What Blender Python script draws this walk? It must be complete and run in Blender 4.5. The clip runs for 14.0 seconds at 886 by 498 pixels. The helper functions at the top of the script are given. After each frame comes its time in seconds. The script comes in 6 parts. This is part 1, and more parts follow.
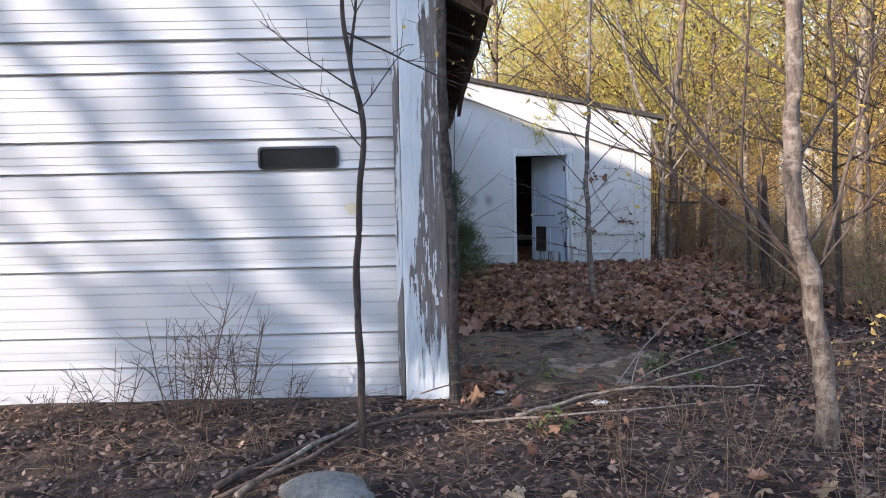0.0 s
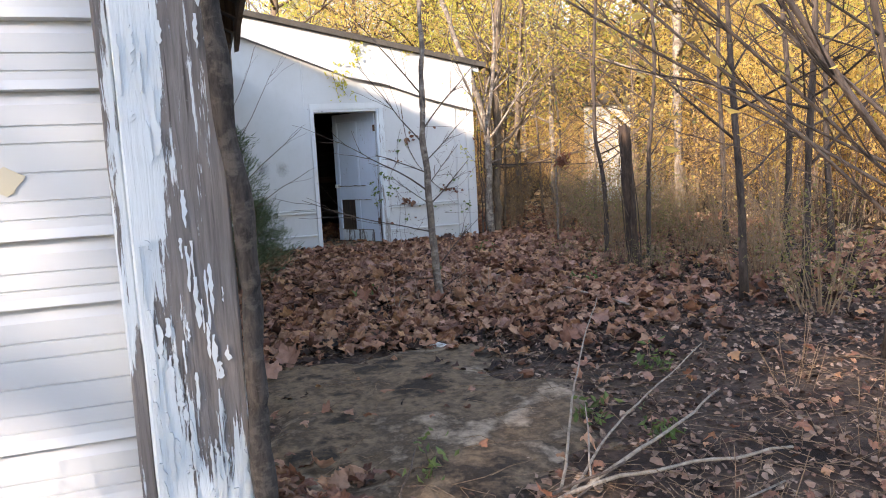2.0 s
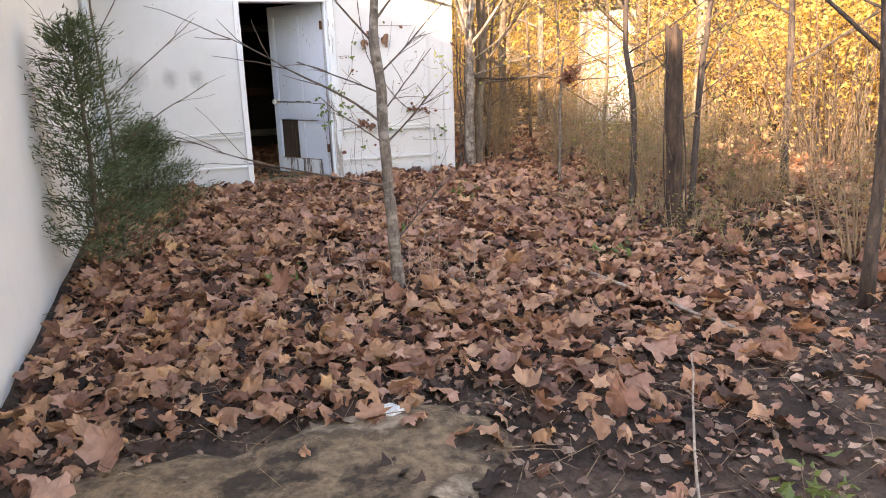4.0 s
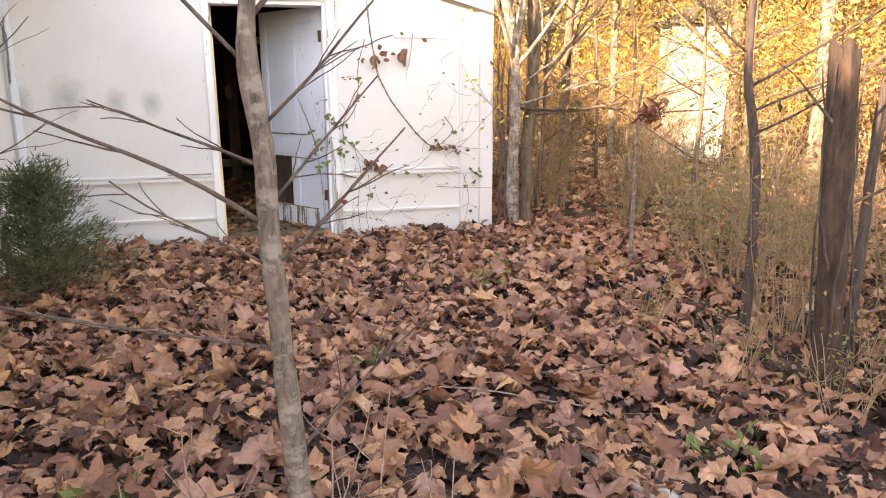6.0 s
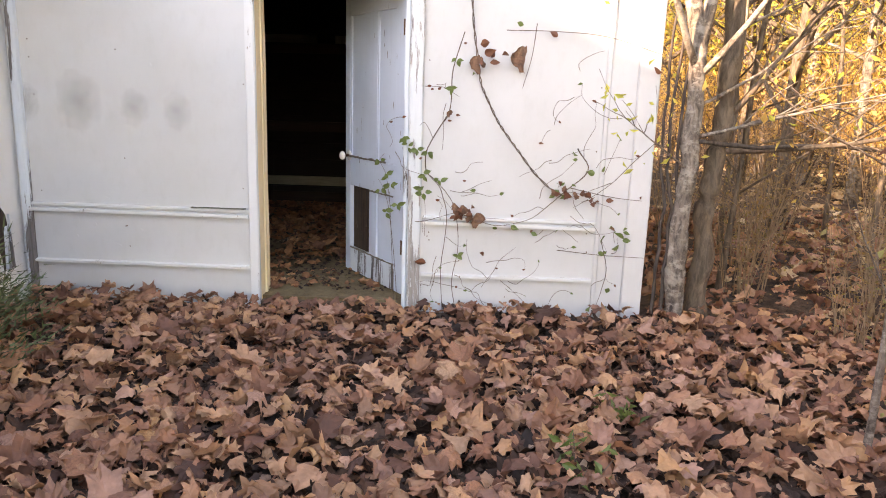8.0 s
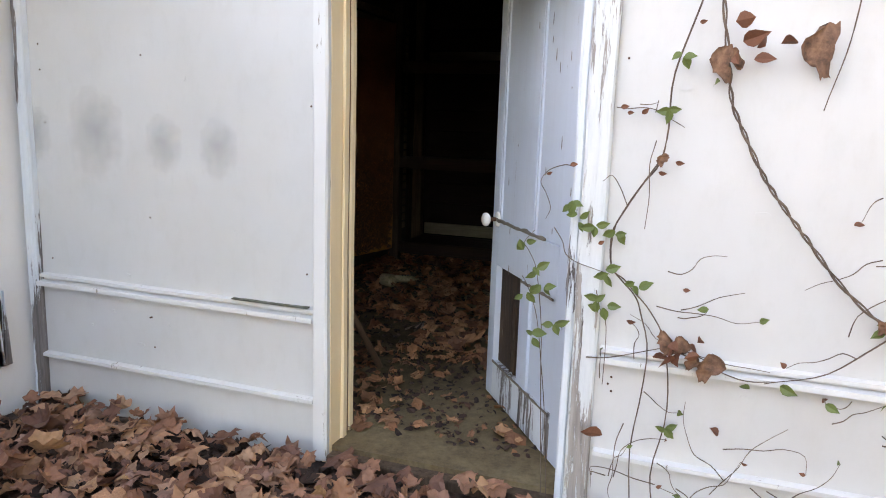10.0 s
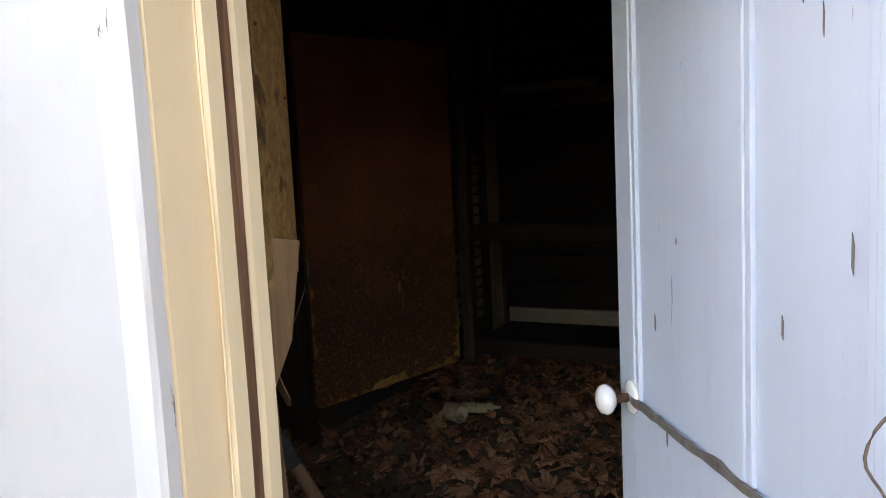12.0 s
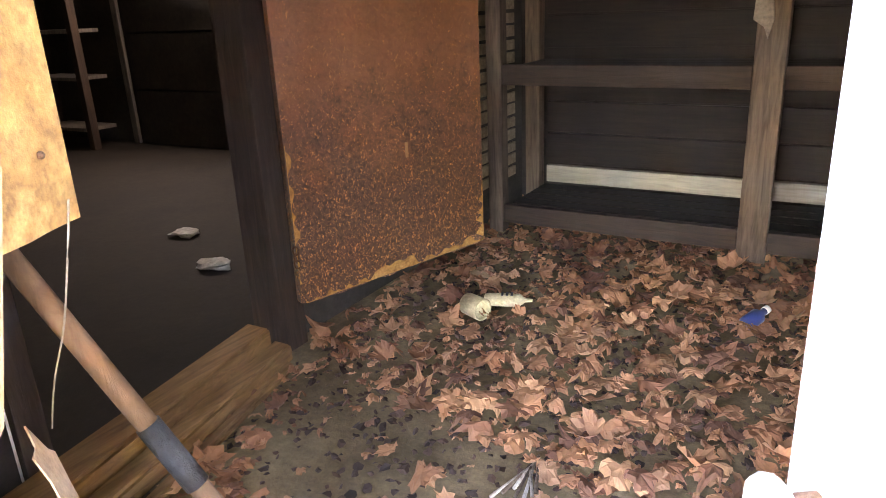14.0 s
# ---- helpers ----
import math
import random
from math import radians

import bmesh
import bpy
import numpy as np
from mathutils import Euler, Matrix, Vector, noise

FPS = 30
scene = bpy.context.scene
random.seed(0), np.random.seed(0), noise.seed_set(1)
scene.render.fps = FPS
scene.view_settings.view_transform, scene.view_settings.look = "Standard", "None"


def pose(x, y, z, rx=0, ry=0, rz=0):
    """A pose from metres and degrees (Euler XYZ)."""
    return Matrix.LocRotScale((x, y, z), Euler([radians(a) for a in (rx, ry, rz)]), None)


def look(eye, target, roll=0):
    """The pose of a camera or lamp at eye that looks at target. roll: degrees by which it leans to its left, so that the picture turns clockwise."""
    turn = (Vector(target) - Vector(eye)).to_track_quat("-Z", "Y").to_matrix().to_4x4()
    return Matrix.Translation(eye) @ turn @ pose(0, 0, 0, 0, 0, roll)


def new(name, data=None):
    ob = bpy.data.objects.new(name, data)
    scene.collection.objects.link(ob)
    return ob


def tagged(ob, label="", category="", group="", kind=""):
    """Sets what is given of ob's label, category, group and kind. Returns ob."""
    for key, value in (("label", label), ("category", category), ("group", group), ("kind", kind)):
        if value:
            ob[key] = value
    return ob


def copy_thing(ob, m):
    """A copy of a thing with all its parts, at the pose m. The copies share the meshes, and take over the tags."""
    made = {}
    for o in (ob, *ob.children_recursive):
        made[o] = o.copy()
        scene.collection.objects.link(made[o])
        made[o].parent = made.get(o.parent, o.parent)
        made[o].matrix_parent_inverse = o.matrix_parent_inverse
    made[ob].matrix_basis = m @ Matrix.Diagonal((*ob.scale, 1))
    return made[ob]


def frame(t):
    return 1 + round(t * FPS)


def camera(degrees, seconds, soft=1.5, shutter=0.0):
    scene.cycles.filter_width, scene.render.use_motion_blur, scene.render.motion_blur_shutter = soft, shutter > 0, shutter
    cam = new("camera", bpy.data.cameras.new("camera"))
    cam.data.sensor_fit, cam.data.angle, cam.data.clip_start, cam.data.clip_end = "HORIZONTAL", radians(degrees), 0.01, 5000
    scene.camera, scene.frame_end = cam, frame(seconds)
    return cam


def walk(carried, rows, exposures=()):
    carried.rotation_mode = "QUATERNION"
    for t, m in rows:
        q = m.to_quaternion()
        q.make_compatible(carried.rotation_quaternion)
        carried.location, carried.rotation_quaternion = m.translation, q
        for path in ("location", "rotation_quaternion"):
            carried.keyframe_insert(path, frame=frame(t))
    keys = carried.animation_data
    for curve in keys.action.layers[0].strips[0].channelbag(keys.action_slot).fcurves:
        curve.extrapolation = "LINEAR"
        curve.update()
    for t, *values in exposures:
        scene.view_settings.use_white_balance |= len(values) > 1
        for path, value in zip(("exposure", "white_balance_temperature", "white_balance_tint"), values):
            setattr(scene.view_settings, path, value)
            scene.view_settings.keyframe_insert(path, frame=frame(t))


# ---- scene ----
cam = camera(63.8, 14.0, soft=1.0)
METRES, EYE, TILT, LEAN, TURN = 13.0, 1.3, 0.0, 0.0, -0.8
ROWS = [
    (0.0, 0.0, 0.0, 0.0, -0.08, -3.97, 1.13),
    (0.5, -0.0008, 0.0428, -0.0009, -4.25, -5.57, 1.28),
    (1.0, 0.0004, 0.0901, -0.0033, -7.17, -6.59, 1.99),
    (1.5, -0.0018, 0.1329, -0.0036, -11.48, -6.28, 2.3),
    (2.0, 0.001, 0.1743, -0.0046, -17.18, -6.85, 3.06),
    (2.5, 0.0066, 0.2158, -0.0037, -19.75, -10.26, 2.46),
    (5.0, 0.09, 0.399, 0.0006, -17.85, -14.16, 1.09),
    (5.5, 0.1058, 0.4335, 0.0034, -16.29, -13.54, 0.69),
    (6.0, 0.1258, 0.4678, 0.0045, -13.68, -12.67, 0.45),
    (6.5, 0.1512, 0.5016, 0.0053, -9.74, -12.91, -1.35),
    (7.0, 0.1714, 0.5381, 0.0048, -12.39, -13.82, -5.47),
    (7.5, 0.1898, 0.5721, 0.0039, -7.46, -13.57, -3.42),
    (8.0, 0.1961, 0.609, 0.0063, 3.21, -11.86, -1.68),
    (10.5, 0.1889, 0.7889, 0.0065, 22.37, -9.09, -1.19),
    (11.0, 0.1743, 0.8214, 0.0078, 24.72, -7.86, 0.36),
    (11.5, 0.1632, 0.8535, 0.0093, 25.78, -6.77, 2.56),
    (12.0, 0.1522, 0.8775, 0.011, 28.0, -5.95, 2.82),
    (12.5, 0.1388, 0.8985, 0.0122, 26.0, -6.16, 1.97),
    (13.0, 0.1318, 0.9183, 0.0124, 24.85, -9.41, 1.97),
    (13.5, 0.1285, 0.9309, 0.0107, 27.59, -16.09, 2.37),
    (14.0, 0.126, 0.9349, 0.0098, 30.75, -19.11, 2.46),
]
walk(cam, [(t, pose(0, 0, EYE, TILT, LEAN, TURN) @ pose(METRES * x, METRES * y, METRES * z, 90 + pitch, roll, yaw)) for t, x, y, z, yaw, pitch, roll in ROWS],
     exposures=[(0.0, 1.75, 6500, 19), (1.0, 1.95, 6600, 20), (2.0, 2.3, 7300, 20), (2.7, 2.6, 7900, 22), (3.8, 3.15, 8900, 25), (5.0, 3.5, 10200, 30), (6.0, 3.45, 10200, 30), (7.0, 3.35, 10000, 30), (8.0, 3.3, 9600, 28),
                (9.3, 3.35, 9100, 25), (10.5, 3.33, 8900, 24), (11.2, 3.42, 8800, 24), (12.0, 3.75, 8800, 24), (12.5, 4.2, 9000, 26), (13.0, 5.25, 8800, 33), (13.5, 6.9, 10500, 41), (14.0, 7.7, 8200, 31)])

# ---- world, sun ----
SUN_AZ, SUN_EL = 55.0, 19.8      # degrees from +y towards +x in which the light travels; height
world = bpy.data.worlds.new("sky_world")
world.use_nodes = True
scene.world = world
sky = world.node_tree.nodes.new("ShaderNodeTexSky")
sky.sky_type = "NISHITA"
sky.sun_disc = False
sky.dust_density = 0.3
sky.sun_elevation = radians(SUN_EL)
sky.sun_rotation = radians(180 + SUN_AZ)
bg = world.node_tree.nodes["Background"]
bg.inputs[1].default_value = 0.15
world.node_tree.links.new(sky.outputs[0], bg.inputs[0])
sun = new("sun", bpy.data.lights.new("sun", "SUN"))
sun.data.energy = 2.3
sun.data.angle = radians(1.0)
sun.data.color = (1.0, 0.91, 0.77)
sx, sy, sz = math.sin(radians(SUN_AZ)), math.cos(radians(SUN_AZ)), math.tan(radians(SUN_EL))
sun.matrix_world = look((-30 * sx, -30 * sy, 30 * sz), (0, 0, 0))


# ---- materials ----
def material(name, rough=0.8, metal=0.0):
    m = bpy.data.materials.new(name)
    m.use_nodes = True
    nt = m.node_tree
    b = nt.nodes["Principled BSDF"]
    b.inputs["Roughness"].default_value = rough
    b.inputs["Metallic"].default_value = metal
    return m, nt, b


def node(nt, kind, **kw):
    n = nt.nodes.new(kind)
    for k, v in kw.items():
        n.inputs[k.replace("_", " ")].default_value = v
    return n


def coords(nt, scale=(1, 1, 1), space="Object"):
    tc = nt.nodes.new("ShaderNodeTexCoord")
    mp = nt.nodes.new("ShaderNodeMapping")
    mp.inputs["Scale"].default_value = scale
    nt.links.new(tc.outputs[space], mp.inputs[0])
    return mp.outputs[0]


def noise_tex(nt, vec, scale, detail=4.0, rough=0.6, distort=0.0):
    n = node(nt, "ShaderNodeTexNoise", Scale=scale, Detail=detail, Roughness=rough, Distortion=distort)
    nt.links.new(vec, n.inputs["Vector"])
    return n.outputs["Fac"]


def ramp(nt, fac, stops, hard=False):
    r = nt.nodes.new("ShaderNodeValToRGB")
    e = r.color_ramp.elements
    if hard:
        r.color_ramp.interpolation = "CONSTANT"
    while len(e) < len(stops):
        e.new(0.5)
    for el, (p, c) in zip(e, stops):
        el.position = p
        el.color = (*c, 1) if len(c) == 3 else c
    nt.links.new(fac, r.inputs[0])
    return r.outputs[0]


def mix(nt, fac, a, b, mode="MIX"):
    n = nt.nodes.new("ShaderNodeMix")
    n.data_type, n.blend_type = "RGBA", mode
    for sock, v in ((n.inputs[0], fac), (n.inputs[6], a), (n.inputs[7], b)):
        if isinstance(v, (int, float)):
            sock.default_value = v
        elif isinstance(v, tuple):
            sock.default_value = (*v, 1)
        else:
            nt.links.new(v, sock)
    return n.outputs[2]


def bump(nt, b, height, strength=0.4, dist=0.01):
    n = node(nt, "ShaderNodeBump", Strength=strength, Distance=dist)
    nt.links.new(height, n.inputs["Height"])
    nt.links.new(n.outputs[0], b.inputs["Normal"])


def painted(name, base, dirt=(0.34, 0.33, 0.28), amount=0.35, rough=0.55, grain=(1, 1, 1), chips=0.0, wood=(0.2, 0.16, 0.12)):
    """Old white paint: faint stains at two scales, optional chips down to wood."""
    m, nt, b = material(name, rough)
    v = coords(nt)
    big = ramp(nt, noise_tex(nt, v, 1.1, 5), [(0.42, (0, 0, 0)), (0.8, (1, 1, 1))])
    vg = coords(nt, grain)
    fine = noise_tex(nt, vg, 14, 6, 0.7)
    fine_mask = ramp(nt, fine, [(0.5, (0, 0, 0)), (0.8, (1, 1, 1))])
    f1 = mix(nt, amount, (0, 0, 0), big)
    col = mix(nt, f1, base, dirt)
    f2 = mix(nt, 0.22, (0, 0, 0), fine_mask)
    col = mix(nt, f2, col, dirt)
    h = fine
    if chips:
        c = ramp(nt, noise_tex(nt, coords(nt, (grain[0] * 1.5, grain[1] * 1.5, grain[2] * 1.5)), 9, 8, 0.75, 0.4), [(1 - chips, (0, 0, 0)), (1 - chips + 0.015, (1, 1, 1))])
        col = mix(nt, c, col, wood)
    nt.links.new(col, b.inputs["Base Color"])
    bump(nt, b, h, 0.18, 0.004)
    return m


def wood(name, a, c, rough=0.85, grain=(18, 18, 1.4), streak=0.5, relief=0.5):
    m, nt, b = material(name, rough)
    v = coords(nt, grain)
    g = noise_tex(nt, v, 2.2, 8, 0.65, 0.8)
    col = ramp(nt, g, [(0.3, a), (0.7, c)])
    st = ramp(nt, noise_tex(nt, coords(nt), 2.3, 4), [(0.4, (0.45, 0.43, 0.4)), (0.65, (1, 1, 1))])
    col = mix(nt, streak, col, st, "MULTIPLY")
    oi = nt.nodes.new("ShaderNodeObjectInfo")
    tone = ramp(nt, oi.outputs["Random"], [(0.0, (0.8, 0.8, 0.82)), (1.0, (1.12, 1.08, 1.0))])
    col = mix(nt, 1.0, col, tone, "MULTIPLY")
    nt.links.new(col, b.inputs["Base Color"])
    bump(nt, b, g, relief, 0.006)
    return m


def peeling(name, grain, cover=0.5, paint=(0.62, 0.665, 0.7), bare=((0.1, 0.087, 0.084), (0.235, 0.21, 0.2)), banded=False):
    """Weathered grey wood under lifting white paint."""
    m, nt, b = material(name, 0.85)
    g = noise_tex(nt, coords(nt, (grain[0] * 26, grain[1] * 26, grain[2] * 1.6)), 2.0, 8, 0.65, 0.6)
    bare_col = ramp(nt, g, [(0.3, bare[0]), (0.7, bare[1])])
    crack = ramp(nt, noise_tex(nt, coords(nt, (grain[0] * 40, grain[1] * 40, grain[2] * 1.0)), 1.6, 3), [(0.33, (0.25, 0.22, 0.2)), (0.4, (1, 1, 1))])
    bare_col = mix(nt, 0.8, bare_col, crack, "MULTIPLY")
    big = noise_tex(nt, coords(nt, (grain[0] * 6, grain[1] * 6, grain[2] * 0.8)), 1.25, 2, 0.5, 0.3)
    edge = noise_tex(nt, coords(nt, (grain[0] * 22, grain[1] * 22, grain[2] * 1.7)), 2.4, 7, 0.72)
    s = node(nt, "ShaderNodeMath")
    s.operation = "MULTIPLY_ADD"
    s.inputs[1].default_value = 0.6
    nt.links.new(edge, s.inputs[0])
    nt.links.new(big, s.inputs[2])
    t = 0.80 - (cover - 0.5) * 0.6
    level = s.outputs[0]
    if banded:      # paint has held longest along the outer edge, near the top and at the foot
        sep = nt.nodes.new("ShaderNodeSeparateXYZ")
        nt.links.new(coords(nt), sep.inputs[0])
        for axis, lo, hi, a, c2 in ((0, -0.17, -0.08, 0.16, -0.02), (2, 1.35, 1.75, 0.0, 0.1), (2, 0.25, 0.75, 0.1, 0.0)):
            mr = node(nt, "ShaderNodeMapRange")
            for key, val in zip(("From Min", "From Max", "To Min", "To Max"), (lo, hi, a, c2)):
                mr.inputs[key].default_value = val
            nt.links.new(sep.outputs[axis], mr.inputs[0])
            ad = nt.nodes.new("ShaderNodeMath")
            nt.links.new(level, ad.inputs[0])
            nt.links.new(mr.outputs[0], ad.inputs[1])
            level = ad.outputs[0]
    mask = ramp(nt, level, [(t, (0, 0, 0)), (t + 0.012, (1, 1, 1))])
    pc = mix(nt, ramp(nt, edge, [(0.45, (0, 0, 0)), (0.75, (0.5, 0.5, 0.5))]), paint, (0.5, 0.53, 0.53))
    nt.links.new(mix(nt, mask, bare_col, pc), b.inputs["Base Color"])
    hh = node(nt, "ShaderNodeMath")
    hh.operation = "MULTIPLY_ADD"
    hh.inputs[1].default_value = 1.2
    nt.links.new(mask, hh.inputs[0])
    nt.links.new(g, hh.inputs[2])
    bump(nt, b, hh.outputs[0], 0.7, 0.006)
    return m


def bark(name, a, c, lichen=None):
    m, nt, b = material(name, 0.95)
    g = noise_tex(nt, coords(nt, (1, 1, 0.28)), 30, 6, 0.7, 0.5)
    col = ramp(nt, g, [(0.36, a), (0.64, c)])
    if lichen:
        k = ramp(nt, noise_tex(nt, coords(nt, (1, 1, 1.6)), 11, 5, 0.7), [(0.5, (0, 0, 0)), (0.6, (0.6, 0.6, 0.6))])
        col = mix(nt, k, col, lichen)
    nt.links.new(col, b.inputs["Base Color"])
    bump(nt, b, g, 0.8, 0.012)
    return m


def leafy(name, tones, rough=0.7, through_light=0.35, island=True, vein=0.0):
    """Leaves: one tone a leaf, with light coming through."""
    m, nt, b = material(name, rough)
    if island:
        rnd = nt.nodes.new("ShaderNodeNewGeometry").outputs["Random Per Island"]
    else:
        rnd = nt.nodes.new("ShaderNodeObjectInfo").outputs["Random"]
    n = len(tones)
    col = ramp(nt, rnd, [(i / max(1, n - 1), c) for i, c in enumerate(tones)])
    mott = ramp(nt, noise_tex(nt, coords(nt), 22, 4), [(0.35, (0.62, 0.6, 0.56)), (0.7, (1.1, 1.08, 1.02))])
    col = mix(nt, 0.8, col, mott, "MULTIPLY")
    nt.links.new(col, b.inputs["Base Color"])
    if through_light:
        tr = nt.nodes.new("ShaderNodeBsdfTranslucent")
        nt.links.new(col, tr.inputs[0])
        ms = nt.nodes.new("ShaderNodeMixShader")
        ms.inputs[0].default_value = through_light
        nt.links.new(b.outputs[0], ms.inputs[1])
        nt.links.new(tr.outputs[0], ms.inputs[2])
        nt.links.new(ms.outputs[0], nt.nodes["Material Output"].inputs[0])
    return m


def mottled(name, cols, scale=3.0, fine=40.0, rough=0.9, relief=0.5, dist=0.02, mid=0.5, spread=0.4):
    m, nt, b = material(name, rough)
    v = coords(nt)
    col = ramp(nt, noise_tex(nt, v, scale, 6, 0.65), [(0.5 - spread / 2 + spread * i / max(1, len(cols) - 1), c) for i, c in enumerate(cols)])
    f = noise_tex(nt, v, fine, 5, 0.75)
    col = mix(nt, mid, col, ramp(nt, f, [(0.35, (0.35, 0.33, 0.31)), (0.65, (1.15, 1.12, 1.08))]), "MULTIPLY")
    nt.links.new(col, b.inputs["Base Color"])
    bump(nt, b, f, relief, dist)
    return m


M = {}
M["siding"] = painted("white_metal_siding", (0.48, 0.5, 0.53), (0.45, 0.46, 0.42), 0.25, 0.42, (0.15, 1, 1))
M["panel"] = painted("white_painted_panel", (0.58, 0.575, 0.565), (0.4, 0.385, 0.34), 0.4, 0.6, (1, 1, 0.5))
# whiter than the panels, so the side wall bounces light onto the shed front
M["side_panel"] = painted("white_boarding_paint", (0.74, 0.73, 0.71), (0.5, 0.49, 0.44), 0.3, 0.6, (1, 1, 0.5))
M["trim"] = painted("white_trim_paint", (0.66, 0.66, 0.65), (0.42, 0.4, 0.35), 0.3, 0.6, (1.5, 1.5, 0.25), 0.37)
M["cream"] = painted("cream_jamb_paint", (0.86, 0.68, 0.43), (0.62, 0.45, 0.25), 0.4, 0.6, (2, 2, 0.2))
M["yellowed"] = painted("yellowed_metal_paint", (0.47, 0.43, 0.33), (0.36, 0.3, 0.2), 0.4, 0.5)
M["door"] = painted("pale_door_paint", (0.54, 0.61, 0.7), (0.36, 0.37, 0.4), 0.5, 0.5, (2.2, 2.2, 0.12), 0.35, (0.16, 0.13, 0.11))
M["post"] = peeling("peeling_paint_post", (1, 1, 1), 0.49, banded=True)
M["peel_lite"] = peeling("peeling_paint_board", (1, 1, 1), 0.585)
M["casing"] = peeling("peeling_paint_casing", (1, 1, 1), 0.5, (0.64, 0.66, 0.66), ((0.24, 0.21, 0.19), (0.42, 0.38, 0.35)))
M["grey_wood"] = wood("weathered_grey_wood", (0.12, 0.1, 0.085), (0.27, 0.235, 0.2))
M["dark_wood"] = wood("dark_stained_wood", (0.026, 0.016, 0.011), (0.075, 0.044, 0.027))
M["handle_wood"] = wood("worn_handle_wood", (0.13, 0.07, 0.035), (0.26, 0.15, 0.08))
M["rag"] = mottled("grey_rag", [(0.12, 0.1, 0.08), (0.24, 0.2, 0.16)], 12, 50)
M["jamb_wood"] = wood("near_black_jamb_timber", (0.01, 0.00428, 0.0021), (0.05, 0.028, 0.017))
M["raw_wood"] = wood("raw_pine_wood", (0.24, 0.14, 0.07), (0.4, 0.26, 0.14), 0.8, (14, 14, 1.2))
M["red_wood"] = wood("split_red_wood", (0.11, 0.045, 0.022), (0.33, 0.17, 0.09), 0.85, (30, 30, 1.5))
M["old_wood"] = wood("old_brown_timber", (0.045, 0.0222, 0.0109), (0.16, 0.108, 0.07))
# rail and back-board tones near black: shade inside the rack is put in
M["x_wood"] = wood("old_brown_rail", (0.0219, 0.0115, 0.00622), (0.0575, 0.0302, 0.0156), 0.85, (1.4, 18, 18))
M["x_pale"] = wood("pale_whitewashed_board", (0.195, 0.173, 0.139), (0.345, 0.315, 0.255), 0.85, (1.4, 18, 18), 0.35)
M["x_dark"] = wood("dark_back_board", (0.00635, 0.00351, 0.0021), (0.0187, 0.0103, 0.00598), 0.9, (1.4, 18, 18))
M["y_wood"] = wood("rough_sill_timber", (0.168, 0.0805, 0.0286), (0.432, 0.227, 0.0858), 0.85, (18, 1.4, 18))
M["ply"] = mottled("stained_plywood", [(0.0952, 0.0415, 0.0116), (0.419, 0.232, 0.0711), (0.258, 0.128, 0.0355), (0.533, 0.315, 0.11)], 6, 38, 0.8, 0.4, 0.004, 0.6, 0.22)
M["shingle"] = mottled("dark_shingle", [(0.05, 0.045, 0.04), (0.11, 0.095, 0.08)], 3, 60)
M["concrete"] = mottled("old_concrete", [(0.0418, 0.0262, 0.0156), (0.251, 0.17, 0.103), (0.105, 0.0689, 0.0405), (0.432, 0.328, 0.237)], 1.7, 20, 0.9, 0.6, 0.014, 0.8, 0.2)
# near-black tones: the gloom of the garage is put into the floor colour
M["garage_floor"] = mottled("dim_concrete_floor", [(0.00614, 0.00397, 0.00209), (0.0184, 0.012, 0.00626), (0.0104, 0.00663, 0.00356)], 1.3, 22, 0.9, 0.3, 0.008)
M["shed_floor"] = mottled("dirty_shed_floor", [(0.104, 0.0708, 0.033), (0.189, 0.13, 0.064), (0.247, 0.182, 0.095)], 2.6, 30, 0.95, 0.5, 0.012)
# low tones: the dimness of the unlit rooms is put into the boards
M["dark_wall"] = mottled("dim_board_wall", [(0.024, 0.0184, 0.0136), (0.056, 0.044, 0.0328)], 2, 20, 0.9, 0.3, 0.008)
M["soil"] = mottled("leaf_mould_soil", [(0.0263, 0.015, 0.0112), (0.0675, 0.0398, 0.0292), (0.15, 0.099, 0.072), (0.045, 0.0323, 0.0218)], 1.9, 38, 1.0, 0.9, 0.03, 0.75, 0.26)
M["rock"] = mottled("grey_rock", [(0.17, 0.16, 0.14), (0.32, 0.31, 0.28)], 5, 40)
M["brick"] = mottled("old_lath_block", [(0.2, 0.15, 0.1), (0.36, 0.28, 0.19)], 6, 50)
M["black"] = material("black_window_surround", 0.35)[0]
M["black"].node_tree.nodes["Principled BSDF"].inputs["Base Color"].default_value = (0.012, 0.013, 0.015, 1)
M["darkglass"] = material("dark_glass", 0.3)[0]
M["darkglass"].node_tree.nodes["Principled BSDF"].inputs["Specular IOR Level"].default_value = 0.15
M["darkglass"].node_tree.nodes["Principled BSDF"].inputs["Base Color"].default_value = (0.01, 0.012, 0.014, 1)
M["porcelain"] = material("white_porcelain", 0.15)[0]
M["porcelain"].node_tree.nodes["Principled BSDF"].inputs["Base Color"].default_value = (0.75, 0.73, 0.68, 1)
M["rust"] = mottled("rusty_iron", [(0.07, 0.035, 0.02), (0.2, 0.09, 0.04)], 12, 60, 0.8)
M["rust"].node_tree.nodes["Principled BSDF"].inputs["Metallic"].default_value = 0.3
M["tape"] = mottled("black_tape", [(0.015, 0.016, 0.018), (0.05, 0.052, 0.055)], 30, 90, 0.5)
M["white_junk"] = mottled("soiled_white_plastic", [(0.44, 0.35, 0.18), (0.66, 0.56, 0.36)], 14, 60, 0.5, 0.2)
M["paper"] = mottled("white_paper", [(0.6, 0.6, 0.58), (0.8, 0.8, 0.78)], 10, 40, 0.8, 0.2)
M["blue"] = material("blue_plastic", 0.3)[0]
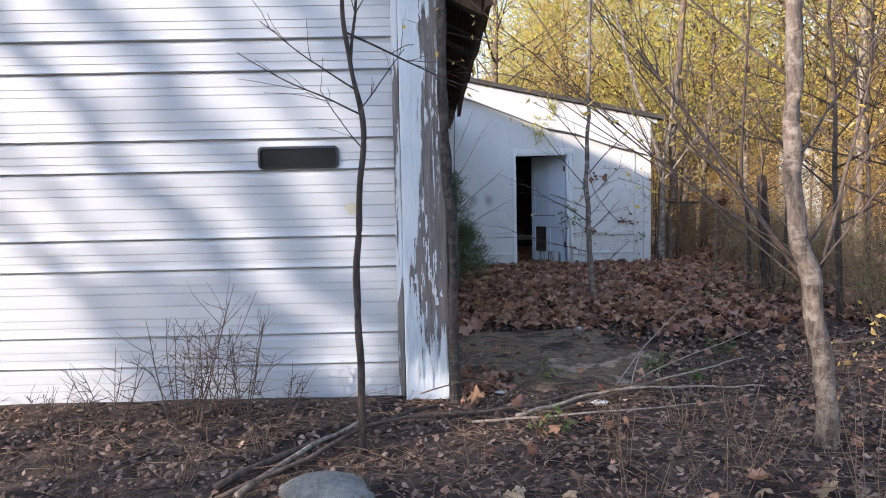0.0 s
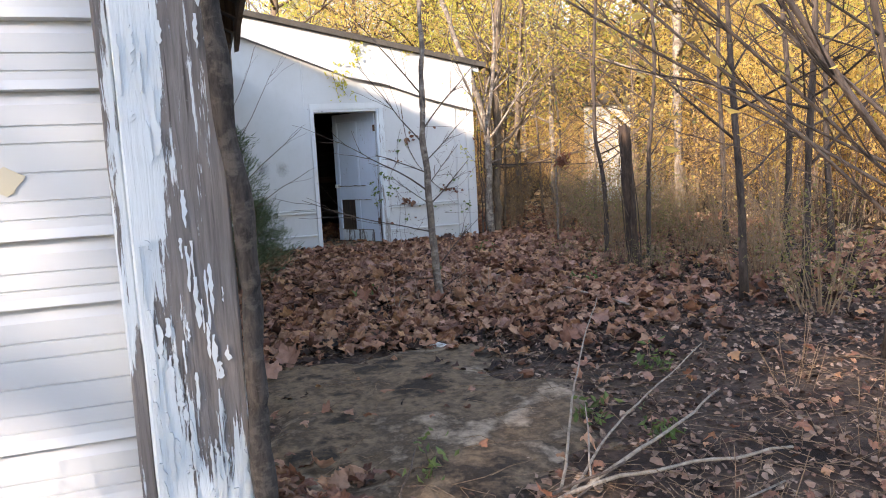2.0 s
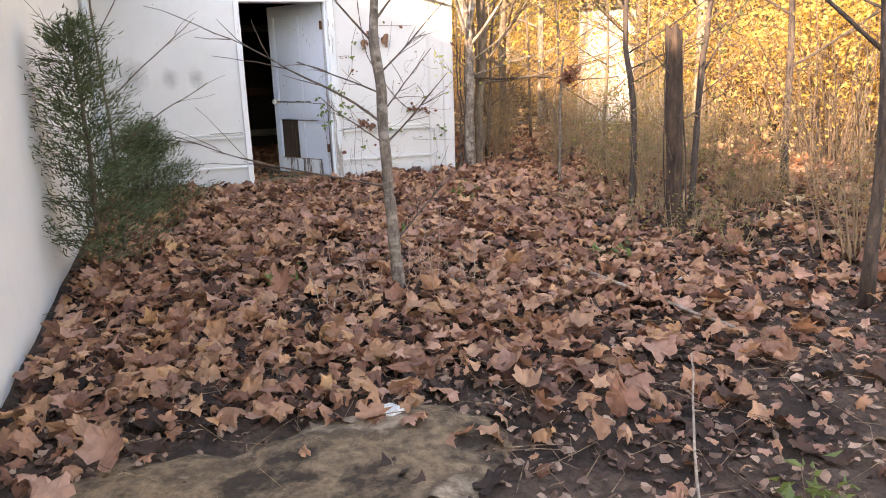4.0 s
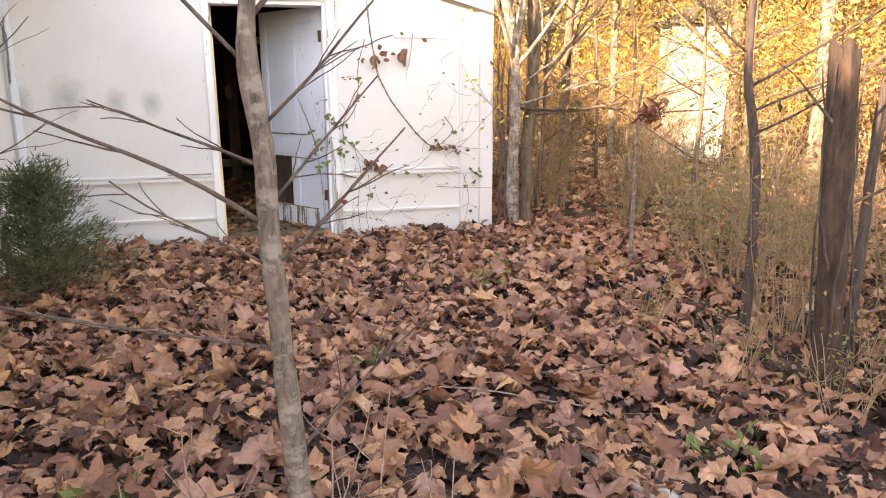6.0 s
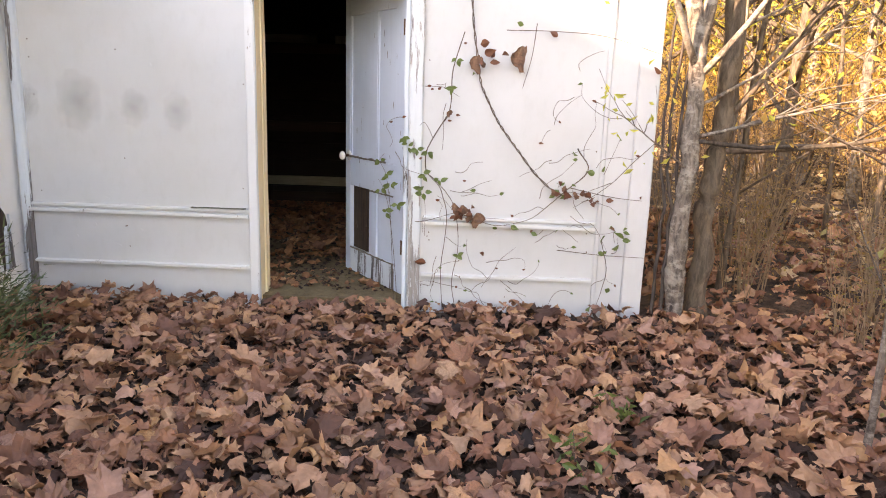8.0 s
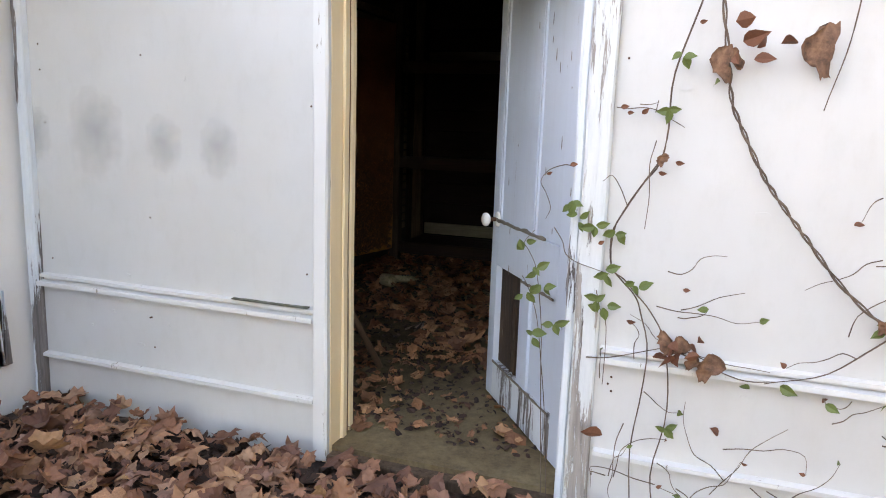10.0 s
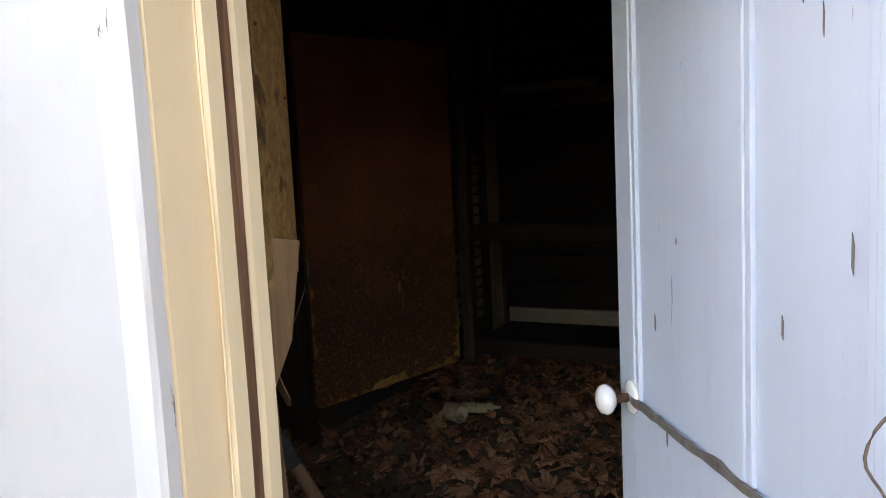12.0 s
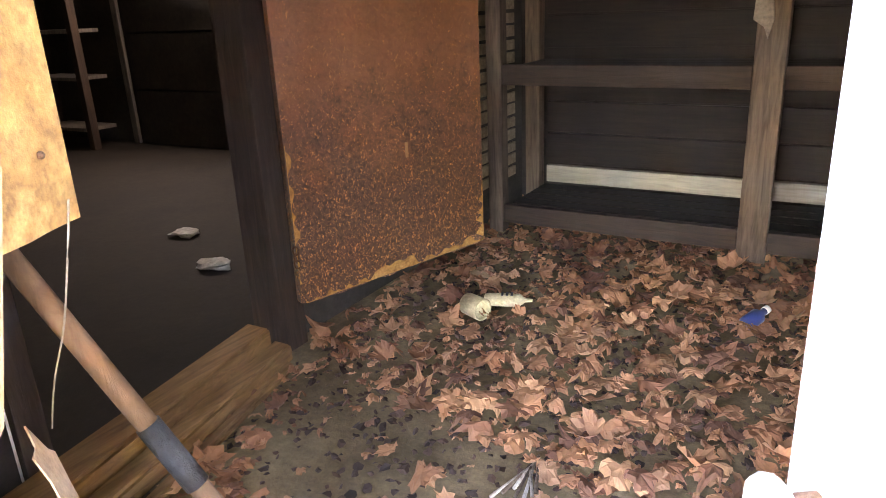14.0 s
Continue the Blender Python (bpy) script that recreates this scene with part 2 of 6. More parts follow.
M["blue"].node_tree.nodes["Principled BSDF"].inputs["Base Color"].default_value = (0.01, 0.024, 0.11, 1)
M["string"] = mottled("jute_string", [(0.175, 0.135, 0.08), (0.25, 0.2, 0.13)], 30, 80)
M["bark_dark"] = bark("dark_bark", (0.03, 0.022, 0.018), (0.1, 0.074, 0.06))
M["bark_black"] = bark("furrowed_black_bark", (0.016, 0.013, 0.012), (0.075, 0.06, 0.052), (0.12, 0.1, 0.085))
# sunlit look of the woodland floor is put into these lighter leaf tones
M["leaf_pale"] = leafy("sunlit_tan_leaf", [(0.5, 0.34, 0.2), (0.62, 0.45, 0.28), (0.4, 0.25, 0.14), (0.7, 0.55, 0.36)], 0.75, 0.12)
M["leaf_indoor"] = leafy("dusty_tan_leaf", [(0.191, 0.0741, 0.0379), (0.47, 0.218, 0.103), (0.322, 0.133, 0.0621), (0.574, 0.296, 0.152), (0.122, 0.0484, 0.029), (0.435, 0.195, 0.0897)], 0.75, 0.12)
# brush leaf tones raised to carry some of the sunlit haze
M["brush_leaf"] = leafy("withered_brush_leaf", [(0.3, 0.17, 0.065), (0.46, 0.28, 0.1), (0.22, 0.17, 0.06), (0.56, 0.38, 0.13)], 0.7, 0.35)
M["olive"] = leafy("dull_olive_leaf", [(0.195, 0.196, 0.065), (0.3, 0.28, 0.091), (0.15, 0.14, 0.0585), (0.39, 0.308, 0.104)], 0.65, 0.35)
M["straw"] = bark("dry_straw", (0.0765, 0.0446, 0.0268), (0.33, 0.22, 0.135))
M["bark_grey"] = bark("grey_bark", (0.055, 0.042, 0.034), (0.27, 0.215, 0.17), (0.42, 0.37, 0.31))
M["bark_sap"] = bark("grey_brown_bark", (0.055, 0.041, 0.033), (0.22, 0.17, 0.135), (0.34, 0.29, 0.245))
M["twig_grey"] = bark("grey_twig_bark", (0.05, 0.036, 0.03), (0.16, 0.115, 0.09))
M["bark_snag"] = bark("dark_red_brown_bark", (0.022, 0.013, 0.009), (0.085, 0.053, 0.036))
M["bark_brown"] = bark("brown_bark", (0.07, 0.05, 0.035), (0.2, 0.145, 0.1))
M["twig"] = bark("twig_bark", (0.07, 0.048, 0.036), (0.19, 0.13, 0.095))
# lighter copy of the twig bark, with the brush's sunlit haze put in
M["brush_twig"] = bark("sunlit_tan_brush_stem", (0.182, 0.117, 0.0715), (0.36, 0.25, 0.15))
M["shoot"] = bark("pale_reddish_shoot", (0.22, 0.12, 0.085), (0.46, 0.31, 0.24))
M["pale_twig"] = bark("pale_dry_stick", (0.2, 0.15, 0.11), (0.42, 0.34, 0.27))
# older leaves, darkened so that their tones give the shadows between dry ones
OLD_SHADE = [(0.0195, 0.0091, 0.0065), (0.0488, 0.0221, 0.0143), (0.078, 0.0364, 0.0234), (0.0325, 0.0156, 0.0111), (0.104, 0.052, 0.0325)]
BROWN = [(0.08, 0.034, 0.024), (0.272, 0.116, 0.071), (0.4, 0.192, 0.119), (0.56, 0.32, 0.199), (0.16, 0.068, 0.048), (0.336, 0.152, 0.095), (0.496, 0.264, 0.147), (0.216, 0.096, 0.067), (0.464, 0.256, 0.19), (0.528, 0.28, 0.133)]
M["leaf_old_shade"] = leafy("old_shade_leaf", OLD_SHADE, 0.8, 0.05)
M["leaf"] = leafy("dry_brown_leaf", BROWN, 0.75, 0.12)
M["leaf_one"] = leafy("dry_tan_leaf", BROWN[1:], 0.7, 0.12, island=False)
M["crumb"] = leafy("crumbled_leaf", [(0.0298, 0.0161, 0.0119), (0.128, 0.0663, 0.0476), (0.357, 0.221, 0.162), (0.051, 0.0289, 0.0221), (0.204, 0.115, 0.085), (0.493, 0.34, 0.255), (0.085, 0.0442, 0.0306)], 0.85, 0.0)
M["gold"] = leafy("golden_foliage", [(0.739, 0.515, 0.134), (0.896, 0.694, 0.224), (0.694, 0.448, 0.146), (0.874, 0.717, 0.302)], 0.6, 0.55)
M["yellowgreen"] = leafy("yellow_green_foliage", [(0.605, 0.571, 0.101), (0.784, 0.706, 0.157), (0.403, 0.426, 0.0784), (0.851, 0.739, 0.202)], 0.6, 0.55)
M["russet"] = leafy("russet_foliage", [(0.627, 0.381, 0.146), (0.784, 0.526, 0.213), (0.515, 0.302, 0.123), (0.762, 0.56, 0.302)], 0.6, 0.45)
M["green"] = leafy("green_foliage", [(0.055, 0.085, 0.025), (0.1, 0.13, 0.04), (0.16, 0.18, 0.055)], 0.55, 0.35)
M["vine_leaf"] = leafy("vine_leaf", [(0.1, 0.16, 0.04), (0.17, 0.23, 0.07), (0.09, 0.13, 0.04)], 0.5, 0.35)
M["vine_dead"] = leafy("dead_vine_leaf", [(0.16, 0.05, 0.035), (0.24, 0.1, 0.05)], 0.7, 0.15)
M["cedar"] = leafy("cedar_needles", [(0.0459, 0.0821, 0.0337), (0.0842, 0.128, 0.0536), (0.122, 0.147, 0.0688)], 0.8, 0.1)
M["fibre"] = mottled("bare_orange_fibre", [(0.28, 0.12, 0.03), (0.55, 0.29, 0.085)], 30, 120, 0.9, 0.5, 0.004)
M["dead_curl"] = mottled("curled_dead_leaf", [(0.06, 0.03, 0.02), (0.2, 0.1, 0.06), (0.32, 0.17, 0.1)], 25, 80, 0.8, 0.4, 0.004)
M["white_shed"] = painted("chalky_white_board", (0.55, 0.55, 0.53), (0.5, 0.5, 0.46), 0.3, 0.7)


# hardboard of the inner door: brown, blotched darker towards the bottom and scuffed to orange fibre
def hardboard():
    m, nt, b = material("scuffed_brown_hardboard", 0.42)
    v = coords(nt)
    col = ramp(nt, noise_tex(nt, v, 2.2, 5), [(0.35, (0.16, 0.058, 0.025)), (0.7, (0.3, 0.118, 0.052))])
    sep = nt.nodes.new("ShaderNodeSeparateXYZ")
    nt.links.new(v, sep.inputs[0])
    worn = node(nt, "ShaderNodeMapRange")
    for k, val in zip(("From Min", "From Max", "To Min", "To Max"), (0.0, 1.5, 0.1, 0.02)):
        worn.inputs[k].default_value = val
    nt.links.new(sep.outputs[2], worn.inputs[0])
    n = noise_tex(nt, coords(nt, (1, 1, 0.7)), 95, 7, 0.8, 1.2)
    s = nt.nodes.new("ShaderNodeMath")
    nt.links.new(n, s.inputs[0])
    nt.links.new(worn.outputs[0], s.inputs[1])
    # blotched darkening that grows stronger towards the bottom edge
    low_dark = node(nt, "ShaderNodeMapRange")
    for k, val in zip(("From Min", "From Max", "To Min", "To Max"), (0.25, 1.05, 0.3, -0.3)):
        low_dark.inputs[k].default_value = val
    nt.links.new(sep.outputs[2], low_dark.inputs[0])
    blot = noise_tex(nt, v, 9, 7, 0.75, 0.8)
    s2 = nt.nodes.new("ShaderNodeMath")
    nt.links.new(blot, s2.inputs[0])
    nt.links.new(low_dark.outputs[0], s2.inputs[1])
    dark_blotch = ramp(nt, s2.outputs[0], [(0.34, (0, 0, 0)), (0.66, (0.88, 0.88, 0.88))])
    col = mix(nt, dark_blotch, col, (0.085, 0.036, 0.018))
    pits = ramp(nt, noise_tex(nt, v, 55, 5, 0.7, 0.3), [(0.4, (0.3, 0.27, 0.25)), (0.56, (1, 1, 1))])
    col = mix(nt, mix(nt, dark_blotch, (0.25, 0.25, 0.25), (0.85, 0.85, 0.85)), col, pits, "MULTIPLY")
    mask = ramp(nt, s.outputs[0], [(0.64, (0, 0, 0)), (0.7, (1, 1, 1))])
    col = mix(nt, mask, col, (0.72, 0.3, 0.085))
    nt.links.new(col, b.inputs["Base Color"])
    bump(nt, b, n, 0.4, 0.005)
    return m


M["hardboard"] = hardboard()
M["flake"] = painted("loose_white_paint", (0.62, 0.665, 0.7), (0.42, 0.43, 0.42), 0.4, 0.6, (2, 2, 0.4))


# ---- mesh helpers ----
def link_mesh(name, verts, faces, mat, parent=None, smooth=False):
    me = bpy.data.meshes.new(name)
    me.from_pydata([tuple(v) for v in verts], [], faces)
    me.update()
    if mat:
        me.materials.append(mat)
    if smooth:
        me.polygons.foreach_set("use_smooth", [True] * len(me.polygons))
    ob = new(name, me)
    if parent:
        ob.parent = parent
    return ob


def part(name, bm, mat, parent=None, label=""):
    me = bpy.data.meshes.new(name)
    bm.to_mesh(me)
    bm.free()
    me.materials.append(mat)
    ob = new(name, me)
    if parent:
        ob.parent = parent
    if label:
        ob["label"] = label
    return ob


def thing(name, label, category, at=(0, 0, 0), group="", kind=""):
    e = new(name)
    e.location = at
    e.empty_display_size = 0.1
    return tagged(e, label, category, group, kind)


def box(bm, x0, x1, y0, y1, z0, z1, bevel=0.0):
    vs = [bm.verts.new((x, y, z)) for x in (x0, x1) for y in (y0, y1) for z in (z0, z1)]
    fs = [bm.faces.new([vs[i] for i in q]) for q in ((0, 1, 3, 2), (4, 6, 7, 5), (0, 4, 5, 1), (2, 3, 7, 6), (0, 2, 6, 4), (1, 5, 7, 3))]
    if bevel:
        es = {e for f in fs for e in f.edges}
        bmesh.ops.bevel(bm, geom=list(es), offset=bevel, segments=2, affect="EDGES", profile=0.6)
    return bm


def boxes(*specs, bevel=0.0):
    bm = bmesh.new()
    for s in specs:
        box(bm, *s, bevel=bevel)
    return bm


def prism(points, a, c, axis="y"):
    """A flat outline (two coordinates a point) given thickness from a to c along an axis."""
    bm = bmesh.new()

    def at(p, d):
        return {"x": (d, p[0], p[1]), "y": (p[0], d, p[1]), "z": (p[0], p[1], d)}[axis]
    lo = [bm.verts.new(at(p, a)) for p in points]
    hi = [bm.verts.new(at(p, c)) for p in points]
    bm.faces.new(lo)
    bm.faces.new(hi[::-1])
    n = len(points)
    for i in range(n):
        bm.faces.new((lo[i], hi[i], hi[(i + 1) % n], lo[(i + 1) % n]))
    bmesh.ops.recalc_face_normals(bm, faces=bm.faces)
    return bm


def tube(verts, faces, pts, radii, sides=6):
    """Append a tapered tube along pts."""
    base = len(verts)
    pts = [Vector(p) for p in pts]
    up = Vector((0.13, 0.31, 0.94)).normalized()
    for i, p in enumerate(pts):
        d = (pts[min(i + 1, len(pts) - 1)] - pts[max(i - 1, 0)])
        d = d.normalized() if d.length > 1e-9 else Vector((0, 0, 1))
        ref = up if abs(d.dot(up)) < 0.95 else Vector((1, 0, 0))
        u = d.cross(ref).normalized()
        w = d.cross(u)
        for k in range(sides):
            a = 2 * math.pi * k / sides
            verts.append(p + (u * math.cos(a) + w * math.sin(a)) * radii[i])
    for i in range(len(pts) - 1):
        for k in range(sides):
            a, b2 = base + i * sides + k, base + i * sides + (k + 1) % sides
            faces.append((a, b2, b2 + sides, a + sides))
    faces.append(tuple(range(base + sides - 1, base - 1, -1)))
    last = base + (len(pts) - 1) * sides
    faces.append(tuple(range(last, last + sides)))


def rod(name, pts, r0, r1, mat, parent=None, sides=7, label="", steps=0):
    v, f = [], []
    if steps:
        q0 = Vector(pts[0])
        pts = [q + Vector((noise.noise(q * 6 + q0), noise.noise(q * 6 + q0 * 2 + Vector((3, 0, 0))), 0.5 * noise.noise(q * 6 + Vector((0, 7, 0))))) * r0 * 2.2 for q in smooth_path(pts, steps)]
    n = len(pts)
    tube(v, f, pts, [r0 + (r1 - r0) * i / max(1, n - 1) for i in range(n)], sides)
    ob = link_mesh(name, v, f, mat, parent, True)
    if label:
        ob["label"] = label
    return ob


def smooth_path(pts, steps=5):
    p = [Vector(q) for q in pts]
    p = [p[0] * 2 - p[1]] + p + [p[-1] * 2 - p[-2]]
    out = []
    for i in range(1, len(p) - 2):
        for s in range(steps):
            t = s / steps
            a, b2, c, d = p[i - 1], p[i], p[i + 1], p[i + 2]
            out.append(0.5 * ((2 * b2) + (c - a) * t + (2 * a - 5 * b2 + 4 * c - d) * t * t + (3 * b2 - a - 3 * c + d) * t ** 3))
    out.append(p[-2])
    return out


def lathe(profile, sides=16, axis="z"):
    bm = bmesh.new()
    rings = []
    for r, h in profile:
        ring = []
        for k in range(sides):
            a = 2 * math.pi * k / sides
            c = (r * math.cos(a), r * math.sin(a), h)
            ring.append(bm.verts.new(c))
        rings.append(ring)
    for a, b2 in zip(rings, rings[1:]):
        for k in range(sides):
            bm.faces.new((a[k], a[(k + 1) % sides], b2[(k + 1) % sides], b2[k]))
    bm.faces.new(rings[0][::-1])
    bm.faces.new(rings[-1])
    for f in bm.faces:
        f.smooth = True
    return bm


def rnd(a, b2):
    return random.uniform(a, b2)


# ---- ground ----
def step(a, b2, v):
    t = min(1.0, max(0.0, (v - a) / (b2 - a)))
    return t * t * (3 - 2 * t)


def ground_z(x, y):
    far = math.hypot(max(0, x - 9), max(0, y - 22))
    z = 0.02 + 0.11 * step(5.0, 11.5, y) + 0.0 * x
    z += 0.05 * noise.noise((x * 0.5, y * 0.5, 3.0)) * step(0.0, 3.0, math.hypot(x - 1, y - 6)) * (0.5 if x < 4 else 1.0)
    z += 0.018 * noise.noise((x * 2.3, y * 2.3, 7.0))
    z += 22.0 * step(6, 110, far) + 0.5 * step(0, 6, far) * noise.noise((x * 0.12, y * 0.12, 1.0))
    if -6.4 < x < 0.0 and 4.5 < y < 17.2 or -0.5 < x < 3.7 and 12.0 < y < 16.8:
        z = min(z, 0.1)
    return z


def grid_lines(lo, hi, fine_lo, fine_hi, fine):
    out, v = [], fine_lo
    while v < fine_hi:
        out.append(v)
        v += fine
    s, v = fine, fine_hi
    while v < hi:
        out.append(v)
        s *= 1.16
        v += s
    out.append(hi)
    s, v = fine, fine_lo - fine
    while v > lo:
        out.insert(0, v)
        s *= 1.16
        v -= s
    out.insert(0, lo)
    return out


gx = grid_lines(-260, 260, -3.2, 8.0, 0.16)
gy = grid_lines(-260, 260, -0.5, 13.0, 0.16)
gv = [(x, y, ground_z(x, y)) for y in gy for x in gx]
W = len(gx)
gf = [(j * W + i, j * W + i + 1, (j + 1) * W + i + 1, (j + 1) * W + i) for j in range(len(gy) - 1) for i in range(W - 1)]
ground = link_mesh("ground", gv, gf, M["soil"], smooth=True)
tagged(ground, "dark leaf-strewn woodland soil with bare patches", "ground", kind="structure")

# ---- garage ----
WX = -0.03   # outer face of the garage's side wall, which runs on into the shed
bm = boxes((WX - 0.1, WX, 4.66, 13.02, 0.05, 2.75), (WX - 0.1, WX, 13.02, 13.96, 2.1, 2.75), (WX - 0.1, WX, 13.96, 17.0, 0.05, 2.75))
tagged(part("wall_garage_side", bm, M["side_panel"]), "long white boarded garage side wall", "wall", kind="structure")
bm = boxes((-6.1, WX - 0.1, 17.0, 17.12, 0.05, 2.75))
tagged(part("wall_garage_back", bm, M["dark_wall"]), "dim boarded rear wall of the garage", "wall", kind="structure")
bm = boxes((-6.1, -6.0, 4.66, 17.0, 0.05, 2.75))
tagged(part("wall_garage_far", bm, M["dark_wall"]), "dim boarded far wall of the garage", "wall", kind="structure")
bm = boxes((-6.1, -5.2, 4.62, 4.66, 0.05, 2.75), (-5.2, WX - 0.1, 4.66, 4.72, 2.72, 2.78))
bm2 = prism([(-6.1, 2.76), (0.0, 2.76), (-3.05, 4.4)], 4.62, 4.7)
tagged(part("wall_garage_front", bm, M["panel"]), "white boarded front wall beside the garage door", "wall", kind="structure")
# two unseen walls added at the rear to keep daylight out of the interior
tagged(part("wall_rear_gable", prism([(-6.1, 2.752), (-0.9, 2.752), (-0.9, 3.3), (-3.05, 4.48)], 17.0, 17.1), M["dark_wall"]), "dim boarded rear gable, unseen, closing off daylight", "wall", kind="structure")
tagged(part("wall_rear_infill", boxes((-0.898, WX, 16.85, 16.93, 2.752, 3.42)), M["dark_wall"]), "unseen boarding added to close the roof joint against daylight", "wall", kind="structure")
tagged(part("wall_gable", bm2, M["panel"]), "white gable above the garage door", "wall", kind="structure")
tagged(part("garage_floor", boxes((-6.0, WX - 0.1, 4.7, 17.0, 0.0, 0.17)), M["garage_floor"]), "dusty bare concrete garage floor, its gloom in the colour", "floor", kind="structure")
RIDGE = 4.58
rf = thing("garage_roof", "low-pitched dark shingle garage roof", "roof", kind="structure")
part("roof_slope", prism([(-3.05, RIDGE), (0.36, 2.62), (0.36, 2.54), (-3.05, RIDGE - 0.1)], 4.3, 12.0), M["shingle"], rf)
part("roof_slope", prism([(-3.05, RIDGE), (-3.05, RIDGE - 0.1), (-6.5, 2.54), (-6.5, 2.62)], 4.3, 17.4), M["shingle"], rf)
part("roof_slope", prism([(-3.05, RIDGE), (-0.9, 3.36), (-0.9, 3.26), (-3.05, RIDGE - 0.1)], 12.0, 17.4), M["shingle"], rf)
for y in np.arange(4.5, 11.9, 0.6):
    part("rafter_tail", prism([(-0.03, 2.74), (0.33, 2.54), (0.33, 2.44), (-0.03, 2.62)], y, y + 0.05), M["old_wood"], rf)
# sagging fascia, broken off part of the way along the eave
bm = bmesh.new()
prev = None
ys = np.linspace(4.3, 9.2, 26)
for i, y in enumerate(ys):
    dip = -0.02 - 0.03 * noise.noise((y * 1.7, 0, 0)) - (0.1 * step(8.3, 9.2, y))
    top, low = 2.62, 2.46 + dip + 0.05 * noise.noise((y * 5.0, 2, 0))
    ring = [bm.verts.new(c) for c in ((0.345, y, low), (0.385, y, low + 0.01), (0.39, y, top), (0.35, y, top))]
    if prev:
        for k in range(4):
            bm.faces.new((prev[k], prev[(k + 1) % 4], ring[(k + 1) % 4], ring[k]))
    else:
        bm.faces.new(ring[::-1])
    prev = ring
bm.faces.new(prev)
part("fascia", bm, M["old_wood"], rf, "rotten dark fascia board broken off at its end")

# overhead door: ribbed metal sections
gd = thing("garage_door", "closed white ribbed metal overhead garage door", "garage door", (-2.7, 4.6, 0.05), kind="structure")
DX0, DX1 = -5.2, -0.19


def section(z0, name):
    """One section from its lower joint: a narrow field, a lip, then a wide field with fine grooves."""
    prof = [(0.0, 0.032), (0.003, -0.007), (0.03, 0.0)]
    for z in (0.055, 0.105):
        prof += [(z - 0.004, 0.0), (z - 0.001, 0.006), (z + 0.001, 0.006), (z + 0.003, 0.0)]
    prof += [(0.16, 0.0), (0.193, 0.028), (0.2, 0.03), (0.203, -0.007), (0.232, 0.0)]
    for z in (0.262, 0.314, 0.396, 0.48, 0.53):
        prof += [(z - 0.004, 0.0), (z - 0.001, 0.006), (z + 0.001, 0.006), (z + 0.003, 0.0)]
    prof += [(0.59, 0.0), (0.623, 0.028), (0.63, 0.032)]
    v, f = [], []
    xs = np.linspace(DX0, DX1, 14)
    for x in xs:
        for z, d in prof:
            v.append((x, 4.6 + d + 0.003 * noise.noise((x * 0.8, z0 * 3 + z * 2, 4)), z0 + z))
    n = len(prof)
    for i in range(len(xs) - 1):
        for k in range(n - 1):
            f.append((i * n + k, (i + 1) * n + k, (i + 1) * n + k + 1, i * n + k + 1))
    b0 = len(v)
    for x in (DX0, DX1):
        v += [(x, 4.64, z0), (x, 4.64, z0 + 0.63)]
    f += [(b0, b0 + 1, b0 + 3, b0 + 2)]
    f.append(tuple([b0 + 1, b0] + list(range(n))))
    f.append(tuple([b0 + 2, b0 + 3] + [(len(xs) - 1) * n + k for k in range(n - 1, -1, -1)]))
    ob = link_mesh(name, v, f, M["siding"], gd)
    ob.matrix_parent_inverse = Matrix.Translation((2.7, -4.6, -0.05))
    return ob


for k in range(-1, 4):
    section(0.25 + 0.63 * k + 0.0, "panel")


def rounded(w, h, r, n=5):
    out = []
    for cx, cz, a0 in ((w / 2 - r, h / 2 - r, 0), (-w / 2 + r, h / 2 - r, 90), (-w / 2 + r, -h / 2 + r, 180), (w / 2 - r, -h / 2 + r, 270)):
        for i in range(n + 1):
            a = radians(a0 + 90 * i / n)
            out.append((cx + r * math.cos(a), cz + r * math.sin(a)))
    return out


def slit_window(parent, cx, y, cz, w=0.515, h=0.142, flip=1):
    o = rounded(w, h, 0.03)
    i = rounded(w - 0.03, h - 0.03, 0.022)
    bm = bmesh.new()
    rings = [[bm.verts.new((cx + p[0], y + d, cz + p[1])) for p in q] for q, d in ((o, 0.0), (o, -0.014 * flip), (i, -0.016 * flip), (i, -0.004 * flip))]
    n = len(o)
    for a, b2 in zip(rings, rings[1:]):
        for k in range(n):
            bm.faces.new((a[k], a[(k + 1) % n], b2[(k + 1) % n], b2[k]))
    fr = part("window_frame", bm, M["black"], parent, "black rubber window frame")
    gl = part("pane", prism([(cx + p[0], cz + p[1]) for p in i], y - 0.006 * flip, y - 0.002 * flip), M["darkglass"], parent, "dark glass pane")
    return fr, gl


for ob in slit_window(gd, -0.848, 4.598, 1.587):
    ob.matrix_parent_inverse = Matrix.Translation((2.7, -4.6, -0.05))

blot = [(-0.516 + 0.045 * math.cos(a) * (1 + 0.3 * math.sin(3 * a)), 1.255 + 0.036 * math.sin(a) * (1 + 0.2 * math.cos(4 * a))) for a in np.linspace(0, 2 * math.pi, 17)[:-1]]
ob = part("rust_stain", prism(blot, 4.5955, 4.5985), M["yellowed"], gd, "yellowed patch on the metal")
ob.matrix_parent_inverse = Matrix.Translation((2.7, -4.6, -0.05))

# corner post with peeling paint, and the trunk grown against it
post = thing("corner_post", "weathered grey wooden corner post with peeling white paint", "post", (-0.045, 4.52, 0.02))


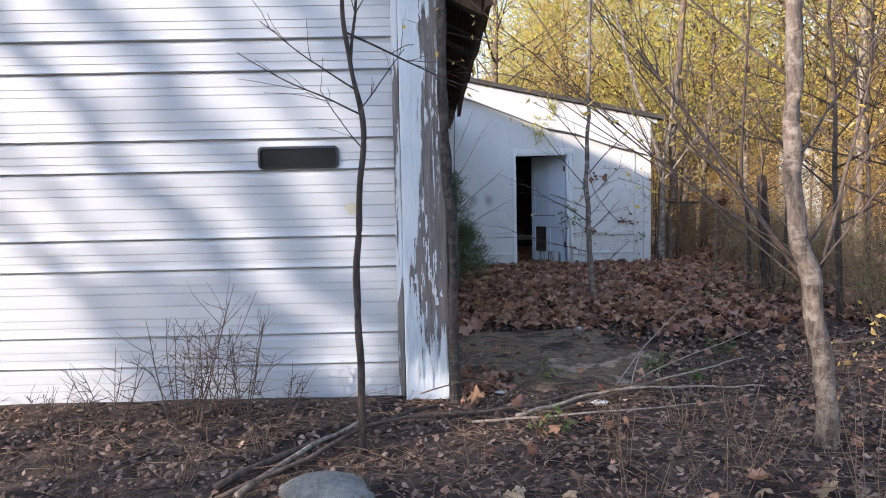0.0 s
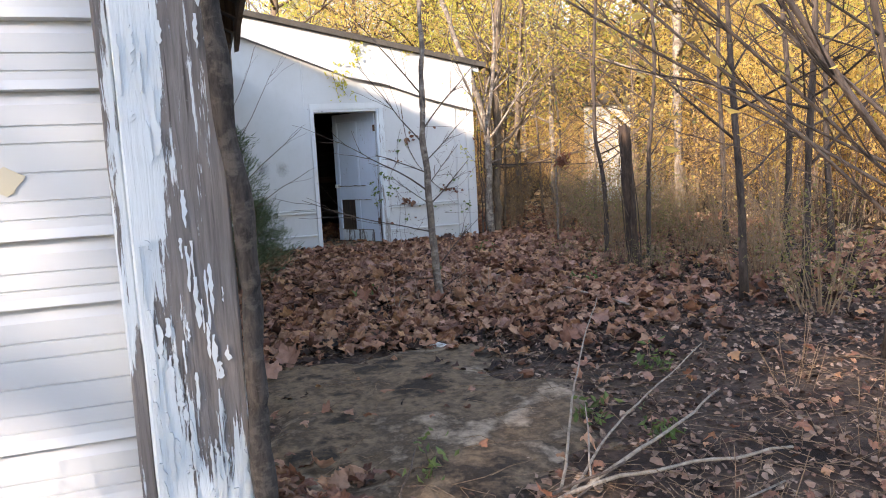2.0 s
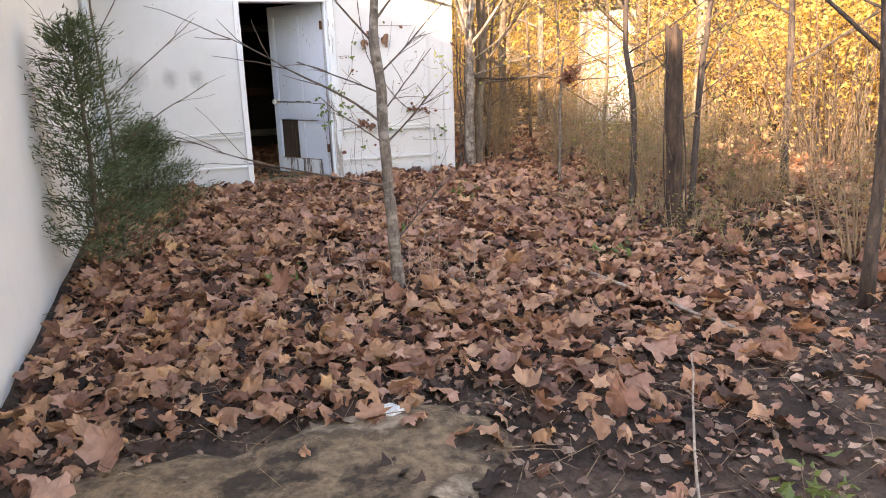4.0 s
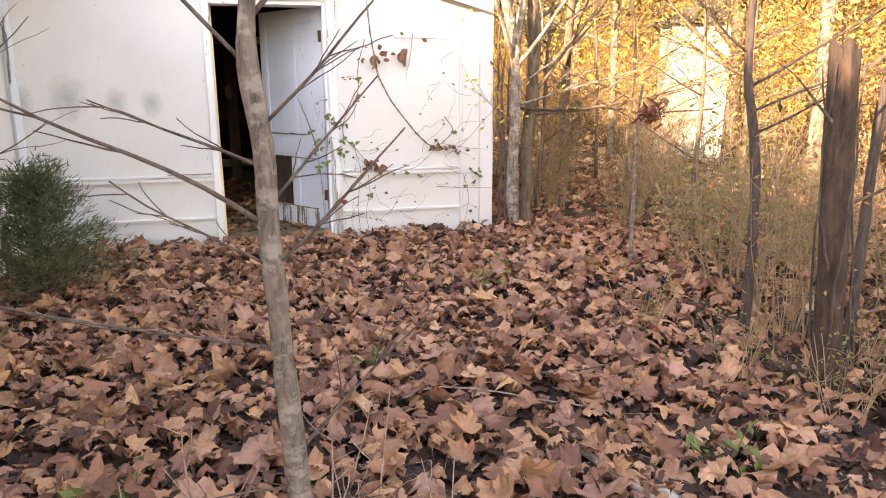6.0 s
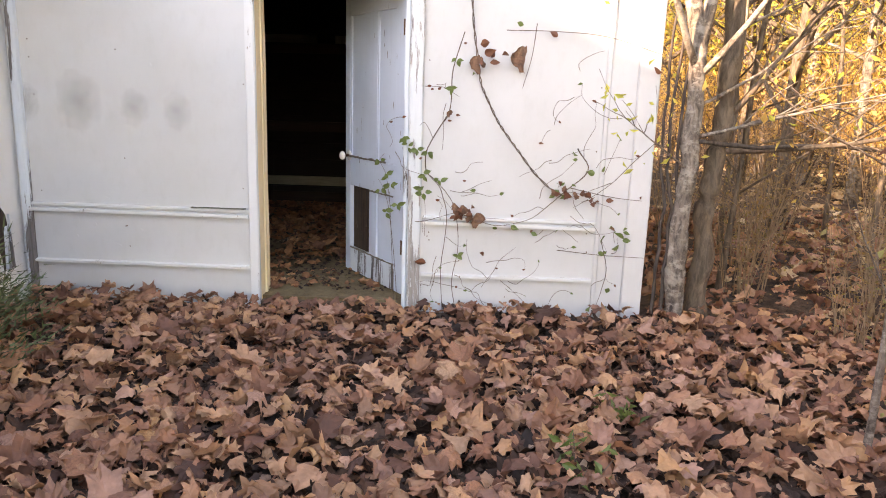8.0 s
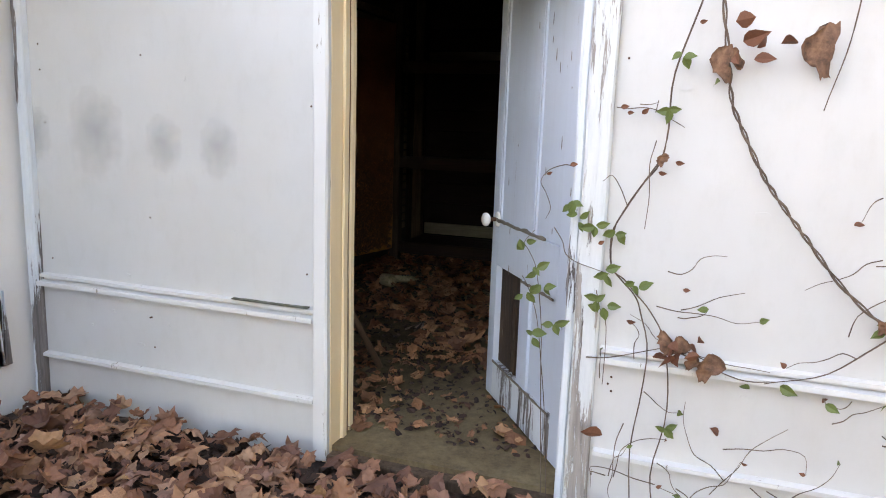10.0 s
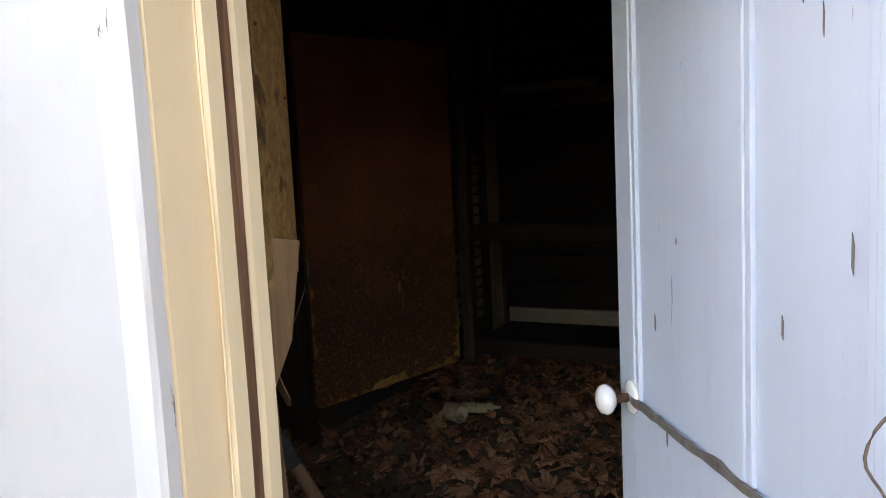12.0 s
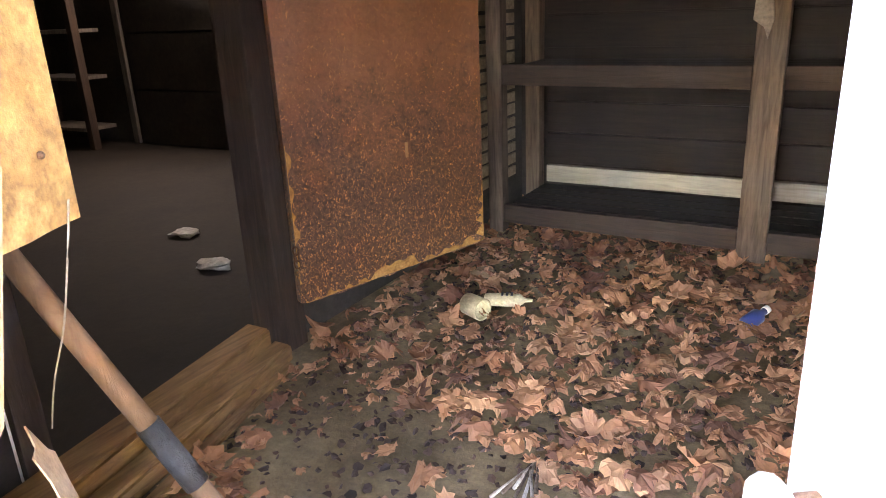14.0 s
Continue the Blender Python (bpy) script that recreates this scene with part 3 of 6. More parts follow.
def board(name, x0, x1, y0, y1, z0, z1, mat, parent, lean=(0, 0), wob=0.004, n=24, label=""):
    """An upright board with slightly uneven edges and chamfered corners."""
    c = 0.006
    ring0 = [(x0 + c, y0), (x1 - c, y0), (x1, y0 + c), (x1, y1), (x0, y1), (x0, y0 + c)]
    v, f = [], []
    for i in range(n + 1):
        t = i / n
        z = z0 + (z1 - z0) * t
        for k, (x, y) in enumerate(ring0):
            v.append((x + lean[0] * t + wob * noise.noise((k // 2 * 3.1, z * 3, x0)), y + lean[1] * t + wob * noise.noise((k // 2 * 2.3 + 9, z * 3, y0)), z))
    for i in range(n):
        for k in range(6):
            a, b2 = i * 6 + k, i * 6 + (k + 1) % 6
            f.append((a, b2, b2 + 6, a + 6))
    f += [(5, 4, 3, 2, 1, 0), tuple(n * 6 + k for k in range(6))]
    ob = link_mesh(name, v, f, mat, parent)
    if parent:
        ob.matrix_parent_inverse = Matrix.Translation(parent.location).inverted()
    if label:
        ob["label"] = label
    return ob


board("front_board", -0.19, 0.09, 4.47, 4.53, 0.03, 2.8, M["post"], post, (0.0, 0.0))
# flakes of paint still clinging to the front board
flakes = random.Random(77)
for k in range(95):
    z = flakes.choice((flakes.uniform(0.08, 0.7), flakes.uniform(0.5, 1.5), flakes.uniform(1.4, 2.5)))
    x = flakes.choice((flakes.uniform(-0.18, -0.1), flakes.uniform(-0.16, 0.02), flakes.uniform(-0.1, 0.075)))
    w, h = flakes.uniform(0.004, 0.016), flakes.uniform(0.03, 0.2)
    n = 8
    left_edge = [(x - w * flakes.uniform(0.05, 0.9) * min(1, 2.2 * math.sin(math.pi * (i + 0.3) / n)), z + h * i / (n - 1)) for i in range(n)]
    right_edge = [(x + w * flakes.uniform(0.05, 0.9) * min(1, 2.2 * math.sin(math.pi * (i + 0.3) / n)), z + h * i / (n - 1)) for i in range(n - 1, -1, -1)]
    ob = part("paint_flake", prism(left_edge + right_edge, 4.4575 + 0.00007 * k, 4.4665), M["flake"], post)
    ob.matrix_parent_inverse = Matrix.Translation(post.location).inverted()
board("edge_board", -0.235, -0.193, 4.50, 4.59, 0.05, 2.8, M["peel_lite"], post)
board("side_board", 0.04, 0.085, 4.535, 4.72, 0.03, 2.8, M["post"], post)

# ---- shed ----
def roof_z(x):
    return 3.43 - 0.209 * x


SX1 = 3.68
DL, DR, DT = 1.38, 2.29, 2.03      # doorway
bm = prism([(WX + 0.002, 0.05), (DL, 0.05), (DL, DT), (DR, DT), (DR, 0.05), (SX1, 0.05), (SX1, roof_z(SX1) - 0.05), (WX + 0.002, roof_z(WX) - 0.05)], 12.0, 12.1)
wall = tagged(part("wall_shed_front", bm, M["panel"]), "white painted panel wall with stains and thin battens", "wall", kind="structure")
tagged(part("wall_shed_right", prism([(12.1, 0.05), (16.7, 0.05), (16.7, 2.6), (12.1, 2.6)], SX1 - 0.1, SX1, "x"), M["panel"]), "white painted shed side wall", "wall", kind="structure")
tagged(part("wall_shed_upper", boxes((-0.95, -0.9, 12.0, 17.0, 2.6, 3.6), (-0.9, WX, 12.0, 12.1, 2.75, 3.55)), M["panel"]), "upper wall where the roofs meet", "wall", kind="structure")
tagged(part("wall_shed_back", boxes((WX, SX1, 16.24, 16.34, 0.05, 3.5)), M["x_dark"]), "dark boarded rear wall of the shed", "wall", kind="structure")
tagged(part("shed_floor", boxes((WX, SX1 - 0.1, 12.02, 16.24, 0.0, 0.185)), M["shed_floor"]), "dirt-covered shed floor under dead leaves", "floor", kind="structure")
sr = thing("shed_roof", "dark low-pitched shed roof with thin metal edge", "roof", kind="structure")
part("roof_deck", prism([(-0.98, roof_z(-0.98)), (3.86, roof_z(3.86)), (3.86, roof_z(3.86) - 0.07), (-0.98, roof_z(-0.98) - 0.07)], 11.82, 16.95), M["shingle"], sr)
part("verge_board", prism([(WX, roof_z(WX) - 0.072), (3.78, roof_z(3.78) - 0.072), (3.78, roof_z(3.78) - 0.14), (WX, roof_z(WX) - 0.14)], 11.921, 11.957), M["trim"], sr)
# loose strip of sheathing whose lower edge runs steeper than the roof
edge = [(0.02, 3.17), (0.62, 2.955), (1.31, 2.69), (1.89, 2.46), (2.39, 2.36), (2.96, 2.16), (3.66, 1.97)]
up = [(3.66, roof_z(3.66) - 0.075), (0.02, roof_z(0.02) - 0.075)]
part("apron_board", prism(edge + up, 11.895, 11.92), M["panel"], wall, "loose white sheathing with a ragged lower edge")


def batten(name, x0, x1, z, h, d, wob=0.0):
    v, f = [], []
    n = max(3, int((x1 - x0) / 0.12))
    for i in range(n + 1):
        x = x0 + (x1 - x0) * i / n
        dz = wob * noise.noise((x * 2.1, z * 7, 0))
        for y, zz in ((11.999, z - h / 2), (11.999 - d, z - h / 2 + 0.003), (11.999 - d, z + h / 2 - 0.005), (11.999, z + h / 2)):
            v.append((x, y, zz + dz))
    for i in range(n):
        for k in range(3):
            f.append((i * 4 + k, i * 4 + 4 + k, i * 4 + 5 + k, i * 4 + 1 + k))
    f += [(0, 1, 2, 3), (n * 4 + 3, n * 4 + 2, n * 4 + 1, n * 4)]
    link_mesh(name, v, f, M["trim"], wall)


for x0, x1 in ((0.0, 1.36), (2.385, 3.39)):
    batten("rail", x0, x1, 0.706, 0.02, 0.02, 0.004)
    batten("rail", x0, x1, 0.675, 0.026, 0.034, 0.004)
    batten("rail", x0, x1, 0.36, 0.022, 0.026, 0.006)
board("seam_strip", 3.395, 3.425, 11.985, 11.999, 0.1, 2.0, M["panel"], None).parent = wall
board("corner_board", 3.57, 3.69, 11.972, 12.0, 0.08, 1.98, M["panel"], None).parent = wall
board("corner_board", 0.0, 0.05, 11.965, 11.999, 0.1, 3.1, M["peel_lite"], None).parent = wall
board("seam_strip", 1.29, 1.3, 11.99, 11.999, 2.06, 2.7, M["trim"], None).parent = wall
# nail heads, some with a rust run
nails = random.Random(31)
for k in range(26):
    x = nails.choice((0.1, 0.62, 1.33, 2.42, 2.9, 3.36)) + nails.uniform(-0.015, 0.015)
    z = nails.uniform(0.2, 2.1)
    q = part("nail_head", lathe([(0.0005, 0), (0.004, 0.0), (0.0035, 0.002), (0.001, 0.003)], 7), M["rust"], wall)
    q.matrix_basis = Matrix.Translation((x, 11.9995, z)) @ Euler((math.pi / 2, 0, 0)).to_matrix().to_4x4()
# mould along the end of the upper rail
v, f = [], []
for i in range(19):
    x = 1.02 + 0.018 * i
    t = 0.001 + 0.007 * abs(noise.noise((x * 30, 2, 2))) * (0.4 + i / 18)
    v += [(x, 11.966, 0.715), (x, 11.964, 0.716 + t), (x, 11.985, 0.718 + t), (x, 11.985, 0.715)]
for i in range(18):
    for k in range(4):
        f.append((i * 4 + k, i * 4 + 4 + k, i * 4 + 4 + (k + 1) % 4, i * 4 + (k + 1) % 4))
mould = mottled("green_black_mould", [(0.03, 0.035, 0.022), (0.12, 0.12, 0.08), (0.3, 0.3, 0.26)], 40, 120)
link_mesh("mould", v, f, mould, wall)
# rotted foot of the garage wall, boards eaten away
side = bpy.data.objects["wall_garage_side"]
for y, z, w, h in ((11.82, 0.52, 0.1, 0.36), (11.5, 0.3, 0.16, 0.3), (10.95, 0.36, 0.2, 0.42), (10.5, 0.22, 0.2, 0.22)):
    pts = []
    for k in range(13):
        a = 2 * math.pi * k / 13
        r = 1 + 0.5 * noise.noise((math.cos(a) * 2 + y, math.sin(a) * 2, z))
        pts.append((y + w * 0.5 * r * math.cos(a), z + h * 0.5 * r * math.sin(a)))
    part("rot_hole", prism(pts, WX + 0.001, WX + 0.004, "x"), M["dark_wood"], side, "dark rotted patch in the boarding")
    for k in range(3):
        yy = y + rnd(-0.5, 0.4) * w
        part("torn_splinter", prism([(yy, z - h * 0.5), (yy + 0.03, z - h * 0.5), (yy + 0.012, z + rnd(0.0, 0.5) * h)], WX + 0.005, WX + 0.02, "x"), M["peel_lite"], side)
# soot-like stains rubbed into the panel: round scuffs with their own outline
dark_blotch, snt, sb = material("grey_scuff", 0.8)
sb.inputs["Base Color"].default_value = (0.5, 0.49, 0.46, 1)
tcn = snt.nodes.new("ShaderNodeTexCoord")
ln = snt.nodes.new("ShaderNodeVectorMath")
ln.operation = "LENGTH"
snt.links.new(tcn.outputs["Object"], ln.inputs[0])
nz = noise_tex(snt, tcn.outputs["Object"], 16, 4)
sm = node(snt, "ShaderNodeMath")
sm.operation = "MULTIPLY_ADD"
snt.links.new(nz, sm.inputs[0])
sm.inputs[1].default_value = 0.16
snt.links.new(ln.outputs["Value"], sm.inputs[2])
alpha = ramp(snt, sm.outputs[0], [(0.08, (0.2, 0.2, 0.2)), (0.27, (0, 0, 0))])
snt.links.new(alpha, sb.inputs["Alpha"])
for x, z, s in ((0.37, 1.31, 1.0), (0.04, 1.3, 0.7), (0.7, 1.28, 0.62), (0.95, 1.27, 0.62)):
    ob = part("dark_blotch", boxes((-0.26, 0.26, -0.0005, 0.0, -0.26, 0.26)), dark_blotch, wall)
    ob.location, ob.scale = (x, 11.9975, z), (s * 0.8, 1, s)

# door frame
df = thing("door_frame", "peeling white and cream door frame of the shed", "door frame", (1.85, 12.0, 0.1), kind="structure")
for args in (("casing", 1.362, 1.419, 11.972, 11.998, 0.14, 2.12, M["trim"]), ("casing", 2.298, 2.375, 11.972, 11.998, 0.14, 2.12, M["casing"]),
             ("jamb", 1.385, 1.419, 11.999, 12.12, 0.1, 2.03, M["cream"]), ("jamb", 2.268, 2.296, 11.98, 12.16, 0.1, 2.03, M["peel_lite"]),
             ("stop", 1.4195, 1.428, 12.085, 12.119, 0.1, 2.02, M["cream"]), ("split_stud", 1.38, 1.414, 12.121, 12.155, 0.1, 2.03, M["red_wood"]),
             ("jamb_liner", 1.375, 1.42, 12.156, 12.187, 0.1, 2.03, M["cream"])):
    board(*args, df)
for nm, b2, m in (("head_casing", (1.362, 2.377, 11.968, 11.9715, 2.04, 2.12), M["trim"]), ("head_jamb", (1.42, 2.267, 11.98, 12.16, 2.005, 2.035), M["trim"])):
    ob = part(nm, boxes(b2, bevel=0.004), m, df)
    ob.matrix_parent_inverse = Matrix.Translation(df.location).inverted()
ob = part("sill", boxes((1.421, 2.267, 11.97, 12.2, 0.1, 0.165), bevel=0.008), M["old_wood"], df)
ob.matrix_parent_inverse = Matrix.Translation(df.location).inverted()

# the door itself, ajar inwards; local x runs from hinge to lock edge, -y is the outer face
HINGE, LOCK = Vector((2.262, 12.125, 0.0)), Vector((1.79, 12.806, 0.0))
dvec = LOCK - HINGE
DW, DH = dvec.length, 1.83
door = thing("shed_door", "pale blue-white panelled wooden door standing ajar, paint flaking", "door", (HINGE.x + 0.036 * dvec.y / DW, HINGE.y - 0.036 * dvec.x / DW, 0.19))
door.rotation_euler = (0, 0, math.atan2(dvec.y, dvec.x))
OUT = 1        # outer face towards +y of the door's own axes
th = 0.036
sw = 0.115


def dbox(name, x0, x1, z0, z1, y0=0.0, y1=th, mat=None, bevel=0.003, label=""):
    return part(name, boxes((x0, x1, y0, y1, z0, z1), bevel=bevel), mat or M["door"], door, label)


dbox("stile", 0, sw, 0, DH)
dbox("stile", DW - 0.075, DW, 0, DH)
dbox("bottom_rail", sw + 0.001, DW - 0.076, 0.0, 0.165, mat=M["peel_lite"], label="bare flaking bottom rail")
dbox("lock_rail", sw + 0.001, DW - 0.076, 0.6, 0.79)
dbox("top_rail", sw + 0.001, DW - 0.076, DH - 0.12, DH)
mid = DW / 2
dbox("mullion", mid - 0.05, mid + 0.05, 0.791, DH - 0.121)
dbox("mullion", mid - 0.05, mid + 0.05, 0.166, 0.599)
for a, b2 in ((sw + 0.001, mid - 0.051), (mid + 0.051, DW - 0.076)):
    dbox("upper_panel", a, b2, 0.791, DH - 0.121, 0.012, 0.024)
    for x in (a, b2):
        s = 1 if x == a else -1
        dbox("moulding", min(x, x + s * 0.014), max(x, x + s * 0.014), 0.795, DH - 0.125, 0.0241, 0.033, bevel=0.002)
dbox("lower_panel", sw + 0.001, mid - 0.051, 0.166, 0.599, 0.012, 0.024)
wear = random.Random(61)


def split_strip(name, x0, x1, z, h, d, label):
    """A weathered strip with a ragged upper edge."""
    n = 22
    low = [(x0 + (x1 - x0) * i / n, z - h * wear.uniform(0.2, 0.5)) for i in range(n + 1)]
    top = [(x0 + (x1 - x0) * i / n, z + h * wear.uniform(0.1, 0.6)) for i in range(n, -1, -1)]
    part(name, prism(low + top, th + 0.0005, th + d), M["grey_wood"], door, label)


split_strip("brace", sw + 0.12, DW - 0.075, 0.797, 0.018, 0.009, "loose grey ledge strip with bare wood")
split_strip("lower_brace", sw + 0.02, mid + 0.04, 0.595, 0.013, 0.006, "split grey strip of bare wood")
split_strip("crack", sw + 0.01, DW - 0.08, 0.165, 0.012, 0.004, "bare wood along a split joint")
# broken pane in the lower lock-side panel: splintered slats on the edge of a hole
for k in range(3):
    x = mid + 0.075 + 0.045 * k
    part("splinter", prism([(x, 0.17), (x + 0.016 - 0.004 * k, 0.17), (x + 0.006, 0.4 + 0.06 * k)], 0.012, 0.02), M["dark_wood"], door)
# dark sheet closes the hole and gives the blackness seen through it
part("hole_backing", boxes((mid + 0.052, DW - 0.077, 0.004, 0.009, 0.167, 0.598)), M["dark_wood"], door, "dark sheet standing in for the shade inside the hole")
for k in range(22):
    x, z = rnd(0.02, 0.3) if k % 3 else rnd(0.3, DW - 0.1), rnd(0.2, 1.6)
    w, h = rnd(0.0012, 0.0034), rnd(0.008, 0.05)
    part("paint_chip", prism([(x, z), (x + w, z + 0.2 * h), (x + w * 0.8, z + h), (x - w * 0.3, z + 0.7 * h)], th, th + 0.0012), M["grey_wood"], door)
# knob with rose
kx, kz = DW - 0.064, 0.8
rose = part("rose", lathe([(0.0, 0.0), (0.034, 0.0), (0.034, 0.004), (0.027, 0.008), (0.012, 0.009)]), M["porcelain"], door, "worn white knob rose")
rose.matrix_local = Matrix.Translation((kx, th, kz)) @ Euler((-math.pi / 2, 0, 0)).to_matrix().to_4x4()
shank = part("shank", lathe([(0.009, 0.0), (0.009, 0.035)]), M["rust"], rose, "rusty knob shank")
shank.location = (0, 0, 0.008)
knob = part("knob", lathe([(0.006, 0.0), (0.018, 0.003), (0.028, 0.012), (0.03, 0.02), (0.026, 0.03), (0.015, 0.036), (0.003, 0.038)]), M["porcelain"], rose, "white porcelain knob")
knob.location = (0, 0, 0.036)
for z in (0.25, 1.55):
    part("hinge", boxes((-0.012, 0.03, th - 0.004, th + 0.004, z, z + 0.09), bevel=0.002), M["rust"], door, "rusty hinge")

# ---- inside the shed ----
# partition doorway at the garage wall
pf = thing("inner_door_frame", "dark wooden inner door frame with rough raised sill", "door frame", (WX, 13.5, 0.17), kind="structure")


def pbox(name, spec, mat, bevel=0.006, parent=pf, label=""):
    ob = part(name, boxes(spec, bevel=bevel), mat, parent, label)
    ob.matrix_parent_inverse = Matrix.Translation(parent.location).inverted()
    return ob


pbox("jamb", (-0.11, 0.03, 13.9, 14.04, 0.18, 2.1), M["jamb_wood"])
pbox("jamb", (-0.15, 0.0, 12.94, 13.02, 0.18, 2.1), M["dark_wood"])
pbox("head", (-0.15, 0.03, 13.02, 13.9, 2.02, 2.12), M["dark_wood"])
for outline, top in (([(-0.13, 13.89), (-0.01, 13.89), (0.25, 12.6), (0.09, 12.6)], 0.3), ([(0.0, 13.89), (0.09, 13.89), (0.34, 12.65), (0.26, 12.62)], 0.255), ([(0.1, 13.85), (0.15, 13.82), (0.4, 12.8), (0.35, 12.78)], 0.22)):
    bm = prism(outline, 0.185, top, "z")
    bmesh.ops.bevel(bm, geom=list(bm.edges), offset=0.012, segments=2, affect="EDGES")
    ob = part("sill_timber", bm, M["y_wood"], pf)
    ob.matrix_parent_inverse = Matrix.Translation(pf.location).inverted()
# inner door of brown hardboard, hanging clear of the floor
IA, IB = Vector((0.05, 13.985, 0.36)), Vector((0.41, 14.79, 0.36))
iv = IB - IA
idoor = thing("inner_door", "scuffed brown hardboard door with frayed orange bottom edge, open", "door", IA)
idoor.rotation_euler = (0, 0, math.atan2(iv.y, iv.x))
v, f = [], []
n = 30
for i in range(n + 1):
    x = iv.length * i / n
    low = 0.012 + 0.06 * (i / n) + 0.012 * noise.noise((x * 14, 0, 5)) + (0.03 if i == n else 0) + (0.012 if i == 0 else 0)
    for y in (0.0, -0.035):
        v += [(x, y, low), (x, y, low + 0.03), (x, y, 1.0), (x, y, 1.75)]
for i in range(n):
    a, b2 = i * 8, i * 8 + 8
    for k in range(3):
        f += [(a + k, b2 + k, b2 + k + 1, a + k + 1), (a + 5 + k, b2 + 5 + k, b2 + 4 + k, a + 4 + k)]
    f += [(a + 4, b2 + 4, b2, a), (a + 3, b2 + 3, b2 + 7, a + 7)]
for a in (0, n * 8):
    f.append((a, a + 1, a + 2, a + 3, a + 7, a + 6, a + 5, a + 4))
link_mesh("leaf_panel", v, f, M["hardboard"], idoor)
fray = random.Random(3)


def fringe(name, along, depth, at, label):
    """A ragged strip of bare fibre: along its edge, and standing in from it."""
    n = 26
    outer = [(at(along[0] + (along[1] - along[0]) * i / n, 0.0)) for i in range(n + 1)]
    inner = [(at(along[0] + (along[1] - along[0]) * i / n, depth * max(0.04, 2.2 * noise.noise((i * 0.37, depth * 40, 1)) + 0.5 * fray.random()))) for i in range(n, -1, -1)]
    part(name, prism(outer + inner, -0.0385, -0.0355), M["fibre"], idoor, label)


fringe("frayed_edge", (0.28, iv.length - 0.006), 0.045, lambda t, d: (t, 0.016 + 0.06 * t / iv.length + d), "bare orange fibre along the bottom")
fringe("frayed_edge", (0.02, 0.3), 0.02, lambda t, d: (t, 0.018 + 0.06 * t / iv.length + d), "bare orange fibre along the bottom")
fringe("frayed_side", (0.1, 0.62), 0.022, lambda t, d: (0.003 + d, t), "bare orange fibre along the hinge side")
fringe("frayed_corner", (0.08, 0.34), 0.03, lambda t, d: (iv.length - 0.003 - d, t), "bare orange fibre at the free corner")
part("screw_slot", boxes((0.5, 0.512, -0.04, -0.0352, 0.5, 0.56), bevel=0.001), M["raw_wood"], idoor, "pale gouge in the hardboard")

# shelf rack along the back wall
rack = thing("shelf_rack", "old dark timber shelf rack built against the wall", "shelf", (0.7, 15.65, 0.185))


def rbox(name, spec, mat, label=""):
    return pbox(name, spec, mat, 0.005, rack, label)


for a, b2 in ((0.055, 0.14), (1.37, 1.5), (2.6, 2.7)):
    rbox("upright", (a, b2, 15.6, 15.68, 0.185, 2.6), M["old_wood"])
rbox("rear_upright", (0.06, 0.15, 16.1, 16.18, 0.185, 2.6), M["old_wood"])
for z in (0.24, 1.0, 1.82):
    for a, b2 in ((0.142, 1.368), (1.502, 2.598), (2.702, 3.55)):
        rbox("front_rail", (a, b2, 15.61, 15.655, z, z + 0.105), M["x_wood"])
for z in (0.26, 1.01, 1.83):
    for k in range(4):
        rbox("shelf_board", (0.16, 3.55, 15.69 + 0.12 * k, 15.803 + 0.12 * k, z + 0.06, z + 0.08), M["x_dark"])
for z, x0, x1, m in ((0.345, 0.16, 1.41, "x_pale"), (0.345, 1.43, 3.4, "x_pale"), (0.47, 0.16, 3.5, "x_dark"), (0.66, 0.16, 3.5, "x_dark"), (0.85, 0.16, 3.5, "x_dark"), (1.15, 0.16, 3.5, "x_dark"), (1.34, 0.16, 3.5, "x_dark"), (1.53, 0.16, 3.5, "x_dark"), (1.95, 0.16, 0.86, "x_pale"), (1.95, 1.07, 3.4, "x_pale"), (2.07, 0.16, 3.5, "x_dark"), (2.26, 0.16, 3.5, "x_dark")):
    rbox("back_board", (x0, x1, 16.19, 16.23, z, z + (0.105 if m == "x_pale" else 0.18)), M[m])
cloth = prism([(1.36, 1.4), (1.42, 1.44), (1.44, 1.3), (1.42, 1.22), (1.4, 1.27), (1.355, 1.3)], 15.575, 15.59)
tagged(part("rag", cloth, M["rag"]), "grey torn rag hung on the shelf upright", "rag")
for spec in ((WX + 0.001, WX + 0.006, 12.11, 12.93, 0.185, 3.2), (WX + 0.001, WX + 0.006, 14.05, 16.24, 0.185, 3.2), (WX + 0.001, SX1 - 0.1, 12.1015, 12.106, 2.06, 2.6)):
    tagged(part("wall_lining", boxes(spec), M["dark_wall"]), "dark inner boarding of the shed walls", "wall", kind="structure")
# pieces of lath on the partition beside the rack
for i in range(26):
    z = 0.4 + 0.075 * i
    ob = part("lath", boxes((WX + 0.008, WX + 0.024, 14.9 + 0.02 * (i % 3), 16.1, z, z + 0.055 + 0.006 * (i % 2)), bevel=0.003), M["brick"], bpy.data.objects["wall_garage_side"])
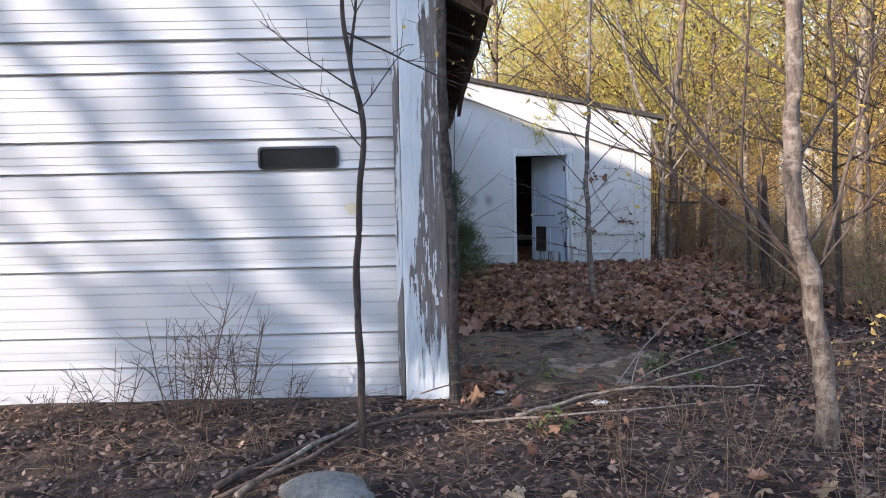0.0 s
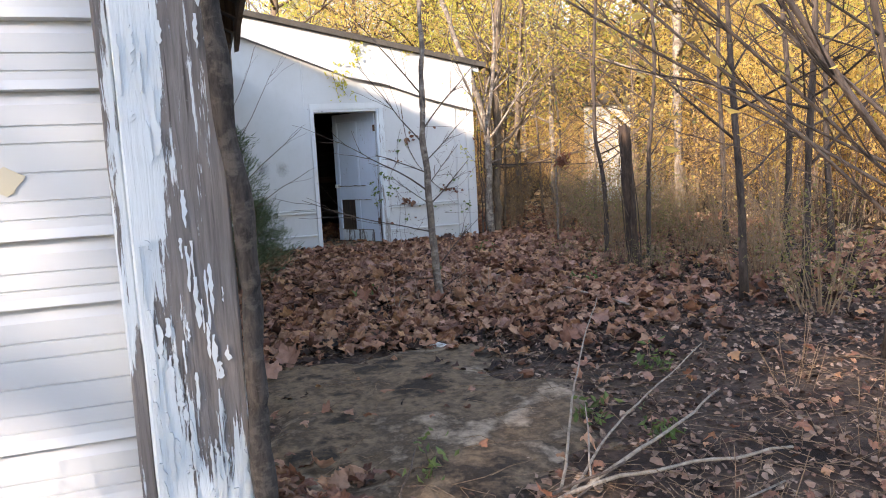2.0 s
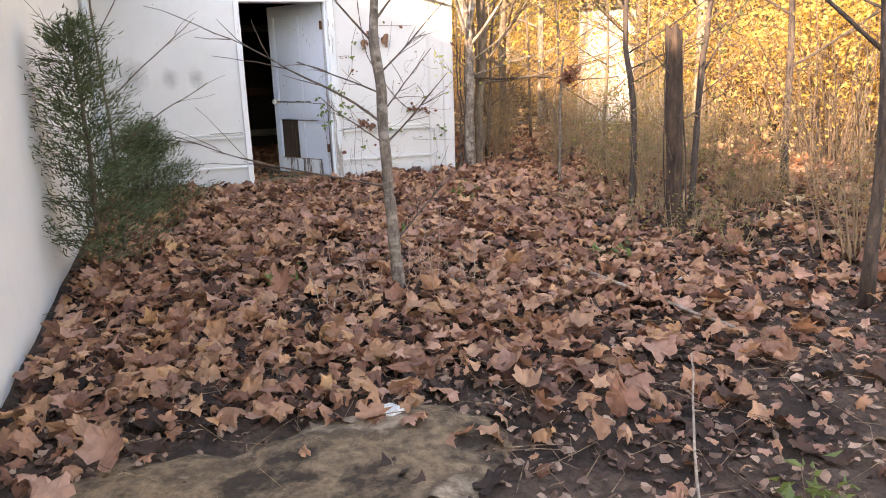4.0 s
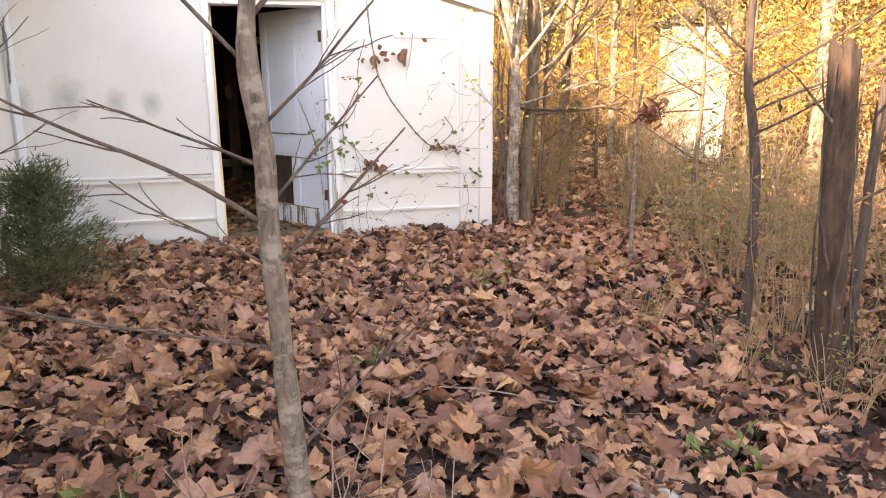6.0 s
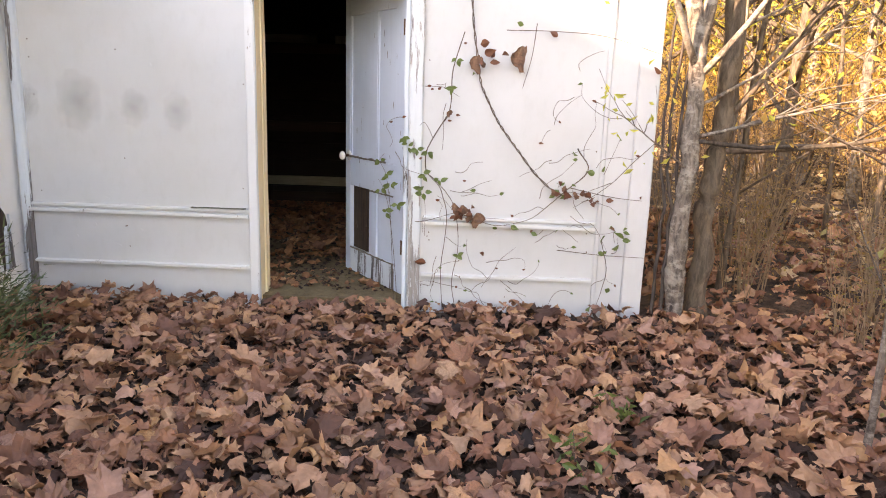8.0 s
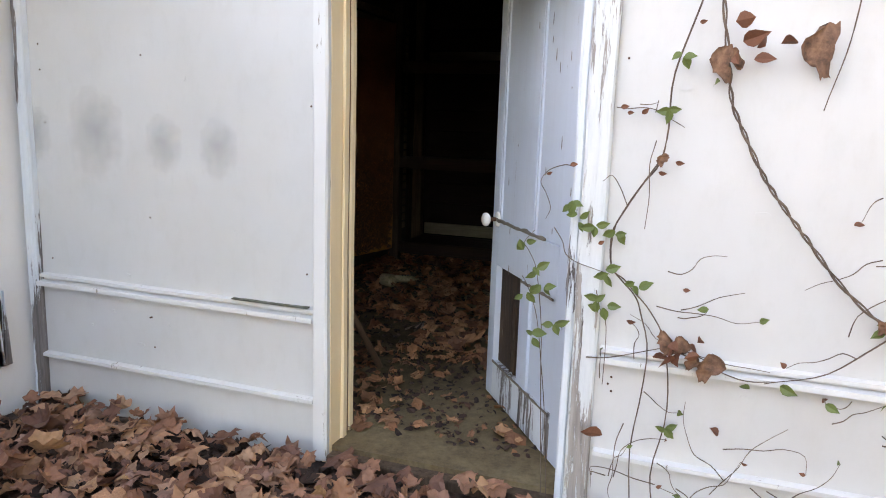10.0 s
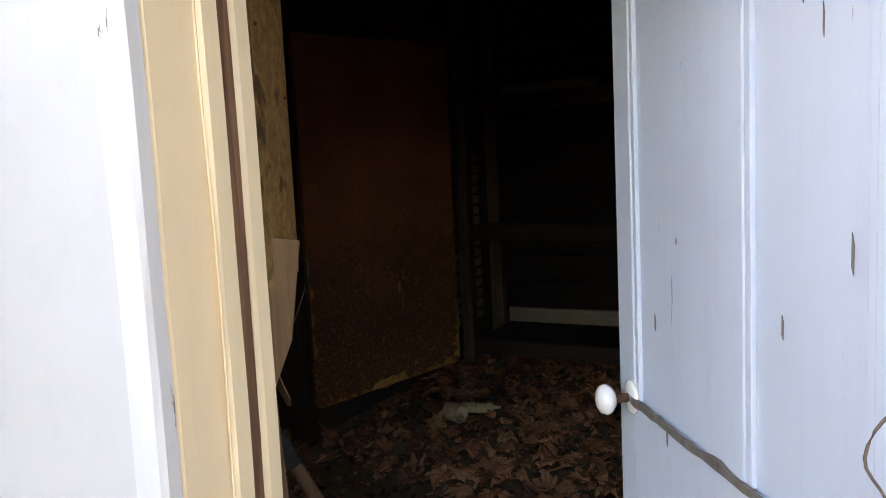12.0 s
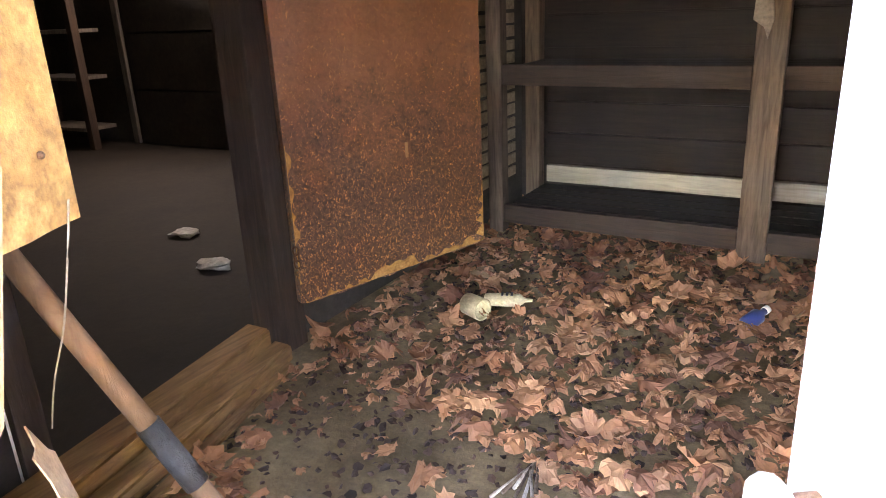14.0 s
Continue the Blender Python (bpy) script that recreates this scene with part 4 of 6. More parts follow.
# scrap of plywood and old timbers on the inner side of the doorway
scrap = thing("plywood_scrap", "stained torn plywood scrap nailed beside the doorway", "plywood", (1.32, 12.3, 1.27))
v, f = [], []
n = 12
for i in range(n + 1):
    t = i / n
    x, y = 1.372 - 0.122 * t, 12.228 + 0.244 * t
    low = 1.275 + 0.004 * noise.noise((t * 9, 0, 0)) - 0.005 * t
    for dx in (0.0, -0.012):
        v += [(x + dx, y, low), (x + dx, y, 1.62), (x + dx, y, 2.05)]
for i in range(n):
    a, b2 = i * 6, i * 6 + 6
    for k in range(2):
        f += [(a + k, b2 + k, b2 + k + 1, a + k + 1), (a + 4 + k, b2 + 4 + k, b2 + 3 + k, a + 3 + k)]
    f.append((a + 3, b2 + 3, b2, a))
for a in (0, n * 6):
    f.append((a, a + 1, a + 2, a + 5, a + 4, a + 3))
ob = link_mesh("sheet", v, f, M["ply"], scrap)
ob.matrix_parent_inverse = Matrix.Translation(scrap.location).inverted()
for t, z in ((0.85, 1.33), (0.6, 1.32), (0.3, 1.33), (0.9, 1.6), (0.15, 1.7)):
    ob = part("nail_head", lathe([(0.0, 0), (0.0035, 0.0), (0.003, 0.002), (0.001, 0.003)], 8), M["rust"], scrap)
    ob.matrix_parent_inverse = Matrix.Translation(scrap.location).inverted()
    ob.matrix_basis = Matrix.Translation((1.356 - 0.105 * t, 12.262 + 0.21 * t, z)) @ Euler((0, math.pi / 2, 0)).to_matrix().to_4x4()
ob = part("broken_batten", prism([(12.255, 1.36), (12.375, 1.34), (12.335, 1.17), (12.285, 1.1), (12.262, 1.08)], 1.305, 1.335, "x"), M["raw_wood"], scrap, "raw pine batten with a broken end")
ob.matrix_parent_inverse = Matrix.Translation(scrap.location).inverted()
framing = thing("wall_framing", "dark split wall framing beside the doorway", "framing", (1.32, 12.25, 0.185))
for nm, outline, x0, x1, m in (("stud", [(12.19, 0.185), (12.245, 0.185), (12.25, 1.4), (12.19, 1.4)], 1.3, 1.36, "dark_wood"), ("stud", [(12.247, 0.185), (12.315, 0.185), (12.3, 0.85), (12.285, 1.09), (12.256, 1.13)], 1.295, 1.335, "red_wood"), ("stud", [(12.19, 1.401), (12.25, 1.401), (12.25, 2.6), (12.19, 2.6)], 1.3, 1.36, "dark_wood")):
    ob = part(nm, prism(outline, x0, x1, "x"), M[m], framing)
    ob.matrix_parent_inverse = Matrix.Translation(framing.location).inverted()
# tool handle leaning in the corner, string with a dead leaf
tool = thing("tool_handle", "wooden tool handle with black taped grip leaning inside", "tool", (1.12, 12.72, 0.19))
a, b2 = Vector((0.782, 12.602, 1.2)), Vector((1.226, 12.875, 0.19))
d = (b2 - a)
for nm, p, q, r, m in (("shaft", a, a + d * 0.35, 0.017, "handle_wood"), ("taped_grip", a + d * 0.35, a + d * 0.46, 0.02, "tape"), ("shaft", a + d * 0.46, a + d, 0.017, "handle_wood")):
    ob = rod(nm, [p, q], r, r, M[m], tool, 12)
    ob.matrix_parent_inverse = Matrix.Translation(tool.location).inverted()
tagged(rod("hanging_string", [(1.3, 12.435, 1.3), (1.312, 12.42, 1.272), (1.28, 12.42, 1.2), (1.245, 12.42, 1.14), (1.222, 12.42, 1.085)], 0.001, 0.0008, M["string"], None, 5, steps=4), "frayed string hanging from the plywood", "string")
lf_ = prism([(0, 0), (0.03, 0.012), (0.055, 0.05), (0.035, 0.075), (0.03, 0.11), (0.0, 0.1), (-0.02, 0.12), (-0.03, 0.07), (-0.045, 0.05), (-0.015, 0.02)], -0.001, 0.001)
pale_leaf = mottled("pale_dead_leaf", [(0.34, 0.2, 0.11), (0.52, 0.34, 0.2)], 18, 60, 0.8, 0.3, 0.003)
ob = tagged(part("hanging_leaf", lf_, pale_leaf), "pale dead leaf caught on the hanging string", "leaf")
ob.matrix_basis = Matrix.LocRotScale((1.24, 12.42, 1.015), Euler((0.3, 0.15, -0.5)), (0.75, 0.75, 0.75))
for k in range(7):
    x, y, a = 1.1 + 0.02 * k, 13.5 + 0.03 * (k % 3), 1.3 + 0.12 * k
    tagged(rod("wood_splinter", [(x, y, 0.205), (x + 0.16 * math.cos(a), y + 0.16 * math.sin(a), 0.21)], 0.006, 0.003, M["old_wood" if k % 2 else "pale_twig"], None, 5), "broken splinter of wood on the shed floor", "wood scrap", "splinters")
ch = thing("door_chain", "short rusty chain hooked on the inner door edge", "chain", (0.06, 13.99, 0.6))
for k in range(3):
    ring = []
    for q in range(12):
        a = 2 * math.pi * q / 12
        ring.append(Vector((0.012 * math.cos(a), 0, 0.016 * math.sin(a) - 0.026 * k)))
    vv, ff = [], []
    tube(vv, ff, ring + [ring[0]], [0.003] * 13, 5)
    link = link_mesh("link", vv, ff, M["rust"], ch, True)
    link.rotation_euler = (0, 0, 0.4 + 1.2 * (k % 2))
    link.location = (0.04, -0.035, 0)
tagged(part("board_end", boxes((0.5, 0.75, 12.75, 12.83, 0.19, 0.215), bevel=0.004), M["raw_wood"]), "short pale board end on the shed floor", "board")
# litter on the floors
can = thing("plastic_cup", "soiled white plastic cup lying on dead leaves", "cup", (0.5, 14.5, 0.25))
c = part("cup_body", lathe([(0.036, 0), (0.045, 0.0), (0.047, 0.095), (0.044, 0.1), (0.04, 0.09), (0.034, 0.01)]), M["white_junk"], can)
c.rotation_euler = (math.pi / 2, 0, radians(68))
bot = thing("squeeze_bottle", "white squeezed bottle with dark printed bars on leaves", "bottle", (0.63, 14.62, 0.24))
c = part("bottle_body", lathe([(0.008, -0.1), (0.012, -0.07), (0.034, -0.05), (0.038, 0.0), (0.036, 0.09), (0.03, 0.1)]), M["white_junk"], bot)
c.rotation_euler = (math.pi / 2, 0, radians(-70))
c.scale = (1, 0.7, 1)
for k in range(3):
    q = part("print_bar", boxes((-0.03 + 0.02 * k, -0.02 + 0.02 * k, -0.02, 0.02, 0.026, 0.0275)), M["tape"], bot, "dark printed bar")
    q.rotation_euler = (0, 0, radians(20))
jar = thing("blue_bottle", "small dark blue bottle lying on dead leaves", "bottle", (1.53, 14.8, 0.225))
c = part("bottle_body", lathe([(0.02, 0), (0.03, 0.004), (0.03, 0.075), (0.014, 0.095), (0.014, 0.12)]), M["blue"], jar)
c.rotation_euler = (radians(75), 0, radians(150))
cap = part("cap", lathe([(0.016, 0), (0.016, 0.02)]), M["porcelain"], c)
cap.location = (0, 0, 0.112)


def crumple(name, at, size, mat, label, cat, seed):
    bm = bmesh.new()
    bmesh.ops.create_icosphere(bm, subdivisions=2, radius=size)
    for vv in bm.verts:
        k = 1 + 0.7 * noise.noise(vv.co * (2.6 / size) + Vector((seed, 0, 0)))
        vv.co = Vector((vv.co.x * k * 1.2, vv.co.y * k, vv.co.z * k * 0.32 + size * 0.2))
    ob = part(name, bm, mat)
    ob.location = at
    return tagged(ob, label, cat)


crumple("paper_scrap", (-1.62, 14.87, 0.172), 0.07, M["paper"], "crumpled white paper scrap on concrete floor", "litter", 1)
crumple("paper_scrap", (-1.02, 14.53, 0.172), 0.08, M["paper"], "crumpled white paper scrap on concrete floor", "litter", 2)
crumple("paper_scrap", (-2.6, 14.6, 0.172), 0.05, M["paper"], "crumpled white paper scrap on concrete floor", "litter", 3)
crumple("wood_chunk", (0.35, 14.95, 0.19), 0.06, M["raw_wood"], "broken pale chunk of wood on leaves", "litter", 4)
# garage interior seen through the inner doorway
gdb = thing("rear_garage_door", "closed overhead garage door seen from inside, slit window", "garage door", (-3.4, 16.95, 0.17), kind="structure")
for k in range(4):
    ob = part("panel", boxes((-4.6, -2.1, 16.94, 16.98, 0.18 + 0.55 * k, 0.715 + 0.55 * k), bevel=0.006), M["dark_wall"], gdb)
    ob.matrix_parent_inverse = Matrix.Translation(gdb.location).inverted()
for x in (-4.68, -2.95, -2.08):
    ob = part("stile", boxes((x - 0.04, x + 0.04, 16.9, 16.935, 0.18, 2.4), bevel=0.004), M["grey_wood"], gdb)
    ob.matrix_parent_inverse = Matrix.Translation(gdb.location).inverted()
# pane glows by itself in place of daylight; the wall behind is closed
glow, glnt, glb = material("daylit_window_pane", 0.3)
glb.inputs["Base Color"].default_value = (0.8, 0.8, 0.8, 1)
glb.inputs["Emission Color"].default_value = (1, 0.97, 0.93, 1)
glb.inputs["Emission Strength"].default_value = 1.6
ob = part("slit_pane", prism([(-3.44 + p[0], 1.84 + p[1]) for p in rounded(0.5, 0.13, 0.025)], 16.925, 16.937), glow, gdb, "bright daylit slit pane")
ob.matrix_parent_inverse = Matrix.Translation(gdb.location).inverted()
lad = thing("shelf_ladder", "dark wooden ladder-like shelf against the far wall", "shelf", (-5.3, 16.6, 0.17))
for x in (-5.75, -4.85):
    ob = part("upright", boxes((x - 0.04, x + 0.04, 16.5, 16.58, 0.17, 2.4), bevel=0.004), M["dark_wood"], lad)
    ob.matrix_parent_inverse = Matrix.Translation(lad.location).inverted()
for z in (0.35, 0.85, 1.3, 1.7):
    ob = part("shelf_board", boxes((-5.7, -4.9, 16.5, 16.85, z, z + 0.035), bevel=0.003), M["grey_wood"], lad)
    ob.matrix_parent_inverse = Matrix.Translation(lad.location).inverted()

# ---- plants ----
def limb(v, f, start, direction, length, r0, r1, rng, bend=0.25, segs=7, sides=6, rise=0.0):
    """One wandering branch; returns its points."""
    p, d = Vector(start), Vector(direction).normalized()
    pts = [p.copy()]
    for i in range(segs):
        d = (d + Vector((rng.uniform(-1, 1), rng.uniform(-1, 1), rng.uniform(-1, 1) + rise)) * bend / segs * 2.2).normalized()
        p = p + d * length / segs
        pts.append(p.copy())
    tube(v, f, pts, [r0 + (r1 - r0) * i / segs for i in range(segs + 1)], sides)
    return pts


def leaf_quads(lv, lf, centre, spread, count, size, rng, flat=0.0):
    for _ in range(count):
        c = centre + Vector((rng.gauss(0, spread), rng.gauss(0, spread), rng.gauss(0, spread * 0.8)))
        a = Vector((rng.uniform(-1, 1), rng.uniform(-1, 1), rng.uniform(-1, 1) * (1 - flat))).normalized()
        b2 = a.cross(Vector((rng.uniform(-1, 1), rng.uniform(-1, 1), rng.uniform(-0.3, 1)))).normalized()
        s = size * rng.uniform(0.6, 1.4)
        w = s * rng.uniform(0.35, 0.55)
        k = len(lv)
        n = a.cross(b2) * s * 0.15
        lv += [c - a * s * 0.5, c - b2 * w * 0.5 + n, c + a * s * 0.5, c + b2 * w * 0.5 + n]
        lf += [(k, k + 1, k + 2), (k, k + 2, k + 3)]


def tree(name, label, at, height, radius, bark_mat, leaf_mat=None, leaves=1500, leaf_size=0.09, seed=0, lean=(0, 0), first=0.3, limbs=14, reach=0.4, twigs=4, bend=0.06, group="", spread=0.28, droop=0.15, category="tree", sides=9, apart=False):
    """Tapered trunk, limbs, twigs and a crown of single leaves."""
    rng = random.Random(seed)
    t = thing(name, label, category, at, group)
    v, f, bv, bf, lv, lf = [], [], [], [], [], []
    n = 12
    pts, radii = [], []
    for i in range(n + 1):
        k = i / n
        wob = Vector((noise.noise((seed * 3.1, k * 3, 0)), noise.noise((seed * 1.7, 5, k * 3)), 0)) * height * bend * k
        pts.append(Vector((lean[0] * k * height, lean[1] * k * height, k * height - 0.06)) + wob)
        radii.append(radius * (1.35 if i == 0 else 1) * (1 - 0.88 * k) + 0.002)
    tube(v, f, pts, radii, sides)
    tips = []
    for j in range(limbs):
        k = first + (1 - first) * (j + rng.random()) / limbs
        i = min(n - 1, int(k * n))
        q = pts[i].lerp(pts[i + 1], k * n - i)
        ang = j * 2.4 + rng.uniform(-0.5, 0.5)
        ln = height * reach * (1.15 - k) * rng.uniform(0.7, 1.2)
        d = Vector((math.cos(ang), math.sin(ang), rng.uniform(0.25, 0.9)))
        r = max(0.004, radius * (1 - 0.85 * k) * 0.5)
        if apart:
            bv, bf = [], []
        lp = limb(bv, bf, q, d, ln, r, 0.003, rng, 0.3, 6, 5, 0.1)
        tips.append(lp[-1])
        for _ in range(twigs):
            s = rng.randint(2, 6)
            d2 = (lp[s] - lp[s - 1]).normalized() + Vector((rng.uniform(-1, 1), rng.uniform(-1, 1), rng.uniform(-0.5, 0.9))) * 0.8
            tp = limb(bv, bf, lp[s], d2, ln * rng.uniform(0.25, 0.55), r * 0.4, 0.0015, rng, 0.4, 4, 4, 0.05)
            tips += [tp[2], tp[-1]]
        if apart:
            link_mesh("bough", bv, bf, bark_mat, t, True)
    link_mesh("trunk", v, f, bark_mat, t, True)
    if not apart:
        link_mesh("branching", bv, bf, bark_mat, t, True)
    if leaf_mat and leaves:
        per = max(1, leaves // len(tips))
        for tip in tips:
            leaf_quads(lv, lf, tip - Vector((0, 0, droop * 0.3)), spread, per, leaf_size, rng)
        link_mesh("crown", lv, lf, leaf_mat, t)
    return t


def shrub(name, label, at, height, stems, mat, leaf_mat, leaves, leaf_size, seed, group="", spread=0.12, fan=0.5, r=0.006, category="shrub", twigs=3):
    rng = random.Random(seed)
    t = thing(name, label, category, at, group)
    bv, bf, lv, lf, tips = [], [], [], [], []
    for _ in range(stems):
        a = rng.uniform(0, 6.28)
        base = Vector((math.cos(a), math.sin(a), 0)) * rng.uniform(0, 0.15) * height
        base.z = -0.05
        d = Vector((math.cos(a) * fan * rng.random(), math.sin(a) * fan * rng.random(), 1))
        h = height * rng.uniform(0.55, 1.05)
        p = limb(bv, bf, base, d, h, r * rng.uniform(0.6, 1.3), 0.0015, rng, 0.22, 7, 5, 0.05)
        tips += p[4:]
        for _ in range(twigs):
            s = rng.randint(2, 6)
            d2 = Vector((rng.uniform(-1, 1), rng.uniform(-1, 1), rng.uniform(-0.1, 1.0)))
            q = limb(bv, bf, p[s], d2, h * rng.uniform(0.15, 0.4), r * 0.5, 0.001, rng, 0.4, 4, 4)
            tips += q[2:]
    link_mesh("stem_tangle", bv, bf, mat, t, True)
    if leaf_mat and leaves:
        per = max(1, leaves // len(tips))
        for tip in tips:
            leaf_quads(lv, lf, tip, spread, per, leaf_size, rng)
        link_mesh("foliage", lv, lf, leaf_mat, t)
    return t


def on(x, y):
    return (x, y, ground_z(x, y))


def trunk_tree(name, label, at, path, r0, r1, mat, branches, seed, twigs=3, leaf_mat=None, leaves=0, leaf_size=0.07, group="", spread=0.12, bough_mat=None):
    """A tree whose trunk follows a given path (offsets from its foot); branches: (along, direction, length, radius)."""
    rng = random.Random(seed)
    t = thing(name, label, "tree", at, group)
    v, f, bv, bf, lv, lf, tips = [], [], [], [], [], [], []
    p = smooth_path(path, 10)
    n = len(p) - 1
    p = [q + Vector((noise.noise((q.z * 4, seed, 0)), noise.noise((q.z * 4, 0, seed)), 0)) * r0 * 0.45 for q in p]
    tube(v, f, p, [(r0 + (r1 - r0) * i / n) * (1 + 0.35 * max(0, 1 - i / 3)) * (1 + 0.22 * noise.noise((p[i].z * 5, seed, 3))) for i in range(n + 1)], 10)
    link_mesh("trunk", v, f, mat, t, True)
    for k, d, ln, r in branches:
        s = p[min(n, int(k * n))]
        bv, bf = [], []
        lp = limb(bv, bf, s, d, ln, r, 0.002, rng, 0.3, 9, 6, 0.12)
        for _ in range(twigs):
            i = rng.randint(2, 9)
            d2 = (lp[i] - lp[i - 1]).normalized() + Vector((rng.uniform(-1, 1), rng.uniform(-1, 1), rng.uniform(-0.6, 0.9))) * 0.7
            q = limb(bv, bf, lp[i], d2, ln * rng.uniform(0.2, 0.5), r * 0.4, 0.0012, rng, 0.4, 5, 4)
            tips += q[2:]
        tips += lp[5:]
        link_mesh("bough", bv, bf, bough_mat or mat, t, True)
    if leaf_mat and leaves:
        for tip in tips:
            leaf_quads(lv, lf, tip, spread, max(1, leaves // len(tips)), leaf_size, rng)
        link_mesh("crown", lv, lf, leaf_mat, t)
    return t


# trunk grown against the corner post
trunk_tree("sapling", "thick dark woody trunk grown against the corner post", on(0.125, 4.44),
           [(0, 0, -0.05), (-0.005, 0.0, 0.5), (0.0, 0.01, 1.0), (-0.03, 0.01, 1.5), (-0.05, 0.0, 2.1), (-0.03, 0, 2.9), (0.0, 0.1, 3.6)], 0.034, 0.028, M["bark_black"],
           [(0.75, (0.3, -0.4, 0.6), 0.7, 0.008)], 3, 2)
# slim forked sapling before the garage door
trunk_tree("sapling", "slim bare forked sapling before the garage door", on(-0.385, 3.55),
           [(0.0, 0, -0.05), (0.01, 0, 0.4), (0.0, 0, 0.9), (0.03, 0, 1.35), (0.055, 0, 1.64), (0.0, 0, 1.95), (-0.035, 0, 2.3), (-0.02, 0, 3.4)], 0.021, 0.009, M["bark_dark"],
           [(0.72, (0.08, 0, 1), 1.1, 0.009), (0.66, (-0.6, 0.1, 0.35), 0.6, 0.005), (0.6, (-0.75, 0.15, 0.4), 0.7, 0.005), (0.8, (0.7, 0.3, -0.35), 0.75, 0.006), (0.62, (0.5, 0.2, 0.7), 0.4, 0.004), (0.52, (-0.4, -0.2, 0.5), 0.35, 0.003)], 5, 4)
# sapling in the yard, with low twigs
trunk_tree("sapling", "grey-brown mottled young tree with spreading twigs amid fallen leaves", on(1.785, 7.9),
           [(0, 0, -0.05), (-0.025, 0, 0.4), (-0.05, 0, 0.95), (-0.07, 0, 1.45), (-0.05, 0, 2.0), (-0.02, 0, 3.2), (0.0, 0, 4.6)], 0.036, 0.014, M["bark_sap"],
           [(0.343, (-0.8, -0.1, 0.62), 0.85, 0.0075), (0.307, (0.72, -0.1, 0.62), 0.5, 0.006), (0.39, (-0.85, 0.1, 0.45), 0.45, 0.005), (0.237, (-0.96, -0.1, 0.22), 1.1, 0.0055), (0.14, (0.68, 0.0, 0.73), 0.6, 0.006),
            (0.36, (0.6, 0.2, 0.7), 0.45, 0.005), (0.42, (0.7, -0.2, 0.7), 0.55, 0.005), (0.3, (-0.6, -0.3, 0.5), 0.45, 0.004), (0.08, (0.5, -0.4, 0.3), 0.3, 0.004), (0.1, (-0.9, -0.3, 0.3), 0.45, 0.0035),
            (0.5, (0.7, 0.1, 0.8), 0.9, 0.007), (0.47, (-0.7, -0.1, 0.8), 0.8, 0.006), (0.6, (-0.7, 0.2, 0.8), 0.9, 0.007), (0.75, (0.5, 0.5, 0.8), 0.9, 0.006)], 7, 6, bough_mat=M["twig_grey"])
# low broken twigs in front of it
for k, (x, y, h) in enumerate(((1.95, 7.75, 0.55), (1.6, 7.7, 0.5), (1.85, 8.0, 0.45), (1.5, 8.05, 0.4))):
    shrub("sucker_shoots", "pale reddish shoots springing up round a young tree", on(x, y), h, 3, M["shoot"], None, 0, 0, 510 + k, "shoots", fan=0.9, r=0.0042, category="shoots", twigs=3)
shrub("dry_seedling", "dry reddish seedling twigs among leaves", on(2.15, 7.7), 0.4, 4, M["pale_twig"], None, 0, 0, 3, fan=0.8, r=0.0045, category="seedling")
shrub("dry_seedling", "dry reddish seedling twigs among leaves", on(1.35, 7.75), 0.4, 4, M["pale_twig"], None, 0, 0, 4, fan=0.9, r=0.0045, category="seedling")
# leaning roadside tree with long boughs
trunk_tree("bare_tree", "grey rough-barked small tree with long bare boughs", on(1.98, 3.5),
           [(0, 0, -0.08), (-0.02, 0, 0.35), (-0.09, 0, 0.75), (-0.18, 0, 1.15), (-0.2, 0, 1.7), (-0.2, 0, 2.4), (-0.15, 0.1, 3.6), (-0.1, 0.2, 5.0)], 0.056, 0.03, M["bark_sap"],
           [(0.31, (-0.6, 0.3, 0.95), 2.0, 0.014), (0.3, (0.5, 0.2, 1.0), 1.8, 0.014), (0.3, (-0.8, 0.4, 0.8), 1.9, 0.0056), (0.34, (-0.75, 0.25, 1.0), 2.0, 0.0062), (0.33, (-0.85, 0.15, 0.65), 2.2, 0.0056), (0.4, (-0.5, 0.6, 0.9), 1.8, 0.0062), (0.38, (-0.9, 0.5, 0.5), 2.0, 0.0050),
            (0.34, (0.6, -0.2, 0.9), 1.4, 0.0056), (0.38, (0.8, 0.4, 0.7), 1.6, 0.0056), (0.5, (0.7, 0.3, 0.7), 1.8, 0.0074), (0.6, (-0.8, 0.2, 0.7), 1.7, 0.0068), (0.7, (0.4, 0.6, 0.7), 1.6, 0.0062), (0.2, (0.9, 0.0, 0.12), 0.4, 0.007)], 11, 9, M["gold"], 160, 0.04, bough_mat=M["twig_grey"])
# tree at the shed's corner: pale trunk with a darker twin
trunk_tree("corner_tree", "grey forked tree against the shed corner", on(3.86, 11.93),
           [(0, 0, -0.08), (0.0, 0, 0.6), (0.02, 0, 1.2), (-0.02, 0, 1.7), (-0.2, 0, 2.3), (-0.45, 0.1, 3.1), (-0.7, 0.2, 4.2)], 0.058, 0.03, M["bark_grey"],
           [(0.42, (-0.55, -0.5, 1.0), 1.6, 0.024), (0.45, (0.2, -0.1, 1), 2.4, 0.04), (0.4, (0.7, -0.4, 0.8), 1.6, 0.02), (0.55, (0.5, 0.3, 1), 2.0, 0.025), (0.3, (0.95, -0.5, 0.25), 1.2, 0.012), (0.25, (-0.5, -0.6, 0.3), 0.7, 0.006), (0.35, (0.9, 0.3, 0.4), 1.4, 0.012)], 13, 8, M["yellowgreen"], 200, 0.045)
